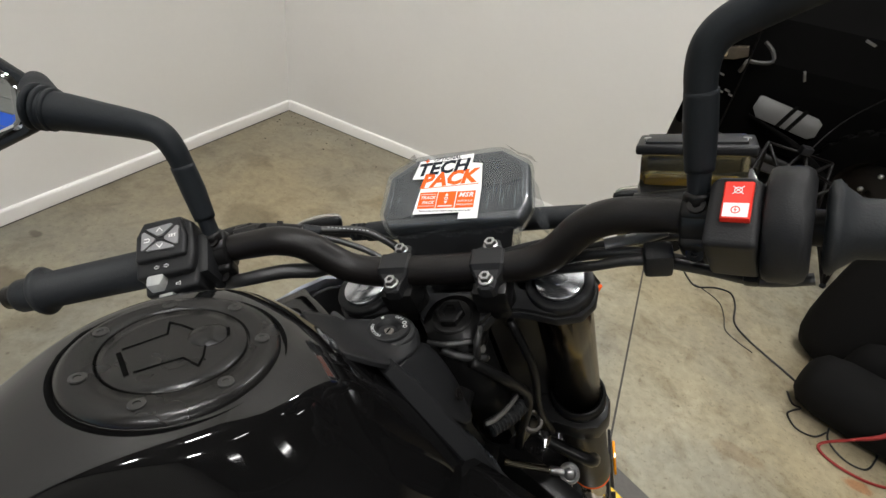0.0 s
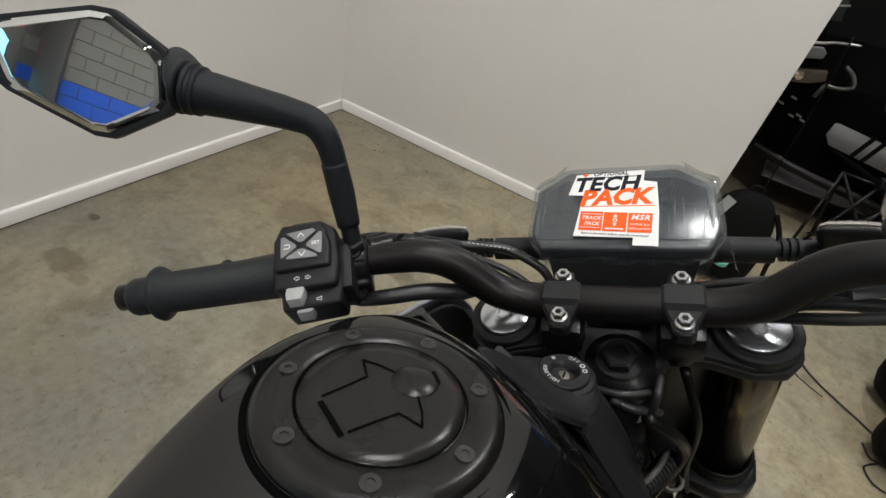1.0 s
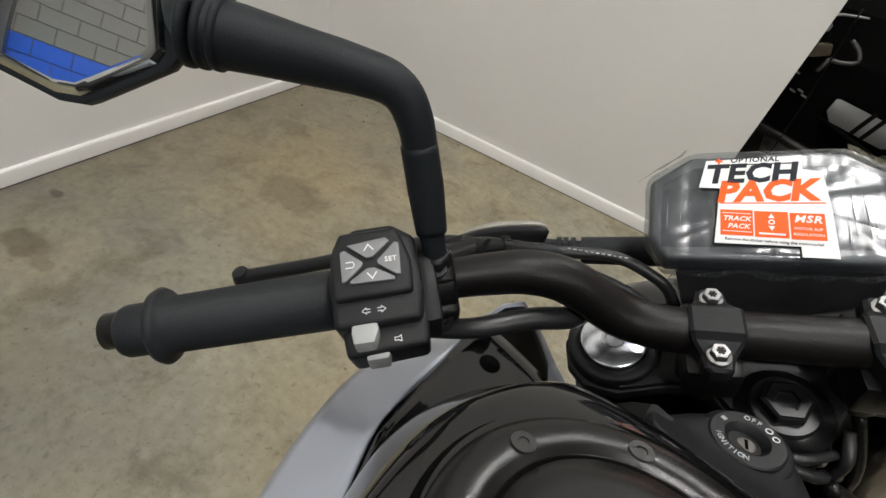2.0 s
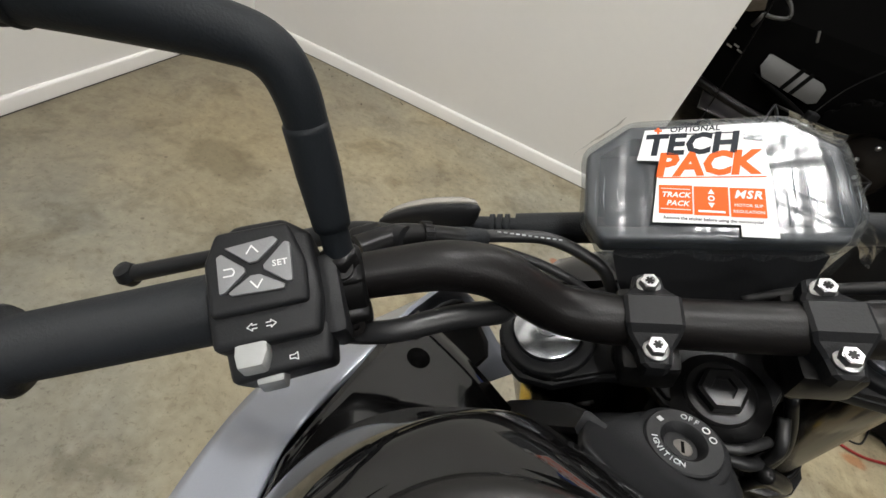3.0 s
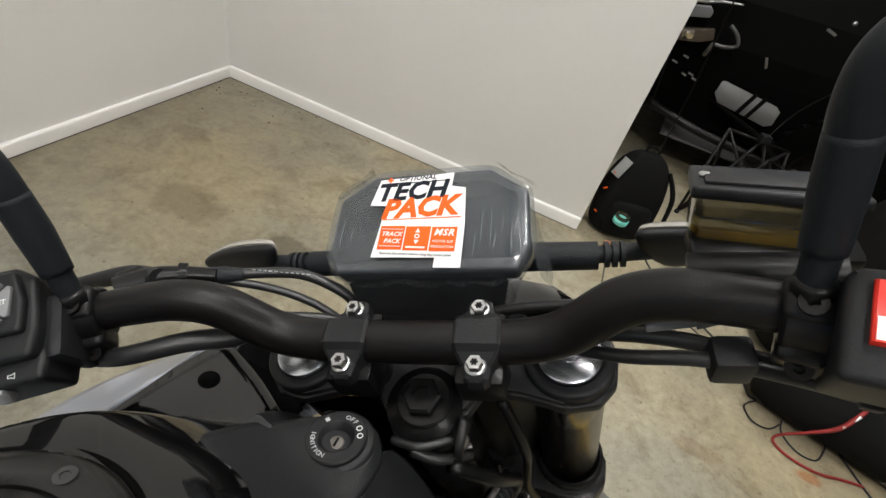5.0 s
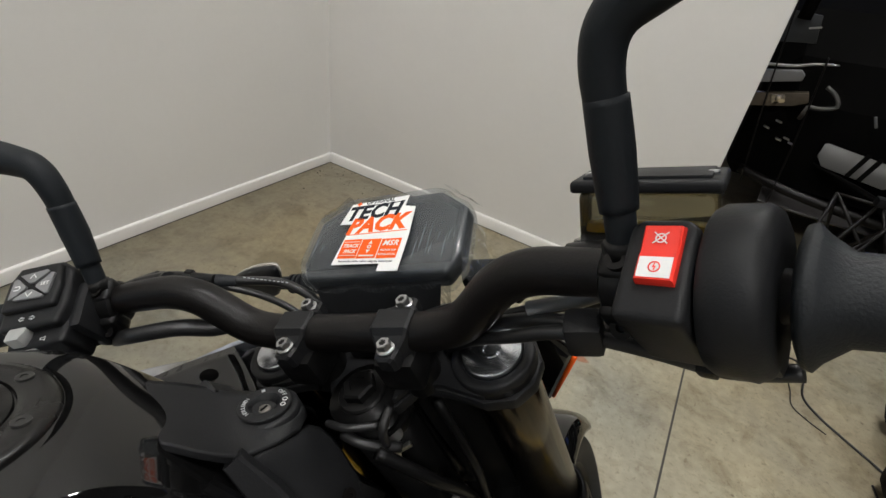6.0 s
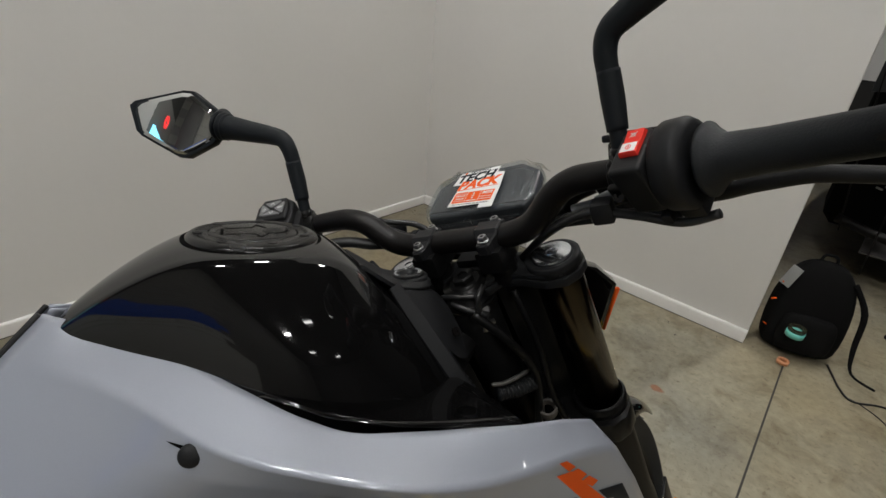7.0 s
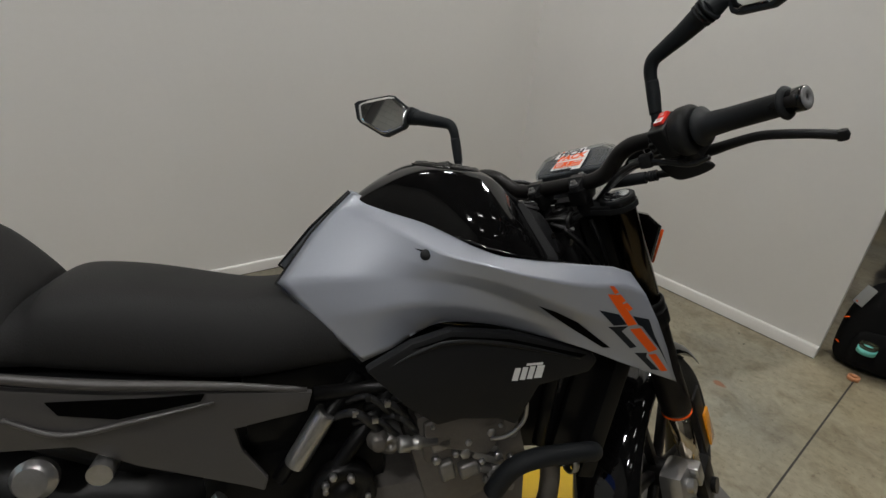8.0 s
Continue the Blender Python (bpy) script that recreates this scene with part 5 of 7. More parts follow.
# front mudguard
rows = []
for k in range(13):
    a = radians(-35 + 11.5 * k)
    rr = 0.322
    y0, z0 = AXLE[1], AXLE[2]
    rows.append([(x, y0 + (rr - dz) * math.sin(a - radians(35)), z0 + (rr - dz) * math.cos(a - radians(35))) for x, dz in [(-0.072, 0.035), (-0.062, 0.010), (-0.03, 0.0), (0.03, 0.0), (0.062, 0.010), (0.072, 0.035)]])
on_fork("front_mudguard", loft(rows, closed=False), GLOSS, "black front mudguard", sub=1, solid=0.003)

# headlamp shell ahead of the fork
mask = [(0.0, -0.112), (0.085, -0.122), (0.116, -0.134), (0.134, -0.161), (0.097, -0.240), (0.050, -0.285), (0.0, -0.292)]
mask = mask + [(-x, z) for x, z in reversed(mask[1:-1])]
rows = [[(x * k, y, -0.20 + (z + 0.20) * k) for x, z in mask] for y, k in [(0.088, 0.96), (0.091, 1.0), (0.108, 0.94), (0.132, 0.78), (0.150, 0.55)]]
lamp = on_fork("headlight", loft(rows), GLOSS, "gloss black headlamp mask with orange edge", sharp=30)
for sx in (1, -1):
    part("headlight_edge", tube([(sx * 0.1330, 0.0935, -0.170), (sx * 0.0995, 0.0935, -0.240)], [0.0030, 0.0022], 8), ORANGE, lamp)
on_fork("fork_shield", loft([[(-w, y, z), (-w * 0.5, y - 0.014, z), (w * 0.5, y - 0.014, z), (w, y, z), (w * 0.8, y + 0.02, z), (-w * 0.8, y + 0.02, z)] for w, y, z in [(0.070, 0.045, -0.0790), (0.078, 0.062, -0.088), (0.088, 0.058, -0.150), (0.088, 0.055, -0.250), (0.080, 0.050, -0.420)]]), PLASTIC, "black plastic shield between the fork legs", sub=1)
for k, x in enumerate((-0.045, -0.020, 0.012, 0.034, 0.050)):
    on_fork("brake_hose", tube([(x, 0.030, -0.070), (x + 0.008, 0.040 - 0.006 * (k % 2), -0.130), (x * 1.2, 0.036, -0.210), (x * 1.1, 0.040, -0.330)], 0.0045 + 0.0008 * (k % 3), 10), CABLE)
for sx in (1, -1):
    part("headlight_edge", wrapped([(0.0955, -0.165), (0.1005, -0.165), (0.108, -0.225), (0.103, -0.225)], lamp, sx, 0.001), ORANGE, lamp)

# dash in its packing film
PITCH = 12.2
DASH = Matrix.Translation((0, 0.0945, -0.0005)) @ pose(0, 0, 0, PITCH)
HEX = [(-0.079, -0.026), (-0.069, -0.045), (0.069, -0.045), (0.079, -0.026), (0.077, 0.022), (0.048, 0.044), (-0.048, 0.044), (-0.077, 0.022)]
dash = on_fork("dash_display", joined(prism([(x * 0.97, y * 0.97) for x, y in HEX], 0.018, 0.004, DASH @ Matrix.Translation((0, 0, -0.018)), 3), prism([(x * 0.86, y * 0.82) for x, y in HEX], 0.016, 0.004, DASH @ Matrix.Translation((0, 0, -0.032)))), DASHBODY, "charcoal instrument display in clear packing film")
part("screen", prism([(-0.070, -0.034), (0.070, -0.034), (0.067, 0.018), (0.046, 0.031), (-0.046, 0.031), (-0.067, 0.018)], 0.0012, 0.0005, DASH), SCREEN, dash, "dark glass screen, switched off")
on_fork("dash_bracket", joined(loft([[(x * w, y, z) for x, z0 in ((-1, 0), (1, 0))] + [(w * 0.8, y + 0.02, z - 0.004), (-w * 0.8, y + 0.02, z - 0.004)] for w, y, z in [(0.060, 0.050, -0.020), (0.055, 0.040, -0.040), (0.045, 0.030, -0.062)]]), rbox(0.05, 0.05, 0.012, 0.003, pose(0, 0.035, -0.058))), PLASTIC, "black dash bracket")
rows = []
random.seed(5)
for z, k in [(-0.046, 0.74), (-0.034, 0.90), (-0.020, 1.00), (-0.006, 1.020), (0.0030, 1.005), (0.0058, 0.95), (0.0050, 0.80), (0.0042, 0.5)]:
    row = []
    for i in range(48):
        t = i / 48 * 8
        a, b2, w = HEX[int(t) % 8], HEX[(int(t) + 1) % 8], t - int(t)
        x, y = a[0] + (b2[0] - a[0]) * w, a[1] + (b2[1] - a[1]) * w
        j = 1 + random.uniform(-0.014, 0.014) * (k > 0.9)
        row.append(DASH @ Vector((x * k * j, y * k * j, z + random.uniform(-0.0006, 0.0006))))
    rows.append(row)
bm = loft(rows, caps=False)
bm.faces.new([v for v in bm.verts][-48:])
film = part("packing_film", bm, FILM, dash, "clear creased packing film", sub=1)
rows = [[DASH @ Vector(((-0.070 + 0.140 * i / 20) * (1 - 0.075 * j) + 0.002 * j, -0.0475 - 0.0035 * j + random.uniform(-0.0022, 0.0022), -0.008 - 0.0095 * j + random.uniform(-0.003, 0.003))) for i in range(21)] for j in range(6)]
part("film_flap", loft(rows, closed=False), CRUMPLED, dash, "loose end of the packing film", sub=1)
# crumpled seam of the film at the throttle side
rows = [[DASH @ Vector((0.081 - 0.0010 * i + 0.0026 * j + random.uniform(-0.0022, 0.0022), -0.046 + 0.0055 * i + random.uniform(-0.001, 0.001), 0.001 - 0.009 * j + random.uniform(-0.0025, 0.0025))) for i in range(13)] for j in range(5)]
part("film_flap", loft(rows, closed=False), CRUMPLED, dash, "crumpled seam of the packing film", sub=1)
# puckered corners of the film at both ends of its far edge
for sx in (1, -1):
    rows = [[DASH @ Vector((sx * (0.048 + 0.0032 * i + 0.0022 * j) + random.uniform(-0.0012, 0.0012), 0.0465 - 0.0024 * i + 0.0018 * j + random.uniform(-0.0012, 0.0012), 0.004 - 0.006 * j + random.uniform(-0.002, 0.002))) for i in range(10)] for j in range(4)]
    part("film_pucker", loft(rows, closed=False), CRUMPLED, dash, sub=1)
# tight folds where the film is drawn over the face and round the ends, pale in place of its shine
random.seed(11)
for x in (-0.0715, -0.066, -0.0585, 0.0365, 0.041, 0.0475, 0.0505, 0.056, 0.0625, 0.0655, 0.0695, 0.0725):
    y, d = random.uniform(-0.036, -0.012), random.uniform(0.010, 0.034)
    fold = tube([DASH @ Vector((x + random.uniform(-0.0005, 0.0005) + 0.0005 * j, min(0.022, y + d * j / 3), 0.0049)) for j in range(4)], [0.00005, random.uniform(0.00018, 0.00034), 0.00025, 0.00005], 6)
    part("film_fold", fold, FOLD, dash)

# the sticker on the film
SX, SY, TURN_S = -0.0385, -0.034, -4.0
STK = DASH @ Matrix.Translation((SX, SY, 0.0066)) @ pose(0, 0, 0, 0, 0, TURN_S)
shape = [(0, 0), (0.048, 0.0015), (0.048, -0.006), (0.0675, -0.0055), (0.0665, 0.030), (0.0635, 0.060), (0.0525, 0.0615), (0.0530, 0.0735), (-0.005, 0.0665), (-0.0095, 0.0435), (0.0035, 0.0435)]
sticker = part("sticker", prism(shape, 0.0006, 0, STK), PAPER, dash, "white sticker with orange and navy print")
UP = STK @ Matrix.Translation((0, 0, 0.0007))
part("print_word", letters("TECH", 0.0215, UP @ Matrix.Translation((0.0210, 0.0562, 0)) @ pose(0, 0, 0, 0, 0, 5), 0.25, 0.0008, 0.0002, 1.02), NAVY, sticker)
part("print_word", letters("PACK", 0.0230, UP @ Matrix.Translation((0.0295, 0.0418, 0)) @ pose(0, 0, 0, 0, 0, 5), 0.25, 0.0010, 0.0002, 0.98), ORANGE, sticker)
part("print_word", letters("OPTIONAL", 0.0058, UP @ Matrix.Translation((0.0245, 0.0685, 0)) @ pose(0, 0, 0, 0, 0, 5), 0.25, 0.0001, 0.0002, 1.05), NAVY, sticker)
part("print_cross", letters("+", 0.008, UP @ Matrix.Translation((0.003, 0.0660, 0)), 0, 0.0004, 0.0002), ORANGE, sticker)
for y0, y1, mat in [(0.0628, 0.0668, NAVY), (0.0310, 0.0348, ORANGE)]:
    part("print_line", flat_line([(0.0035, y0), (0.050 if mat is NAVY else 0.063, y1)], 0.0007, 0.0004, UP), mat, sticker)
for k, x0 in enumerate((0.0035, 0.0232, 0.0430)):
    box = part("print_box", prism([(x0, 0.0062), (x0 + 0.0188, 0.0066), (x0 + 0.0188, 0.0262), (x0, 0.0258)], 0.0003, 0, UP), ORANGE, sticker)
    hi = UP @ Matrix.Translation((x0 + 0.0094, 0, 0.0005))
    if k == 0:
        part("print_word", letters("TRACK", 0.0049, hi @ Matrix.Translation((0, 0.0190, 0)), 0.25, 0.00012, 0.0001, 1.02), WHITE, box)
        part("print_word", letters("PACK", 0.0049, hi @ Matrix.Translation((0.001, 0.0132, 0)), 0.25, 0.00012, 0.0001, 1.02), WHITE, box)
        for y in (0.0232, 0.0092):
            part("print_line", rbox(0.0165, 0.0004, 0.0003, 0, hi @ Matrix.Translation((0, y, 0))), WHITE, box)
    elif k == 1:
        part("print_arrow", prism([(-0.0018, 0.0208), (0.0018, 0.0208), (0, 0.0242)], 0.0002, 0, hi), WHITE, box)
        part("print_arrow", prism([(-0.0018, 0.0146), (0, 0.0112), (0.0018, 0.0146)], 0.0002, 0, hi), WHITE, box)
        part("print_ring", ring(0.0011, 0.0019, 0.0002, 20, hi @ Matrix.Translation((0, 0.0177, 0))), WHITE, box)
        part("print_bar", rbox(0.0145, 0.0013, 0.0003, 0, hi @ Matrix.Translation((0, 0.0088, 0))), WHITE, box)
    else:
        part("print_word", letters("MSR", 0.0074, hi @ Matrix.Translation((0, 0.0212, 0)), 0.25, 0.0002, 0.0001, 1.15), WHITE, box)
        part("print_word", letters("MOTOR SLIP", 0.0027, hi @ Matrix.Translation((0, 0.0140, 0)), 0, 0, 0.0001, 1.0), WHITE, box)
        part("print_word", letters("REGULATION", 0.0027, hi @ Matrix.Translation((0, 0.0098, 0)), 0, 0, 0.0001, 1.0), WHITE, box)
part("print_word", letters("Remove the sticker before using the motorcycle!", 0.0027, UP @ Matrix.Translation((0.0330, 0.0035, 0)), 0, 0.00003, 0.0001, 1.0), NAVY, sticker)

# indicators on ribbed stalks
for sx in (1, -1):
    y, z = 0.1025, -0.061
    stalk = on_fork("indicator", joined(tube([(sx * 0.055, y, z), (sx * 0.125, y, z - 0.001)], [0.0125, 0.0115], 20), *[ring(0.004, 0.0105, 0.0035, 20, basis((0, 1, 0), (sx, 0, 0), (sx * (0.130 + 0.006 * k), y, z))) for k in range(3)], tube([(sx * 0.122, y, z), (sx * 0.170, y + 0.003, z)], 0.0072, 16)), RUBBER, "black indicator on a ribbed rubber stalk")
    leaf = [(0.150, 0.0255), (0.156, 0.0275), (0.185, 0.0255), (0.212, 0.0185), (0.2340, 0.0080), (0.2400, 0.0010), (0.236, -0.0060), (0.214, -0.0130), (0.190, -0.0165), (0.176, -0.0155), (0.160, 0.0020)]
    ux, uz = sum(p[0] for p in leaf) / len(leaf), sum(p[1] for p in leaf) / len(leaf)
    shell = [[(sx * (ux + (px - ux) * k), y + dy + (px - 0.15) * 0.06, z + uz + (pz - uz) * k) for px, pz in leaf] for dy, k in [(-0.0070, 0.45), (-0.0066, 0.80), (-0.0050, 1.02), (-0.0010, 1.06), (0.0026, 1.05)]]
    part("indicator_shell", loft(shell), PLASTIC, stalk, sub=1, sharp=60)
    glass = [[(sx * (ux + (px - ux) * k), y + dy + (px - 0.15) * 0.06, z + uz + (pz - uz) * k) for px, pz in leaf] for dy, k in [(0.0026, 0.960), (0.0030, 1.000), (0.0046, 1.000), (0.0120, 0.85), (0.0150, 0.50)]]
    part("indicator_lens", loft(glass), SMOKELENS, stalk, "pale smoked indicator lens", sub=1)


# ---- left and right controls ----
def along(sx, d):
    """A pose on the bar, d metres outwards of x = 0.232: x inwards to the right, z up to the rider."""
    way = Vector((0.152, -0.053, 0.0245) if sx > 0 else (-0.152, -0.0625, 0.0285)).normalized()
    at = Vector((sx * 0.232, -0.0250, 0.0440)) + way * d
    return basis_x(way * sx, (0, -0.36, 0.933), at)


def turned(sx, profile, seg=32):
    """A form turned about the bar, from (distance outwards, radius) pairs."""
    m = along(sx, 0)
    flip = pose(0, 0, 0, 0, 90 * sx, 0)
    return lathe([(r, d) for d, r in profile], seg, m @ flip)


gripL = on_fork("grip", turned(-1, [(0.028, 0.0165), (0.032, 0.0182), (0.1245, 0.0168), (0.1265, 0.0212), (0.1290, 0.0228), (0.1325, 0.0212), (0.1345, 0.0165)]), RUBBER, "black rubber grip")
part("bar_end", turned(-1, [(0.1335, 0.0150), (0.1355, 0.0156), (0.1495, 0.0154), (0.1525, 0.0140), (0.1535, 0.001)]), RUBBER, gripL)
gripR = on_fork("grip", turned(1, [(0.034, 0.022), (0.036, 0.0275), (0.039, 0.0285), (0.042, 0.0245), (0.050, 0.0178), (0.075, 0.0160), (0.142, 0.0148), (0.1435, 0.0195), (0.146, 0.0210), (0.149, 0.0195), (0.151, 0.0150)]), RUBBER, "black rubber throttle grip")
part("bar_end", turned(1, [(0.150, 0.0148), (0.1660, 0.0150), (0.1690, 0.0142)]), GLOSS, gripR)
part("bar_end_cap", turned(1, [(0.1686, 0.0142), (0.1700, 0.0128), (0.1704, 0.0050), (0.1690, 0.0044), (0.1690, 0.001)]), BUTTON, gripR, "dull grey end cap")

# left switch block
L = along(-1, 0.0025) @ Matrix.Translation((0, -0.006, 0.006))
left = on_fork("switch_block", joined(
    prism([(-0.024, -0.026), (0.022, -0.026), (0.025, -0.010), (0.024, 0.022), (0.012, 0.031), (-0.010, 0.031), (-0.022, 0.022), (-0.0255, 0.0)], 0.050, 0.004, L @ Matrix.Translation((0, 0.003, -0.022)), 3),
    prism([(-0.0215, -0.015), (0.0205, -0.015), (0.0215, 0.004), (0.016, 0.0235), (-0.016, 0.0235), (-0.022, 0.010)], 0.007, 0.003, L @ Matrix.Translation((-0.001, 0.006, 0.026)), 3),
    prism([(-0.020, -0.036), (0.024, -0.034), (0.026, -0.015), (-0.022, -0.015)], 0.034, 0.004, L @ Matrix.Translation((0, -0.001, -0.014)), 3),
    rbox(0.012, 0.040, 0.044, 0.005, L @ Matrix.Translation((0.0275, -0.004, -0.002)))), PLASTIC, "black switch block with grey menu buttons")
FACE = L @ Matrix.Translation((-0.0012, 0.009, 0.0325)) @ Matrix.Scale(0.94, 4)
MENU_SHAPES = [([(-0.0125, 0.0125), (0.0100, 0.0145), (0.0125, 0.0120), (0.0020, 0.0035), (-0.0020, 0.0032)], "u", (0, 0.0095)),
        ([(-0.0115, -0.0110), (0.0125, -0.0120), (0.0130, -0.0100), (0.0020, -0.0030), (-0.0020, -0.0030), (-0.0125, -0.0095)], "d", (0.0005, -0.0078)),
        ([(-0.0165, -0.0095), (-0.0140, -0.0092), (-0.0042, -0.0012), (-0.0042, 0.0012), (-0.0140, 0.0098), (-0.0165, 0.0085)], "b", (-0.0115, 0)),
        ([(0.0165, -0.0090), (0.0140, -0.0090), (0.0042, -0.0012), (0.0042, 0.0012), (0.0150, 0.0110), (0.0175, 0.0100)], "s", (0.0118, 0.0005))]
for poly, kind_of, (cx, cy) in MENU_SHAPES:
    if poly[0][0] * poly[1][1] - poly[1][0] * poly[0][1] < 0:
        poly = poly[::-1]
    key = part("menu_button", prism(poly, 0.0028, 0.0007, FACE), BUTTON, left, "mid grey menu button")
    hi = FACE @ Matrix.Translation((cx, cy, 0.0029))
    if kind_of == "u":
        part("button_mark", flat_line([(-0.0026, -0.0018), (0, 0.0018), (0.0026, -0.0018)], 0.0007, 0.0002, hi), WHITE, key)
    elif kind_of == "d":
        part("button_mark", flat_line([(-0.0026, 0.0018), (0, -0.0018), (0.0026, 0.0018)], 0.0007, 0.0002, hi), WHITE, key)
    elif kind_of == "b":
        part("button_mark", flat_line([(-0.0022, -0.0016), (0.0018, -0.0016), (0.0026, -0.0004), (0.0026, 0.0006), (0.0018, 0.0018), (-0.0018, 0.0018)], 0.0007, 0.0002, hi), WHITE, key)
    else:
        part("button_mark", letters("SET", 0.0042, hi, 0, 0.0001, 0.0001, 1.1), WHITE, key)
for dx, s in ((-0.0045, -1), (0.0035, 1)):
    part("switch_mark", flat_line([(dx - s * 0.002, 0.0008), (dx, 0.0008), (dx, 0.0017), (dx + s * 0.0022, 0), (dx, -0.0017), (dx, -0.0008), (dx - s * 0.002, -0.0008)], 0.0004, 0.0003, L @ Matrix.Translation((-0.002, -0.0150, 0.0283))), WHITE, left)
part("indicator_switch", joined(prism([(-0.0062, -0.0085), (0.0045, -0.0085), (0.0070, -0.002), (0.0066, 0.0068), (-0.0066, 0.0074), (-0.0072, -0.002)], 0.012, 0.0018, L @ Matrix.Translation((-0.0083, -0.0262, 0.0160)) @ pose(0, 0, 0, -12)), ), BUTTONPALE, left, "pale grey indicator slider")
part("horn_button", prism([(-0.006, -0.005), (0.006, -0.005), (0.007, 0.004), (-0.006, 0.003)], 0.012, 0.002, L @ Matrix.Translation((-0.0040, -0.0372, 0.0060)) @ pose(0, 0, 0, -15)), BUTTONPALE, left, "pale grey horn button")
part("switch_mark", flat_line([(-0.0015, 0.0008), (0.0005, 0.0008), (0.002, 0.0016), (0.002, -0.0016), (0.0005, -0.0008), (-0.0015, -0.0008), (-0.0015, 0.0008)], 0.0004, 0.0003, L @ Matrix.Translation((0.0075, -0.0300, 0.0203))), WHITE, left)


def perch(sx):
    """The clamp of a lever, with its two screws."""
    m = along(sx, -0.032)
    body = on_fork("lever_clamp", joined(lathe([(0.0160, -0.0100), (0.0182, -0.0080), (0.0182, 0.0080), (0.0160, 0.0100)], 28, m @ pose(0, 0, 0, 0, 90, 0)), rbox(0.021, 0.022, 0.016, 0.005, m @ Matrix.Translation((0, 0.004, 0.0110)), 3), rbox(0.021, 0.014, 0.022, 0.005, m @ Matrix.Translation((0, -0.0155, -0.0040)), 3)), CASTING, "black cast lever clamp")
    for y, z in ((0.0015, 0.0185), (-0.0222, -0.0030)):
        part("clamp_screw", joined(ring(0.0024, 0.0056, 0.003, 20, m @ Matrix.Translation((0, y, z)) @ pose(0, 0, 0, 35 if y < 0 else 0)), lathe([(0.0024, -0.001), (0.0024, 0.001)], 6, m @ Matrix.Translation((0, y, z)) @ pose(0, 0, 0, 35 if y < 0 else 0))), SATIN, body)
    return body


for sx in (-1, 1):
    perch(sx)
on_fork("clutch_lever", joined(tube([(-0.180, 0.024, 0.027), (-0.215, 0.033, 0.021), (-0.260, 0.031, 0.015), (-0.320, 0.020, 0.009), (-0.376, 0.009, 0.005)], [0.008, 0.0075, 0.006, 0.0055, 0.006], 12), lathe([(0.001, -0.0085), (0.006, -0.007), (0.0085, 0), (0.006, 0.007), (0.001, 0.0085)], 20, Matrix.Translation((-0.3815, 0.008, 0.0047)))), PLASTIC, "black clutch lever with a ball end")
clutch_perch = on_fork("clutch_perch", joined(tube([(-0.205, 0.012, 0.030), (-0.188, 0.026, 0.024), (-0.172, 0.033, 0.018), (-0.150, 0.038, 0.010)], [0.0105, 0.0095, 0.0075, 0.0060], 14), rbox(0.020, 0.016, 0.014, 0.004, pose(-0.204, 0.024, 0.026, 0, 0, 20), 3)), CASTING, "black clutch cable perch")
SLACK = basis((0, 0, 1), (0.80, 0.33, -0.48), (-0.1745, 0.0325, 0.0185))
part("cable_adjuster", joined(ring(0.004, 0.0092, 0.0060, 24, SLACK, 0.0006), lathe([(0.0060, 0.006), (0.0062, 0.010), (0.0062, 0.016), (0.0050, 0.017)], 18, SLACK)), CASTING, clutch_perch, "knurled black cable adjuster")
for k in range(16):
    part("knurl", rbox(0.0010, 0.0012, 0.0058, 0, SLACK @ pose(0, 0, 0, 0, 0, 22.5 * k) @ Matrix.Translation((0.0093, 0, 0.003))), PLASTIC, clutch_perch)
part("cable_boot", tube([(-0.160, 0.0385, 0.0098), (-0.150, 0.0428, 0.0045), (-0.138, 0.0475, -0.0015)], [0.0066, 0.0068, 0.0050], 16), RUBBER, clutch_perch, "black rubber cable boot")
clutch_cable = on_fork("clutch_cable", tube([(-0.150, 0.043, 0.005), (-0.125, 0.052, -0.006), (-0.100, 0.056, -0.014), (-0.078, 0.053, -0.026), (-0.062, 0.046, -0.040), (-0.050, 0.03, -0.075)], 0.0042, 12), CABLE, "black clutch cable with pale printing")
for k in range(11):
    t = k / 10
    c = Vector((-0.130, 0.0505, 0.0002)).lerp(Vector((-0.092, 0.0548, -0.0135)), t)
    part("cable_print", rbox(0.0022, 0.0008, 0.0016, 0, basis((0.93, 0.1, -0.33), (0, -0.5, 0.86), c)), DULLPRINT, clutch_cable)
for pts, r in [([(-0.205, -0.030, 0.014), (-0.180, -0.030, 0.018), (-0.150, -0.016, 0.010), (-0.128, -0.004, -0.004), (-0.110, 0.012, -0.020), (-0.080, 0.03, -0.05)], [0.0065, 0.0065, 0.007, 0.0075, 0.005, 0.004]),
               ([(-0.150, 0.040, 0.002), (-0.120, 0.044, -0.016), (-0.090, 0.040, -0.032), (-0.065, 0.03, -0.05)], 0.0033),
               ([(-0.120, 0.018, -0.014), (-0.085, 0.028, -0.032), (-0.04, 0.03, -0.05), (0.0, 0.03, -0.06)], 0.0038)]:
    on_fork("control_cable", tube(pts, r, 12), CABLE)

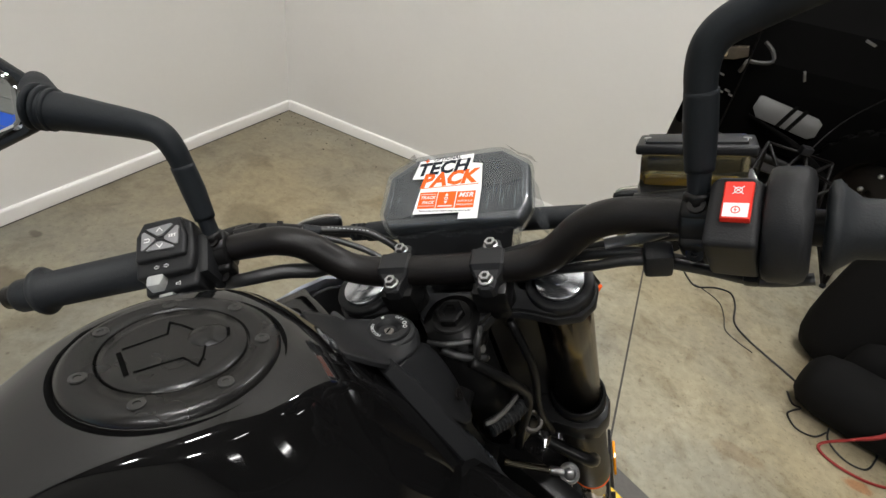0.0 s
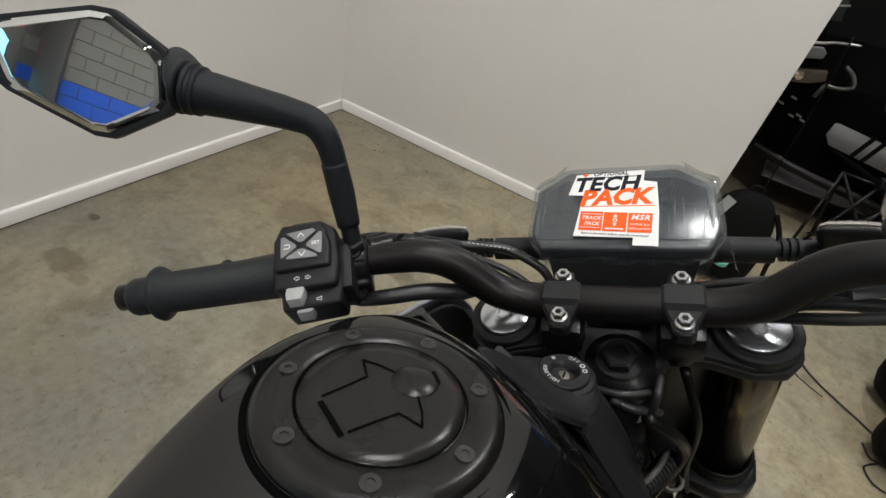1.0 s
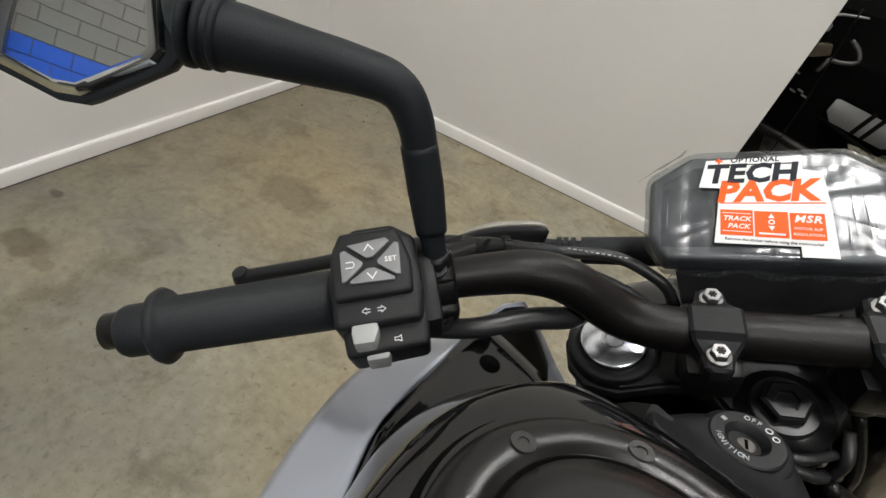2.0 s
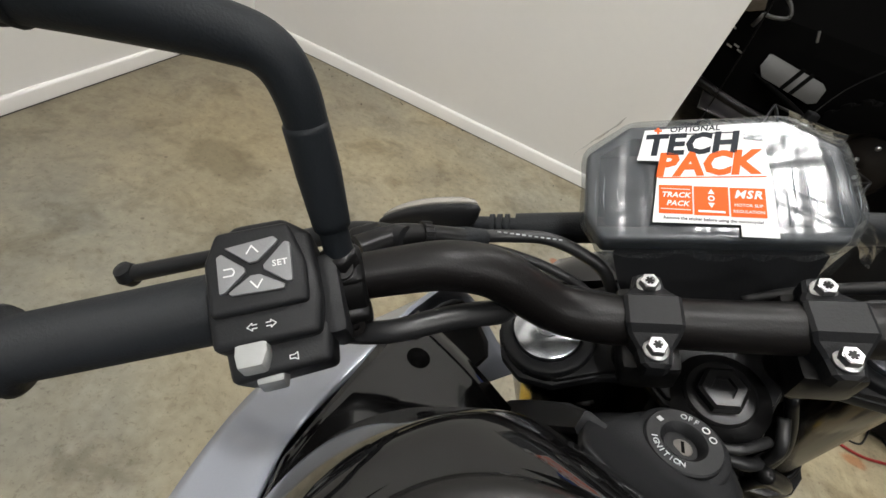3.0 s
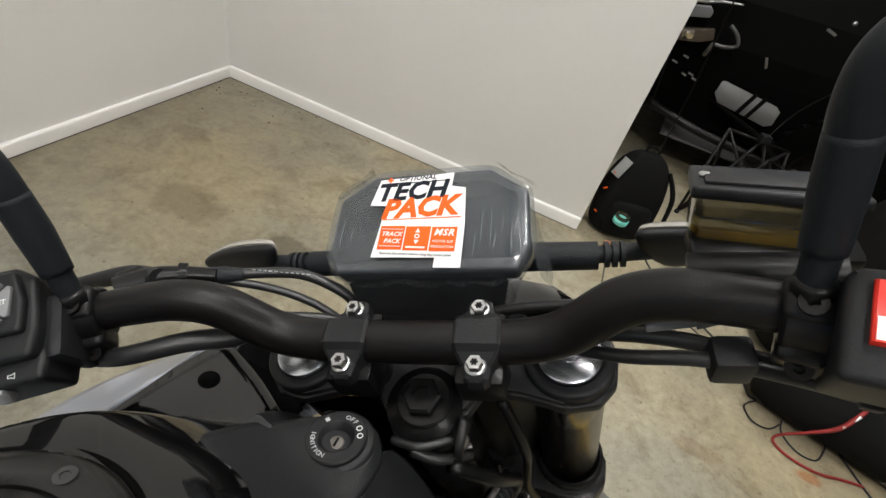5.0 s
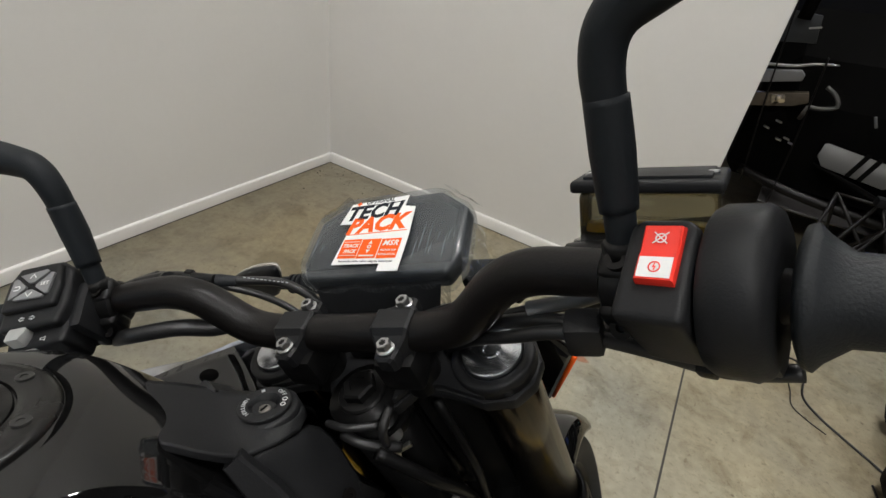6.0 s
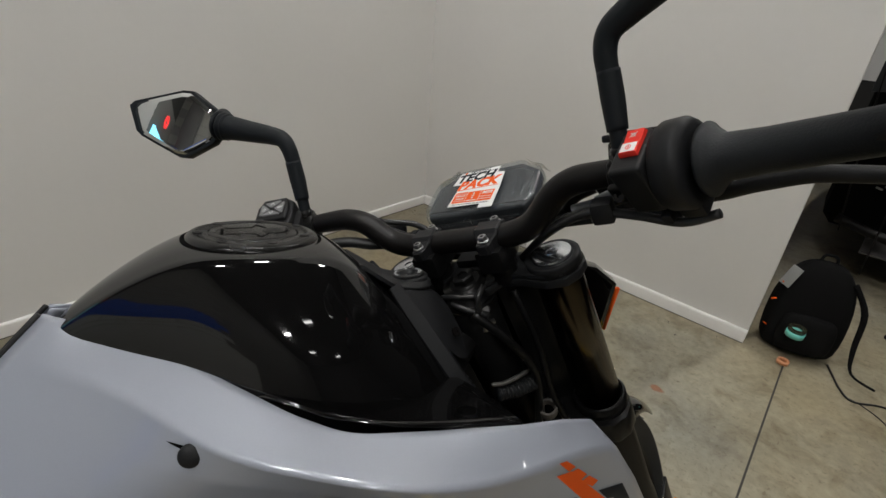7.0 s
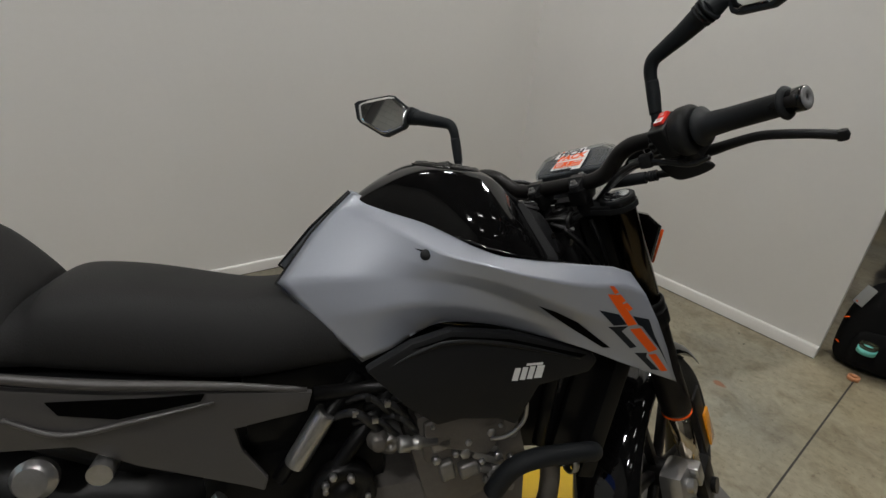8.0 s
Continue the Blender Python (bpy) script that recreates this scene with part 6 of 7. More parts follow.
# right switch block, throttle drum and brake
R = along(1, -0.013)
right = on_fork("switch_block", joined(prism([(-0.0110, -0.030), (0.0175, -0.030), (0.0175, 0.012), (0.0120, 0.0165), (-0.0070, 0.0165), (-0.0110, 0.012)], 0.052, 0.004, R @ Matrix.Translation((0.0, 0.0, -0.020)), 3), rbox(0.034, 0.024, 0.030, 0.006, R @ Matrix.Translation((0, -0.012, -0.010)))), PLASTIC, "black switch block with red kill switch")
drum = part("throttle_drum", joined(turned(1, [(0.0045, 0.030), (0.006, 0.0345), (0.009, 0.0362), (0.023, 0.0362), (0.027, 0.0335), (0.029, 0.028)], 40), rbox(0.022, 0.030, 0.034, 0.006, R @ Matrix.Translation((0.030, -0.010, -0.022))), rbox(0.009, 0.010, 0.010, 0.002, R @ Matrix.Translation((0.012, -0.026, -0.030)))), PLASTIC, right, "black throttle housing")
kill = part("kill_switch", joined(loft([[(x, y, z) for x, z in ((-0.0098, -0.002), (0.0098, -0.002), (0.0098, h - 0.0012), (0.0088, h), (-0.0088, h), (-0.0098, h - 0.0012))] for y, h in ((-0.0165, 0.0030), (-0.0155, 0.0062), (-0.002, 0.0062), (0.001, 0.0052), (0.0150, 0.0066), (0.0165, 0.0030))])), RED, right, "red engine kill rocker switch", m=R @ Matrix.Translation((0.0050, -0.0020, 0.0318)) @ Matrix.Scale(0.78, 4))
part("kill_label", rbox(0.0168, 0.0115, 0.0004, 0, pose(0, -0.0088, 0.0064)), PAPER, kill)
part("kill_symbol", ring(0.0024, 0.0031, 0.0003, 20, pose(0, -0.0088, 0.0066)), RED, kill)
part("kill_symbol", flat_line([(0, -0.0105), (0.0006, -0.0085), (-0.0006, -0.009), (0, -0.0068)], 0.0005, 0.0003, pose(0, 0, 0.0067)), RED, kill)
part("kill_symbol", joined(ring(0.0022, 0.0028, 0.0003, 20, pose(0, 0.0078, 0.0063)), flat_line([(-0.0035, 0.0110), (0.0035, 0.0048)], 0.0006, 0.0003, pose(0, 0, 0.0066)), flat_line([(-0.0035, 0.0048), (0.0035, 0.0110)], 0.0006, 0.0003, pose(0, 0, 0.0066))), PAPER, kill)
on_fork("brake_master_cylinder", joined(tube([(0.165, 0.030, 0.012), (0.235, 0.020, 0.022)], 0.0125, 18), rbox(0.085, 0.030, 0.012, 0.004, pose(0.212, 0.048, 0.010)), tube([(0.160, 0.026, 0.012), (0.140, 0.022, 0.006), (0.128, 0.020, -0.006)], [0.007, 0.006, 0.005], 12)), CASTING, "black brake master cylinder")
# fluid reservoir, level in spite of the raked fork
POT = FORK @ Matrix.Translation((0.2105, 0.0640, 0.0195)) @ pose(0, 0, 0, -24, 0, -12) @ Matrix.Scale(0.95, 4)
res = part("fluid_reservoir", rbox(0.080, 0.036, 0.034, 0.006, Matrix(), 3), SMOKED, bike, "amber brake fluid reservoir", m=POT)
part("reservoir_lid", joined(rbox(0.088, 0.043, 0.008, 0.003, pose(0, 0, 0.0200), 3), rbox(0.074, 0.030, 0.003, 0.0012, pose(0, 0, 0.0245))), PLASTIC, res, "black reservoir lid")
part("reservoir_fluid", rbox(0.072, 0.030, 0.011, 0.004, pose(0, 0, -0.0095)), AMBER, res)
for x in (-0.036, 0.036):
    part("lid_screw", lathe([(0.0036, 0), (0.0036, 0.002), (0.001, 0.0025)], 12, pose(x, 0, 0.0238)), STEEL, res)
on_fork("brake_lever", joined(tube([(0.190, 0.036, -0.006), (0.225, 0.030, -0.009), (0.262, 0.006, -0.001), (0.292, -0.004, 0.0065), (0.325, -0.014, 0.0130), (0.350, -0.021, 0.0125), (0.385, -0.030, 0.0080), (0.412, -0.032, 0.0010)], [0.010, 0.010, 0.009, 0.0075, 0.0068, 0.0066, 0.0062, 0.0065], 14), lathe([(0.001, -0.008), (0.006, -0.0065), (0.008, 0), (0.006, 0.0065), (0.001, 0.008)], 20, Matrix.Translation((0.416, -0.032, 0.0000)))), PLASTIC, "black brake lever with a ball end")
for pts, r in [([(0.268, -0.040, 0.004), (0.240, -0.034, -0.004), (0.205, -0.028, 0.004), (0.165, -0.022, 0.010), (0.130, -0.014, -0.004), (0.095, 0.004, -0.030), (0.06, 0.02, -0.06)], 0.0042),
               ([(0.240, -0.026, 0.000), (0.200, -0.020, 0.002), (0.160, -0.006, 0.000), (0.120, 0.006, -0.014), (0.08, 0.02, -0.045)], 0.0048),
               ([(0.215, 0.004, 0.008), (0.170, 0.008, 0.000), (0.130, 0.014, -0.014), (0.09, 0.026, -0.04), (0.05, 0.03, -0.07)], 0.0042),
               ([(0.130, 0.020, -0.005), (0.095, 0.030, -0.020), (0.055, 0.036, -0.036), (0.02, 0.036, -0.05)], 0.0038)]:
    on_fork("control_cable", tube(pts, r, 12), CABLE)
on_fork("cable_tie_block", rbox(0.020, 0.018, 0.022, 0.004, pose(0.176, -0.022, 0.010)), PLASTIC)
on_fork("brake_light_switch", joined(tube([(0.165, 0.004, 0.006), (0.140, 0.002, 0.003)], 0.0045, 10), tube([(0.185, 0.006, 0.012), (0.165, 0.004, 0.006)], 0.006, 12)), BUTTON)


# mirrors
def mirror(sx):
    stem_pts = [(0.200, -0.0120, 0.054), (0.200, -0.0020, 0.080), (0.1997, 0.0095, 0.108), (0.1995, 0.0180, 0.135), (0.2060, 0.0225, 0.1505), (0.2230, 0.0235, 0.1600), (0.2500, 0.0215, 0.1725), (0.2720, 0.0180, 0.1840), (0.2880, 0.0140, 0.1925)]
    rad = [0.0068, 0.0074, 0.0088, 0.0097, 0.0105, 0.0117, 0.0136, 0.0154, 0.0164]
    mir = on_fork("mirror", tube([(sx * x, y, z) for x, y, z in stem_pts], rad, 22, 7), STEMCOAT, "black rear-view mirror on a bent stem")
    part("stem_sleeve", tube([(sx * 0.2000, -0.0040, 0.075), (sx * 0.1998, 0.0062, 0.100), (sx * 0.1996, 0.0140, 0.122)], [0.0088, 0.0101, 0.0098], 22), STEMCOAT, mir)
    part("stem_nut", lathe([(0.0095, 0), (0.0095, 0.010), (0.008, 0.012)], 6, basis((1, 0, 0), (0, 0.2, 0.98), (sx * 0.200, -0.0125, 0.051))), CASTING, mir)
    way = Vector((sx * 0.88, -0.12, 0.45)).normalized()
    for k in range(3):
        part("stem_rib", ring(0.010, 0.0174 + 0.0008 * k, 0.0040, 28, basis((0, 1, 0), way, Vector((sx * 0.2790, 0.0165, 0.1880)) + way * (0.0065 * k)), 0.001), STEMCOAT, mir)
    # the head faces the rider, turned inwards and up: outline in its own plane, outwards and up
    H = Matrix.Translation((sx * 0.372, 0.016, 0.216)) @ Matrix(((0.929, -sx * 0.319, sx * 0.188), (0.0, 0.507, 0.862), (-sx * 0.370, -0.801, 0.471))).transposed().to_4x4()
    out = [(0.0735, 0.0435), (-0.0290, 0.0440), (-0.0685, 0.0050), (-0.0600, -0.0350), (-0.0040, -0.0515), (0.0660, -0.0030)]
    out = [(a[0] + (b[0] - a[0]) * w, a[1] + (b[1] - a[1]) * w) for a, b in zip(out, out[1:] + out[:1]) for w in (0.10, 0.90)]
    poly = [(sx * u, v) for u, v in out]
    if sx < 0:
        poly = poly[::-1]
    part("mirror_neck", tube([(sx * 0.286, 0.0155, 0.1910), (sx * 0.296, 0.0250, 0.1950), (sx * 0.306, 0.0360, 0.1995), (sx * 0.318, 0.0490, 0.2030)], [0.0165, 0.0158, 0.0130, 0.0090], 24), STEMCOAT, mir)
    cx, cy = sum(p[0] for p in poly) / len(poly), sum(p[1] for p in poly) / len(poly)
    rows = []
    for d, k in [(0.0052, 0.895), (0.0060, 0.925), (0.0052, 0.985), (0.001, 1.0), (-0.008, 0.98), (-0.022, 0.80), (-0.028, 0.45)]:
        rows.append([H @ Vector((cx + (x - cx) * k, cy + (y - cy) * k, d)) for x, y in poly])
    head = part("mirror_head", loft(rows), STEMCOAT, mir, "black mirror housing", sharp=50)
    glass = [(cx + (x - cx) * 0.900, cy + (y - cy) * 0.900) for x, y in poly]
    # slightly domed glass
    edge = [(a[0] + (b[0] - a[0]) * i / 6, a[1] + (b[1] - a[1]) * i / 6) for a, b in zip(glass, glass[1:] + glass[:1]) for i in range(6)]
    rows = []
    for k in (1.0, 0.85, 0.7, 0.55, 0.4, 0.25, 0.1, 0.02):
        rows.append([H @ Vector((cx + (x - cx) * k, cy + (y - cy) * k, 0.0066 - ((x - cx) ** 2 + (y - cy) ** 2) * k * k / 2.2)) for x, y in edge])
    bm = loft(rows, caps=False)
    bm.verts.ensure_lookup_table()
    bm.faces.new(bm.verts[-len(edge):])
    bmesh.ops.recalc_face_normals(bm, faces=bm.faces)
    part("mirror_glass", bm, MIRROR, mir, "silvered convex mirror glass", solid=0.001)
    return mir


for sx in (-1, 1):
    mirror(sx)


# ---- things on the floor and behind the partition ----
def stand_tray():
    m = Matrix.Translation((0.283, 1.222, 0)) @ pose(0, 0, 0, 0, 0, -21.6)
    tray = thing("floor_tray", "grey rubber platform with yellow edges under the motorcycle", "platform", m=m)
    part("mat", rbox(0.46, 0.95, 0.006, 0.002, pose(0.21, -0.475, 0.0032)), MAT, tray)
    part("edge_strip", rbox(0.13, 0.68, 0.006, 0.002, pose(-0.086, -0.600, 0.0032)), YELLOW, tray, "broad yellow painted side strip")
    part("edge_strip", rbox(0.04, 0.95, 0.006, 0.002, pose(0.461, -0.475, 0.0032)), YELLOW, tray)
    part("cross_line", rbox(0.24, 0.028, 0.0015, 0.0004, pose(0.31, -0.080, 0.0070)), YELLOW, tray)
    return tray


def backpack():
    m = Matrix.Translation((0.368, 2.420, 0.002)) @ pose(0, 0, 0, -8, 0, 15) @ Matrix.Scale(0.96, 4)
    bag = thing("backpack", "black fabric backpack with orange zip pulls leaning on the wall end", "backpack", m=m)
    rows = []
    for z, w, d in [(0.0, 0.120, 0.075), (0.03, 0.142, 0.092), (0.12, 0.150, 0.100), (0.24, 0.145, 0.095), (0.33, 0.125, 0.080), (0.39, 0.090, 0.055), (0.42, 0.040, 0.025)]:
        rows.append([(w * math.copysign(abs(math.cos(t)) ** 0.6, math.cos(t)), d * math.copysign(abs(math.sin(t)) ** 0.6, math.sin(t)), z) for t in [2 * math.pi * (i + 0.5) / 20 for i in range(20)]])
    part("bag_body", loft(rows), FABRIC, bag, sub=1)
    rows = [[(w * math.copysign(abs(math.cos(t)) ** 0.6, math.cos(t)), -0.095 + d * math.sin(t), z) for t in [2 * math.pi * (i + 0.5) / 16 for i in range(16)]] for z, w, d in [(0.02, 0.08, 0.02), (0.05, 0.105, 0.04), (0.16, 0.105, 0.04), (0.20, 0.085, 0.02)]]
    part("front_pocket", loft(rows), FABRIC, bag, sub=1)
    part("tape_roll", ring(0.024, 0.034, 0.024, 28, pose(-0.050, -0.160, 0.118, 12)), TEAL, bag, "teal tape roll hanging on the pocket")
    part("tape_core", ring(0.022, 0.0325, 0.014, 28, pose(-0.050, -0.163, 0.1425, 12)), SMOKED, bag)
    for k, (x, z, r) in enumerate([(-0.13, 0.30, 20), (-0.145, 0.22, -15), (-0.14, 0.10, 30), (-0.10, 0.05, 70)]):
        part("zip_pull", rbox(0.022, 0.006, 0.006, 0.002, pose(x, -0.060, z, 0, r, 20)), ORANGE, bag)
    part("bag_patch", rbox(0.045, 0.004, 0.095, 0.002, pose(-0.120, -0.070, 0.335, 0, 18, -30)), BUTTONPALE, bag, "pale mesh patch")
    for sx in (1,):
        part("strap", tube([(sx * 0.10, -0.05, 0.36), (sx * 0.165, -0.06, 0.25), (sx * 0.175, -0.08, 0.10), (sx * 0.19, -0.12, 0.012), (sx * 0.25, -0.20, 0.006)], [0.010, 0.012, 0.010, 0.005, 0.005], 8), FABRIC, bag)
    part("grab_loop", tube([(-0.03, 0, 0.41), (-0.02, 0, 0.44), (0.02, 0, 0.44), (0.03, 0, 0.41)], 0.006, 8), FABRIC, bag)
    return bag


def tape_ring():
    return tagged(part("tape_ring", ring(0.014, 0.022, 0.016, 28, pose(0.362, 2.272, 0.001)), shader("copper_tape", (0.75, 0.33, 0.16), 0.35, grain=0.05)), "small copper coloured tape ring on the floor", "tape")


def folding_stand(x, y, turn, tall):
    m = Matrix.Translation((x, y, 0)) @ pose(0, 0, 0, 0, 0, turn)
    st = thing("folding_stand", "folded black metal stand with crossed legs", "stand", "folding stands", m)
    tops = [(0.0, 0.0, tall), (0.16, 0.03, tall * 0.92), (-0.15, 0.06, tall * 0.95)]
    feet = [(-0.22, -0.12, 0.008), (0.24, -0.10, 0.008), (0.02, 0.26, 0.008), (-0.06, -0.22, 0.008)]
    for t in tops:
        for q in feet[:3]:
            part("leg", tube([t, q], 0.008, 8), SATIN, st)
    for q in feet:
        part("foot", lathe([(0.012, -0.008), (0.014, 0.0), (0.010, 0.012)], 12, Matrix.Translation(q)), RUBBER, st)
    part("brace", tube([(-0.18, -0.10, tall * 0.35), (0.2, -0.08, tall * 0.4)], 0.006, 8), SATIN, st)
    part("brace", tube([tops[1], tops[2]], 0.007, 8), SATIN, st)
    part("joint", rbox(0.05, 0.05, 0.04, 0.008, Matrix.Translation(tops[0])), PLASTIC, st)
    return st


def pouch():
    rows = [[(w * math.cos(t), d * math.sin(t) + 0.02 * z, z) for t in [2 * math.pi * i / 18 for i in range(18)]] for z, w, d in [(0.0, 0.055, 0.15), (0.03, 0.066, 0.165), (0.07, 0.055, 0.14), (0.10, 0.03, 0.09)]]
    bm = loft(rows)
    bag = part("pouch", bm, FABRIC, sub=1)
    bag.matrix_world = Matrix.Translation((0.79, 2.92, 0.001)) @ pose(0, 0, 0, 0, 0, 14)
    return tagged(bag, "slack black fabric pouch lying on the floor", "pouch")


def rolled_bag():
    m = Matrix.Translation((1.245, 1.715, 0.112)) @ pose(0, 0, 0, 0, 0, -15)
    bag = thing("rolled_bag", "black roll bag with a loose red strap on the floor", "bag", m=m)
    prof = [(0.02, -0.32), (0.062, -0.315), (0.094, -0.29), (0.108, -0.23), (0.111, -0.12), (0.107, 0.0), (0.110, 0.15), (0.101, 0.28), (0.07, 0.315), (0.02, 0.32)]
    part("bag_body", lathe(prof, 36, pose(0, 0, 0, 0, 90, 0)), FABRIC, bag)
    for d in (0.12, 0.137):
        part("trim_stripe", ring(0.1085, 0.1115, 0.005, 36, pose(d, 0, 0, 0, 90, 0)), BUTTONPALE, bag)
    part("strap", tube([(-0.040, 0.03, 0.111), (-0.050, -0.04, 0.107), (-0.065, -0.085, 0.080), (-0.085, -0.118, 0.030), (-0.130, -0.135, -0.030), (-0.175, -0.150, -0.085), (-0.185, -0.165, -0.1055), (-0.165, -0.188, -0.106), (-0.110, -0.195, -0.106), (-0.040, -0.180, -0.106), (0.030, -0.140, -0.106), (0.090, -0.110, -0.106)], [0.0050, 0.0062, 0.0070, 0.0075, 0.0050, 0.0045, 0.0045, 0.0045, 0.0045, 0.0045, 0.0045, 0.0045], 8), REDCORD, bag, "red webbing strap")
    part("strap_print", tube([(-0.060, -0.082, 0.0900), (-0.079, -0.115, 0.044)], 0.0046, 6), WHITE, bag)
    return bag


def padded_bag():
    """A tall slack bag behind the roll bag, with its flap and side pocket."""
    m = Matrix.Translation((1.400, 2.12, 0.001)) @ pose(0, 0, 0, 0, 0, 6)
    bag = thing("padded_bag", "tall black padded bag standing behind the roll bag", "bag", m=m)
    def shell(table, dx=0.0, dy=0.0):
        return loft([[(dx + w * math.copysign(abs(math.cos(t)) ** 0.7, math.cos(t)), dy + d * math.sin(t), z) for t in [2 * math.pi * i / 20 for i in range(20)]] for z, w, d in table])
    part("bag_body", shell([(0.0, 0.36, 0.15), (0.03, 0.43, 0.18), (0.14, 0.46, 0.20), (0.35, 0.46, 0.19), (0.58, 0.45, 0.16), (0.74, 0.40, 0.12), (0.80, 0.30, 0.06)]), FABRIC, bag, sub=1)
    part("side_pocket", shell([(0.06, 0.10, 0.05), (0.08, 0.13, 0.07), (0.20, 0.13, 0.07), (0.26, 0.10, 0.04)], -0.22, -0.16), FABRIC, bag, sub=1)
    part("carry_strap", tube([(-0.10, -0.17, 0.50), (-0.06, -0.21, 0.38), (-0.01, -0.215, 0.30), (0.06, -0.21, 0.36), (0.10, -0.17, 0.50)], 0.010, 8), SATIN, bag)
    return bag


def floor_cable(pts, r=0.0038):
    ob = part("floor_cable", tube([(x, y, r + 0.0008) for x, y in pts], r, 8, 8), CABLE)
    return tagged(ob, "thin black cable lying on the concrete floor", "cable", "floor cables")


def knobby_wheel(parent, at, turn):
    m = Matrix.Translation(at) @ pose(0, 0, 0, 0, 90, 0) if not turn else Matrix.Translation(at) @ pose(0, 0, 0, 0, 0, turn) @ pose(0, 0, 0, 0, 90, 0)
    w = part("tyre", bmesh_loop([(0.16, -0.10), (0.24, -0.125), (0.29, -0.115), (0.305, -0.06), (0.31, 0), (0.305, 0.06), (0.29, 0.115), (0.24, 0.125), (0.16, 0.10)], 48), DULLBLACK, parent, "knobbly black off-road tyre", m=m)
    for i in range(22):
        for s in (-0.085, 0.0, 0.085):
            part("tread_block", rbox(0.032, 0.050, 0.060, 0.006, pose(0, 0, 0, 0, 0, 360 / 22 * (i + (0.5 if s == 0 else 0))) @ Matrix.Translation((0.306 if s == 0 else 0.296, 0, s)), 1), DULLBLACK, w)
    part("rim", joined(bmesh_loop([(0.165, -0.095), (0.155, -0.085), (0.14, -0.02), (0.14, 0.02), (0.155, 0.085), (0.165, 0.095)], 40), lathe([(0.15, -0.03), (0.06, -0.045), (0.02, -0.05), (0.02, 0.0), (0.14, 0.0)], 40)), COPPER, w, "bronze painted rim")
    return w


def off_road_vehicle():
    car = thing("off_road_vehicle", "dull black off-road vehicle with grey decal parked behind the partition", "vehicle", m=Matrix.Translation((1.35, 3.36, 0)))
    # nose, bonnet and cabin sides
    rows = []
    for y, w, lo, hi in [(0.0, 0.95, 0.42, 0.62), (0.02, 1.05, 0.30, 0.72), (0.10, 1.12, 0.27, 0.92), (0.45, 1.15, 0.27, 1.12), (0.9, 1.15, 0.27, 1.22), (1.6, 1.1, 0.28, 1.30)]:
        rows.append([(-w, y, lo + 0.05), (-w * 0.96, y, lo), (w * 0.96, y, lo), (w, y, lo + 0.05), (w, y, hi - 0.12), (w * 0.9, y, hi), (0, y, hi + 0.03), (-w * 0.9, y, hi), (-w, y, hi - 0.12)])
    body = part("body", loft(rows), DULLBLACK, car, sharp=10)
    decal = part("decal", prism([(-0.165, -0.02), (-0.125, -0.058), (0.145, -0.058), (0.175, -0.035), (0.170, 0.035), (0.140, 0.052), (-0.150, 0.052), (-0.165, 0.045)], 0.006, 0.001, basis((1, 0, -0.12), (0, -0.94, 0.34), (-0.592, -0.045, 0.509))), GREYDECAL, car, "grey slatted decal plate")
    for k in range(2):
        part("decal_gap", rbox(0.022, 0.13, 0.002, 0, basis((1, 0, -0.12), (0, -0.94, 0.34), (-0.587 + 0.052 * k, -0.047, 0.512 - 0.006 * k)) @ Matrix.Translation((0, 0, 0.006)) @ pose(0, 0, 0, 0, 0, -14)), DULLBLACK, decal)
    FACE_C = basis((1, 0, 0), (0, -1, 0), (0, 0.02, 0))
    lamp = part("headlamp", prism([(-1.168, 0.723), (-1.159, 0.657), (-0.959, 0.705), (-0.900, 0.735), (-0.918, 0.780), (-1.019, 0.756)], 0.06, 0.006, FACE_C), LAMPBROWN, car, "dull bronze headlamp")
    part("lamp_lens", prism([(-1.067, 0.737), (-1.049, 0.694), (-0.992, 0.711), (-1.008, 0.750)], 0.062, 0.004, FACE_C), CHROMETUBE, lamp, "dull gold lamp lens")
    part("grille_panel", prism([(-1.169, 0.832), (-1.155, 0.775), (-0.970, 0.823), (-0.968, 0.850), (-0.991, 0.868)], 0.055, 0.006, FACE_C), BUTTON, car, "grey grille panel")
    part("chrome_strip", tube([(-1.165, -0.045, 0.866), (-1.033, -0.045, 0.883), (-0.955, -0.045, 0.906), (-0.861, -0.045, 0.921)], [0.008, 0.007, 0.006, 0.004], 10), ALLOY, car, "thin bright strip")
    part("tow_hook", tube([(-0.898, -0.050, 0.722), (-0.846, -0.055, 0.724), (-0.788, -0.055, 0.747), (-0.814, -0.045, 0.793), (-0.862, -0.030, 0.820)], 0.0095, 10, 3), GREYDECAL, car, "bent grey tow hook")
    part("hook_stay", tube([(-0.895, -0.05, 0.720), (-0.905, -0.03, 0.655)], 0.011, 10), ENGINE, car)
    part("windscreen_panel", prism([(-1.149, 1.108), (-1.150, 0.965), (-0.985, 0.985), (-1.010, 1.103)], 0.02, 0.004, Matrix.Translation((0, 0.04, 0)) @ FACE_C), DASHBODY, car, "dark grey scuttle panel")
    part("bright_bracket", rbox(0.05, 0.012, 0.008, 0.002, pose(-1.020, -0.02, 1.052, 0, -14)), ALLOY, car)
    part("roof_pillar", tube([(-1.080, 0.0, 1.08), (-1.072, 0.0, 1.330), (-1.05, 0.1, 1.75)], 0.030, 10), DULLBLACK, car, "black roof pillar")
    part("aerial", tube([(-1.146, -0.08, 1.316), (-1.127, -0.08, 1.090), (-1.082, -0.09, 0.716), (-1.02, -0.10, 0.30)], 0.0035, 8), SATIN, car, "thin black aerial")
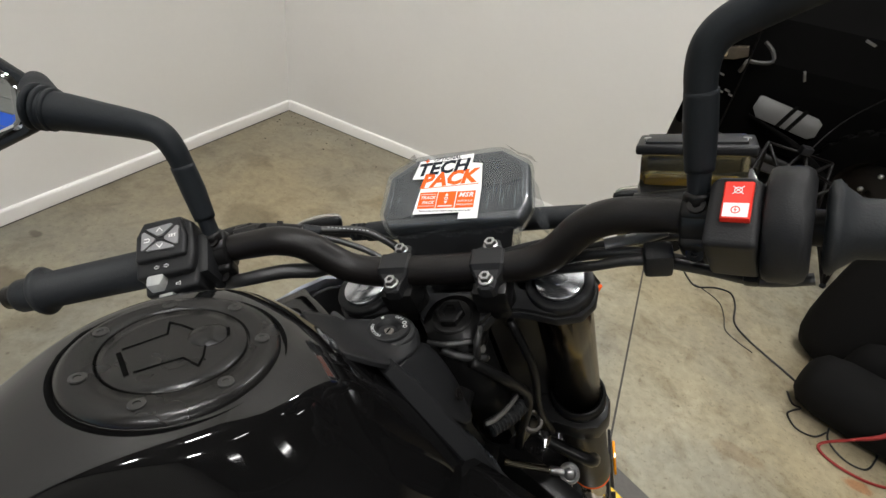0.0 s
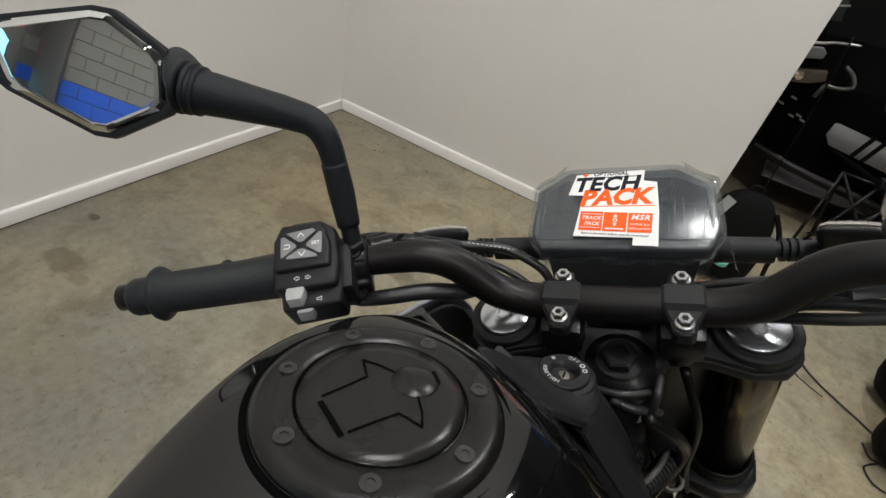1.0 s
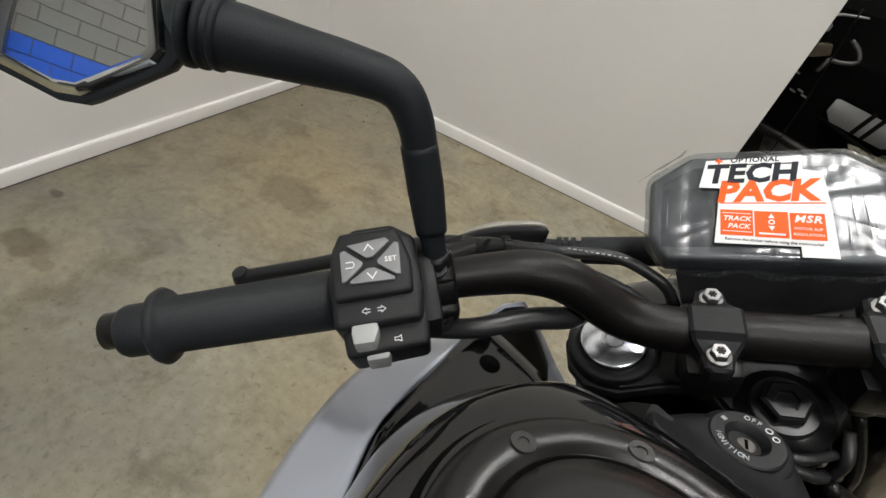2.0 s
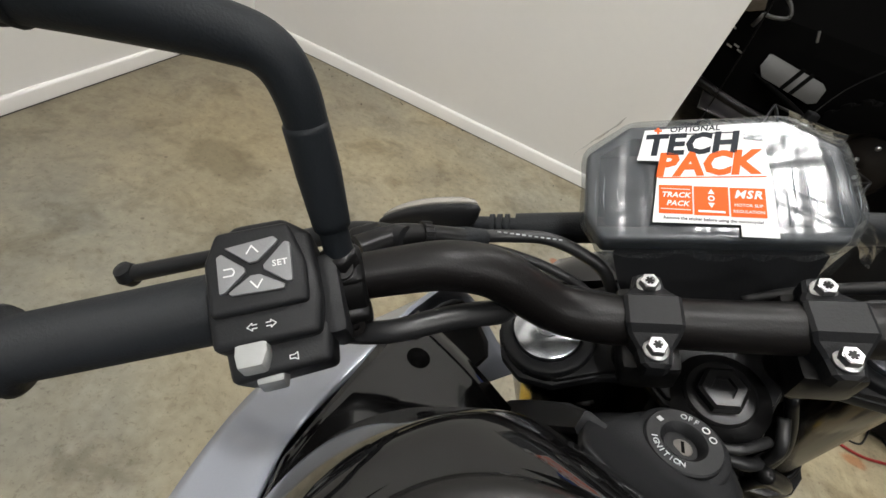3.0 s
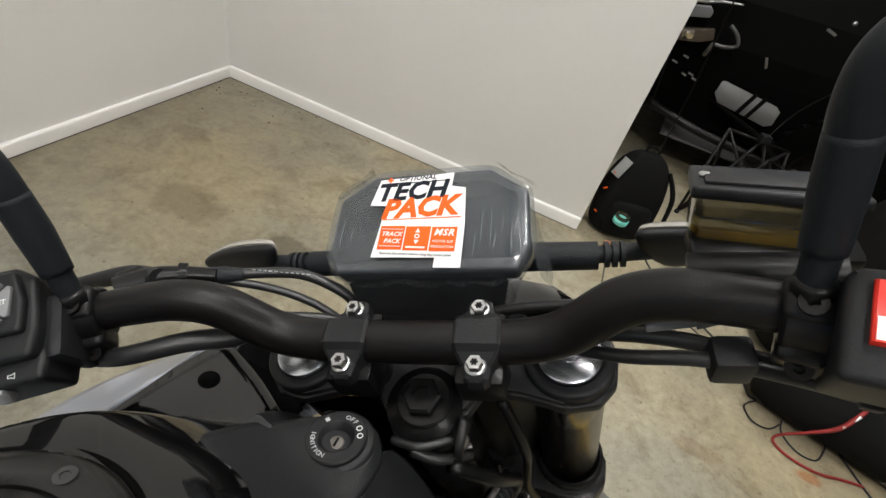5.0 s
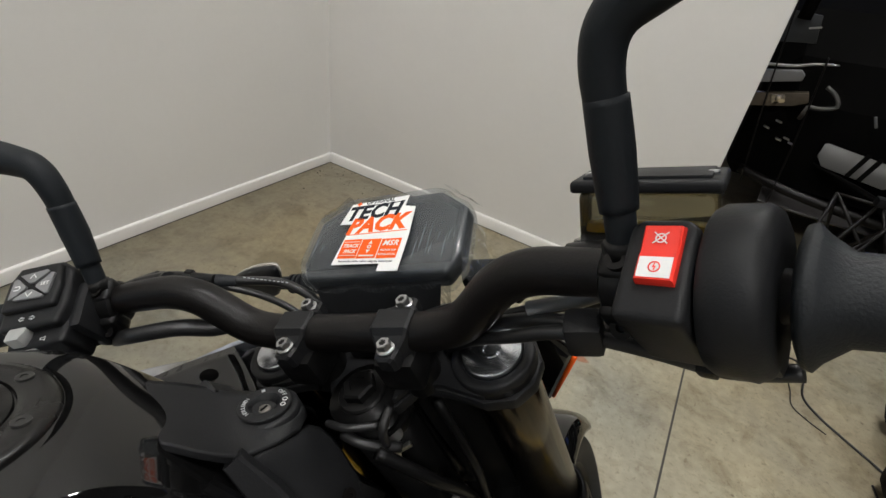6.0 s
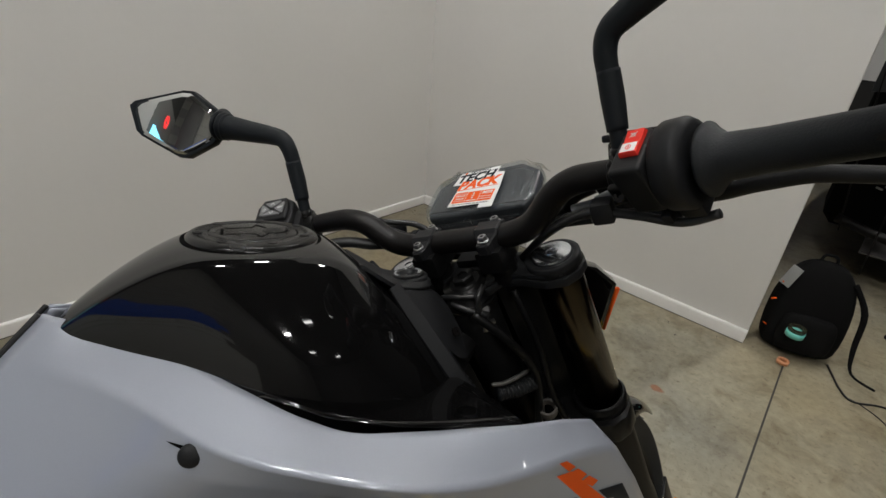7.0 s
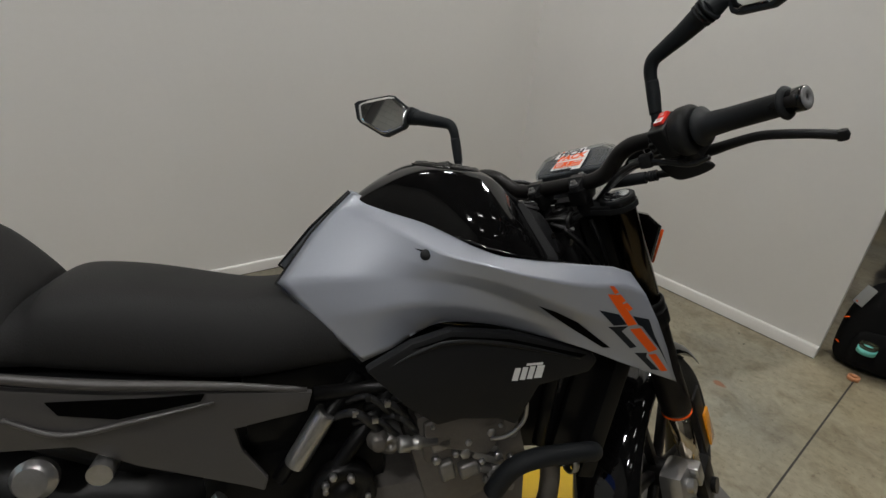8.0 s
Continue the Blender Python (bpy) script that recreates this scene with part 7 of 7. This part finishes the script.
    for x, z in [(-0.913, 0.548), (-0.945, 0.536), (-0.885, 0.530), (-1.02, 0.58), (-0.98, 0.62)]:
        part("body_clip", rbox(0.030, 0.02, 0.007, 0.002, pose(x, -0.03, z, 0, 12)), ALLOY, car)
    part("bumper_bar", tube([(-1.05, -0.02, 0.34), (-0.7, -0.10, 0.30), (0.0, -0.12, 0.27), (0.5, -0.10, 0.27)], 0.024, 14), SATIN, car)
    part("skid_plate", rbox(1.2, 0.30, 0.012, 0.004, pose(-0.3, 0.10, 0.245, 18)), TAILGREY, car)
    for x, z in [(-0.2, 0.90), (-0.05, 0.62), (0.15, 0.75), (0.3, 0.55), (-0.35, 0.98)]:
        part("body_bolt", lathe([(0.010, 0), (0.012, 0.004), (0.001, 0.008)], 14, basis((1, 0, 0), (0, -0.95, 0.3), (x, 0.02 + (z - 0.5) * 0.12, z))), ALLOY, car)
    part("antenna", tube([(-0.05, -0.12, 1.02), (-0.32, -0.05, 0.62), (-0.42, -0.12, 0.40)], 0.0035, 8), SATIN, car)
    knobby_wheel(car, (-0.07, -0.17, 0.312), 50)
    knobby_wheel(car, (0.50, -0.30, 0.312), 68)
    # dull side skirt that curves under the nose, and bright fixings
    part("side_skirt", tube([(-0.76, -0.05, 0.47), (-0.50, -0.09, 0.40), (-0.38, -0.12, 0.34), (-0.26, -0.16, 0.27), (-0.14, -0.20, 0.22)], [0.006, 0.018, 0.028, 0.028, 0.020], 12), DULLBLACK, car, "dull black curved skirt")
    part("hanging_lead", tube([(-0.92, -0.10, 0.95), (-0.88, -0.10, 0.55), (-0.86, -0.14, 0.12)], 0.004, 8), SATIN, car)
    for x, y, z, a in [(0.02, -0.02, 0.98, 35), (0.30, -0.04, 0.90, -20), (-0.45, -0.05, 0.93, 15), (-0.62, -0.05, 0.72, 60), (0.10, -0.06, 0.70, 80)]:
        part("bright_bracket", rbox(0.055, 0.010, 0.012, 0.003, pose(x, y, z, 0, a, 15)), ALLOY, car)
    # small bright studs added as the highlights on the tyre's tread edges
    for x, y, z in [(-0.14, -0.30, 0.44), (-0.18, -0.31, 0.36), (-0.22, -0.31, 0.30), (-0.12, -0.30, 0.28)]:
        part("tread_glint", lathe([(0.012, 0), (0.012, 0.010), (0.006, 0.016), (0.001, 0.016)], 8, basis((0, 0, 1), (-0.5, -0.8, 0.1), (x, y, z))), ALLOY, car)
    return car


stand_tray()
backpack()
tape_ring()
folding_stand(0.86, 3.02, 12, 0.46)
folding_stand(1.02, 2.86, -35, 0.40)
pouch()
rolled_bag()
padded_bag()
off_road_vehicle()
floor_cable([(0.50, 2.40), (0.525, 2.335), (0.555, 2.262), (0.60, 2.212), (0.68, 2.262), (0.745, 2.268), (0.765, 2.19), (0.762, 2.07), (0.81, 2.00), (0.88, 1.945), (0.955, 1.892), (1.03, 1.83)])
floor_cable([(0.585, 2.225), (0.63, 2.215), (0.70, 2.165), (0.722, 2.08), (0.728, 2.00), (0.77, 1.96), (0.83, 1.93)], 0.002)
floor_cable([(0.945, 1.80), (0.958, 1.75), (0.985, 1.745), (0.955, 1.715), (0.938, 1.685), (0.962, 1.640), (1.015, 1.640), (1.06, 1.685)], 0.003)
floor_cable([(1.25, 1.68), (1.32, 1.56), (1.40, 1.47), (1.46, 1.40), (1.50, 1.25), (1.62, 1.0)])
floor_cable([(1.07, 1.71), (1.06, 1.65), (1.10, 1.60), (1.16, 1.60), (1.20, 1.66), (1.22, 1.72)], 0.003)
screen_sign = part("lit_screen", rbox(0.05, 0.50, 0.75, 0.01), CYAN)
screen_sign.location = (WEST + 0.035, -3.10, 1.86)
tagged(screen_sign, "bright blue lit wall screen", "screen")
ring_sign = part("ring_sign", ring(0.07, 0.11, 0.03, 32), REDGLOW)
ring_sign.matrix_world = Matrix.Translation((WEST + 0.010, -3.45, 2.58)) @ pose(0, 0, 0, 0, 90, 0)
tagged(ring_sign, "small red lit ring on the grey wall", "sign")

# dry dirt swept into the corner and along the skirting
random.seed(11)
bits = []
for k in range(52):
    if k < 30:
        x, y = -1.735 + abs(random.gauss(0.02, 0.16)), 2.285 - abs(random.gauss(0.02, 0.14))
    else:
        x, y = random.uniform(-1.7, 0.15), 2.285 - abs(random.gauss(0.0, 0.10))
    w = random.uniform(0.0012, 0.0042)
    bits.append(rbox(w * random.uniform(1, 3), w, 0.002, 0, pose(x, y, 0.0018, random.uniform(-20, 20), 0, random.uniform(0, 180))))
tagged(part("floor_dirt", joined(*bits), JOINT), "dry dark dirt crumbs in the corner of the floor", "dirt", kind="stuff")
for name, size, at in [("floor_gap", (END - WEST - 0.016, 0.004, 0.0016), ((WEST + 0.015 + END) / 2, NORTH - 0.0165, 0.001)), ("floor_gap", (0.004, 6.3, 0.0016), (WEST + 0.0165, -0.87, 0.001))]:
    gap = part(name, rbox(*size, 0), JOINT)
    gap.location = at
    tagged(gap, "dark gap along the foot of the skirting", "joint", kind="structure")

# ---- blocks of the rear wall, last ----
BW, BH = 0.39, 0.19
grey_block, blue_block, white_block = block_mesh(BW, BH, BLOCK), block_mesh(BW, BH, BLUE), block_mesh(BW, BH, WALL)
for row in range(22):
    for col in range(6):
        x = -1.55 + col * (BW + 0.01) + (0.2 if row % 2 else 0)
        ob = new("block", white_block if row < 8 else blue_block if row < 11 else grey_block)
        ob.parent = south
        ob.matrix_parent_inverse = south.matrix_world.inverted()
        ob.location = (x, SOUTH_Y + 0.005, 0.14 + row * (BH + 0.01))
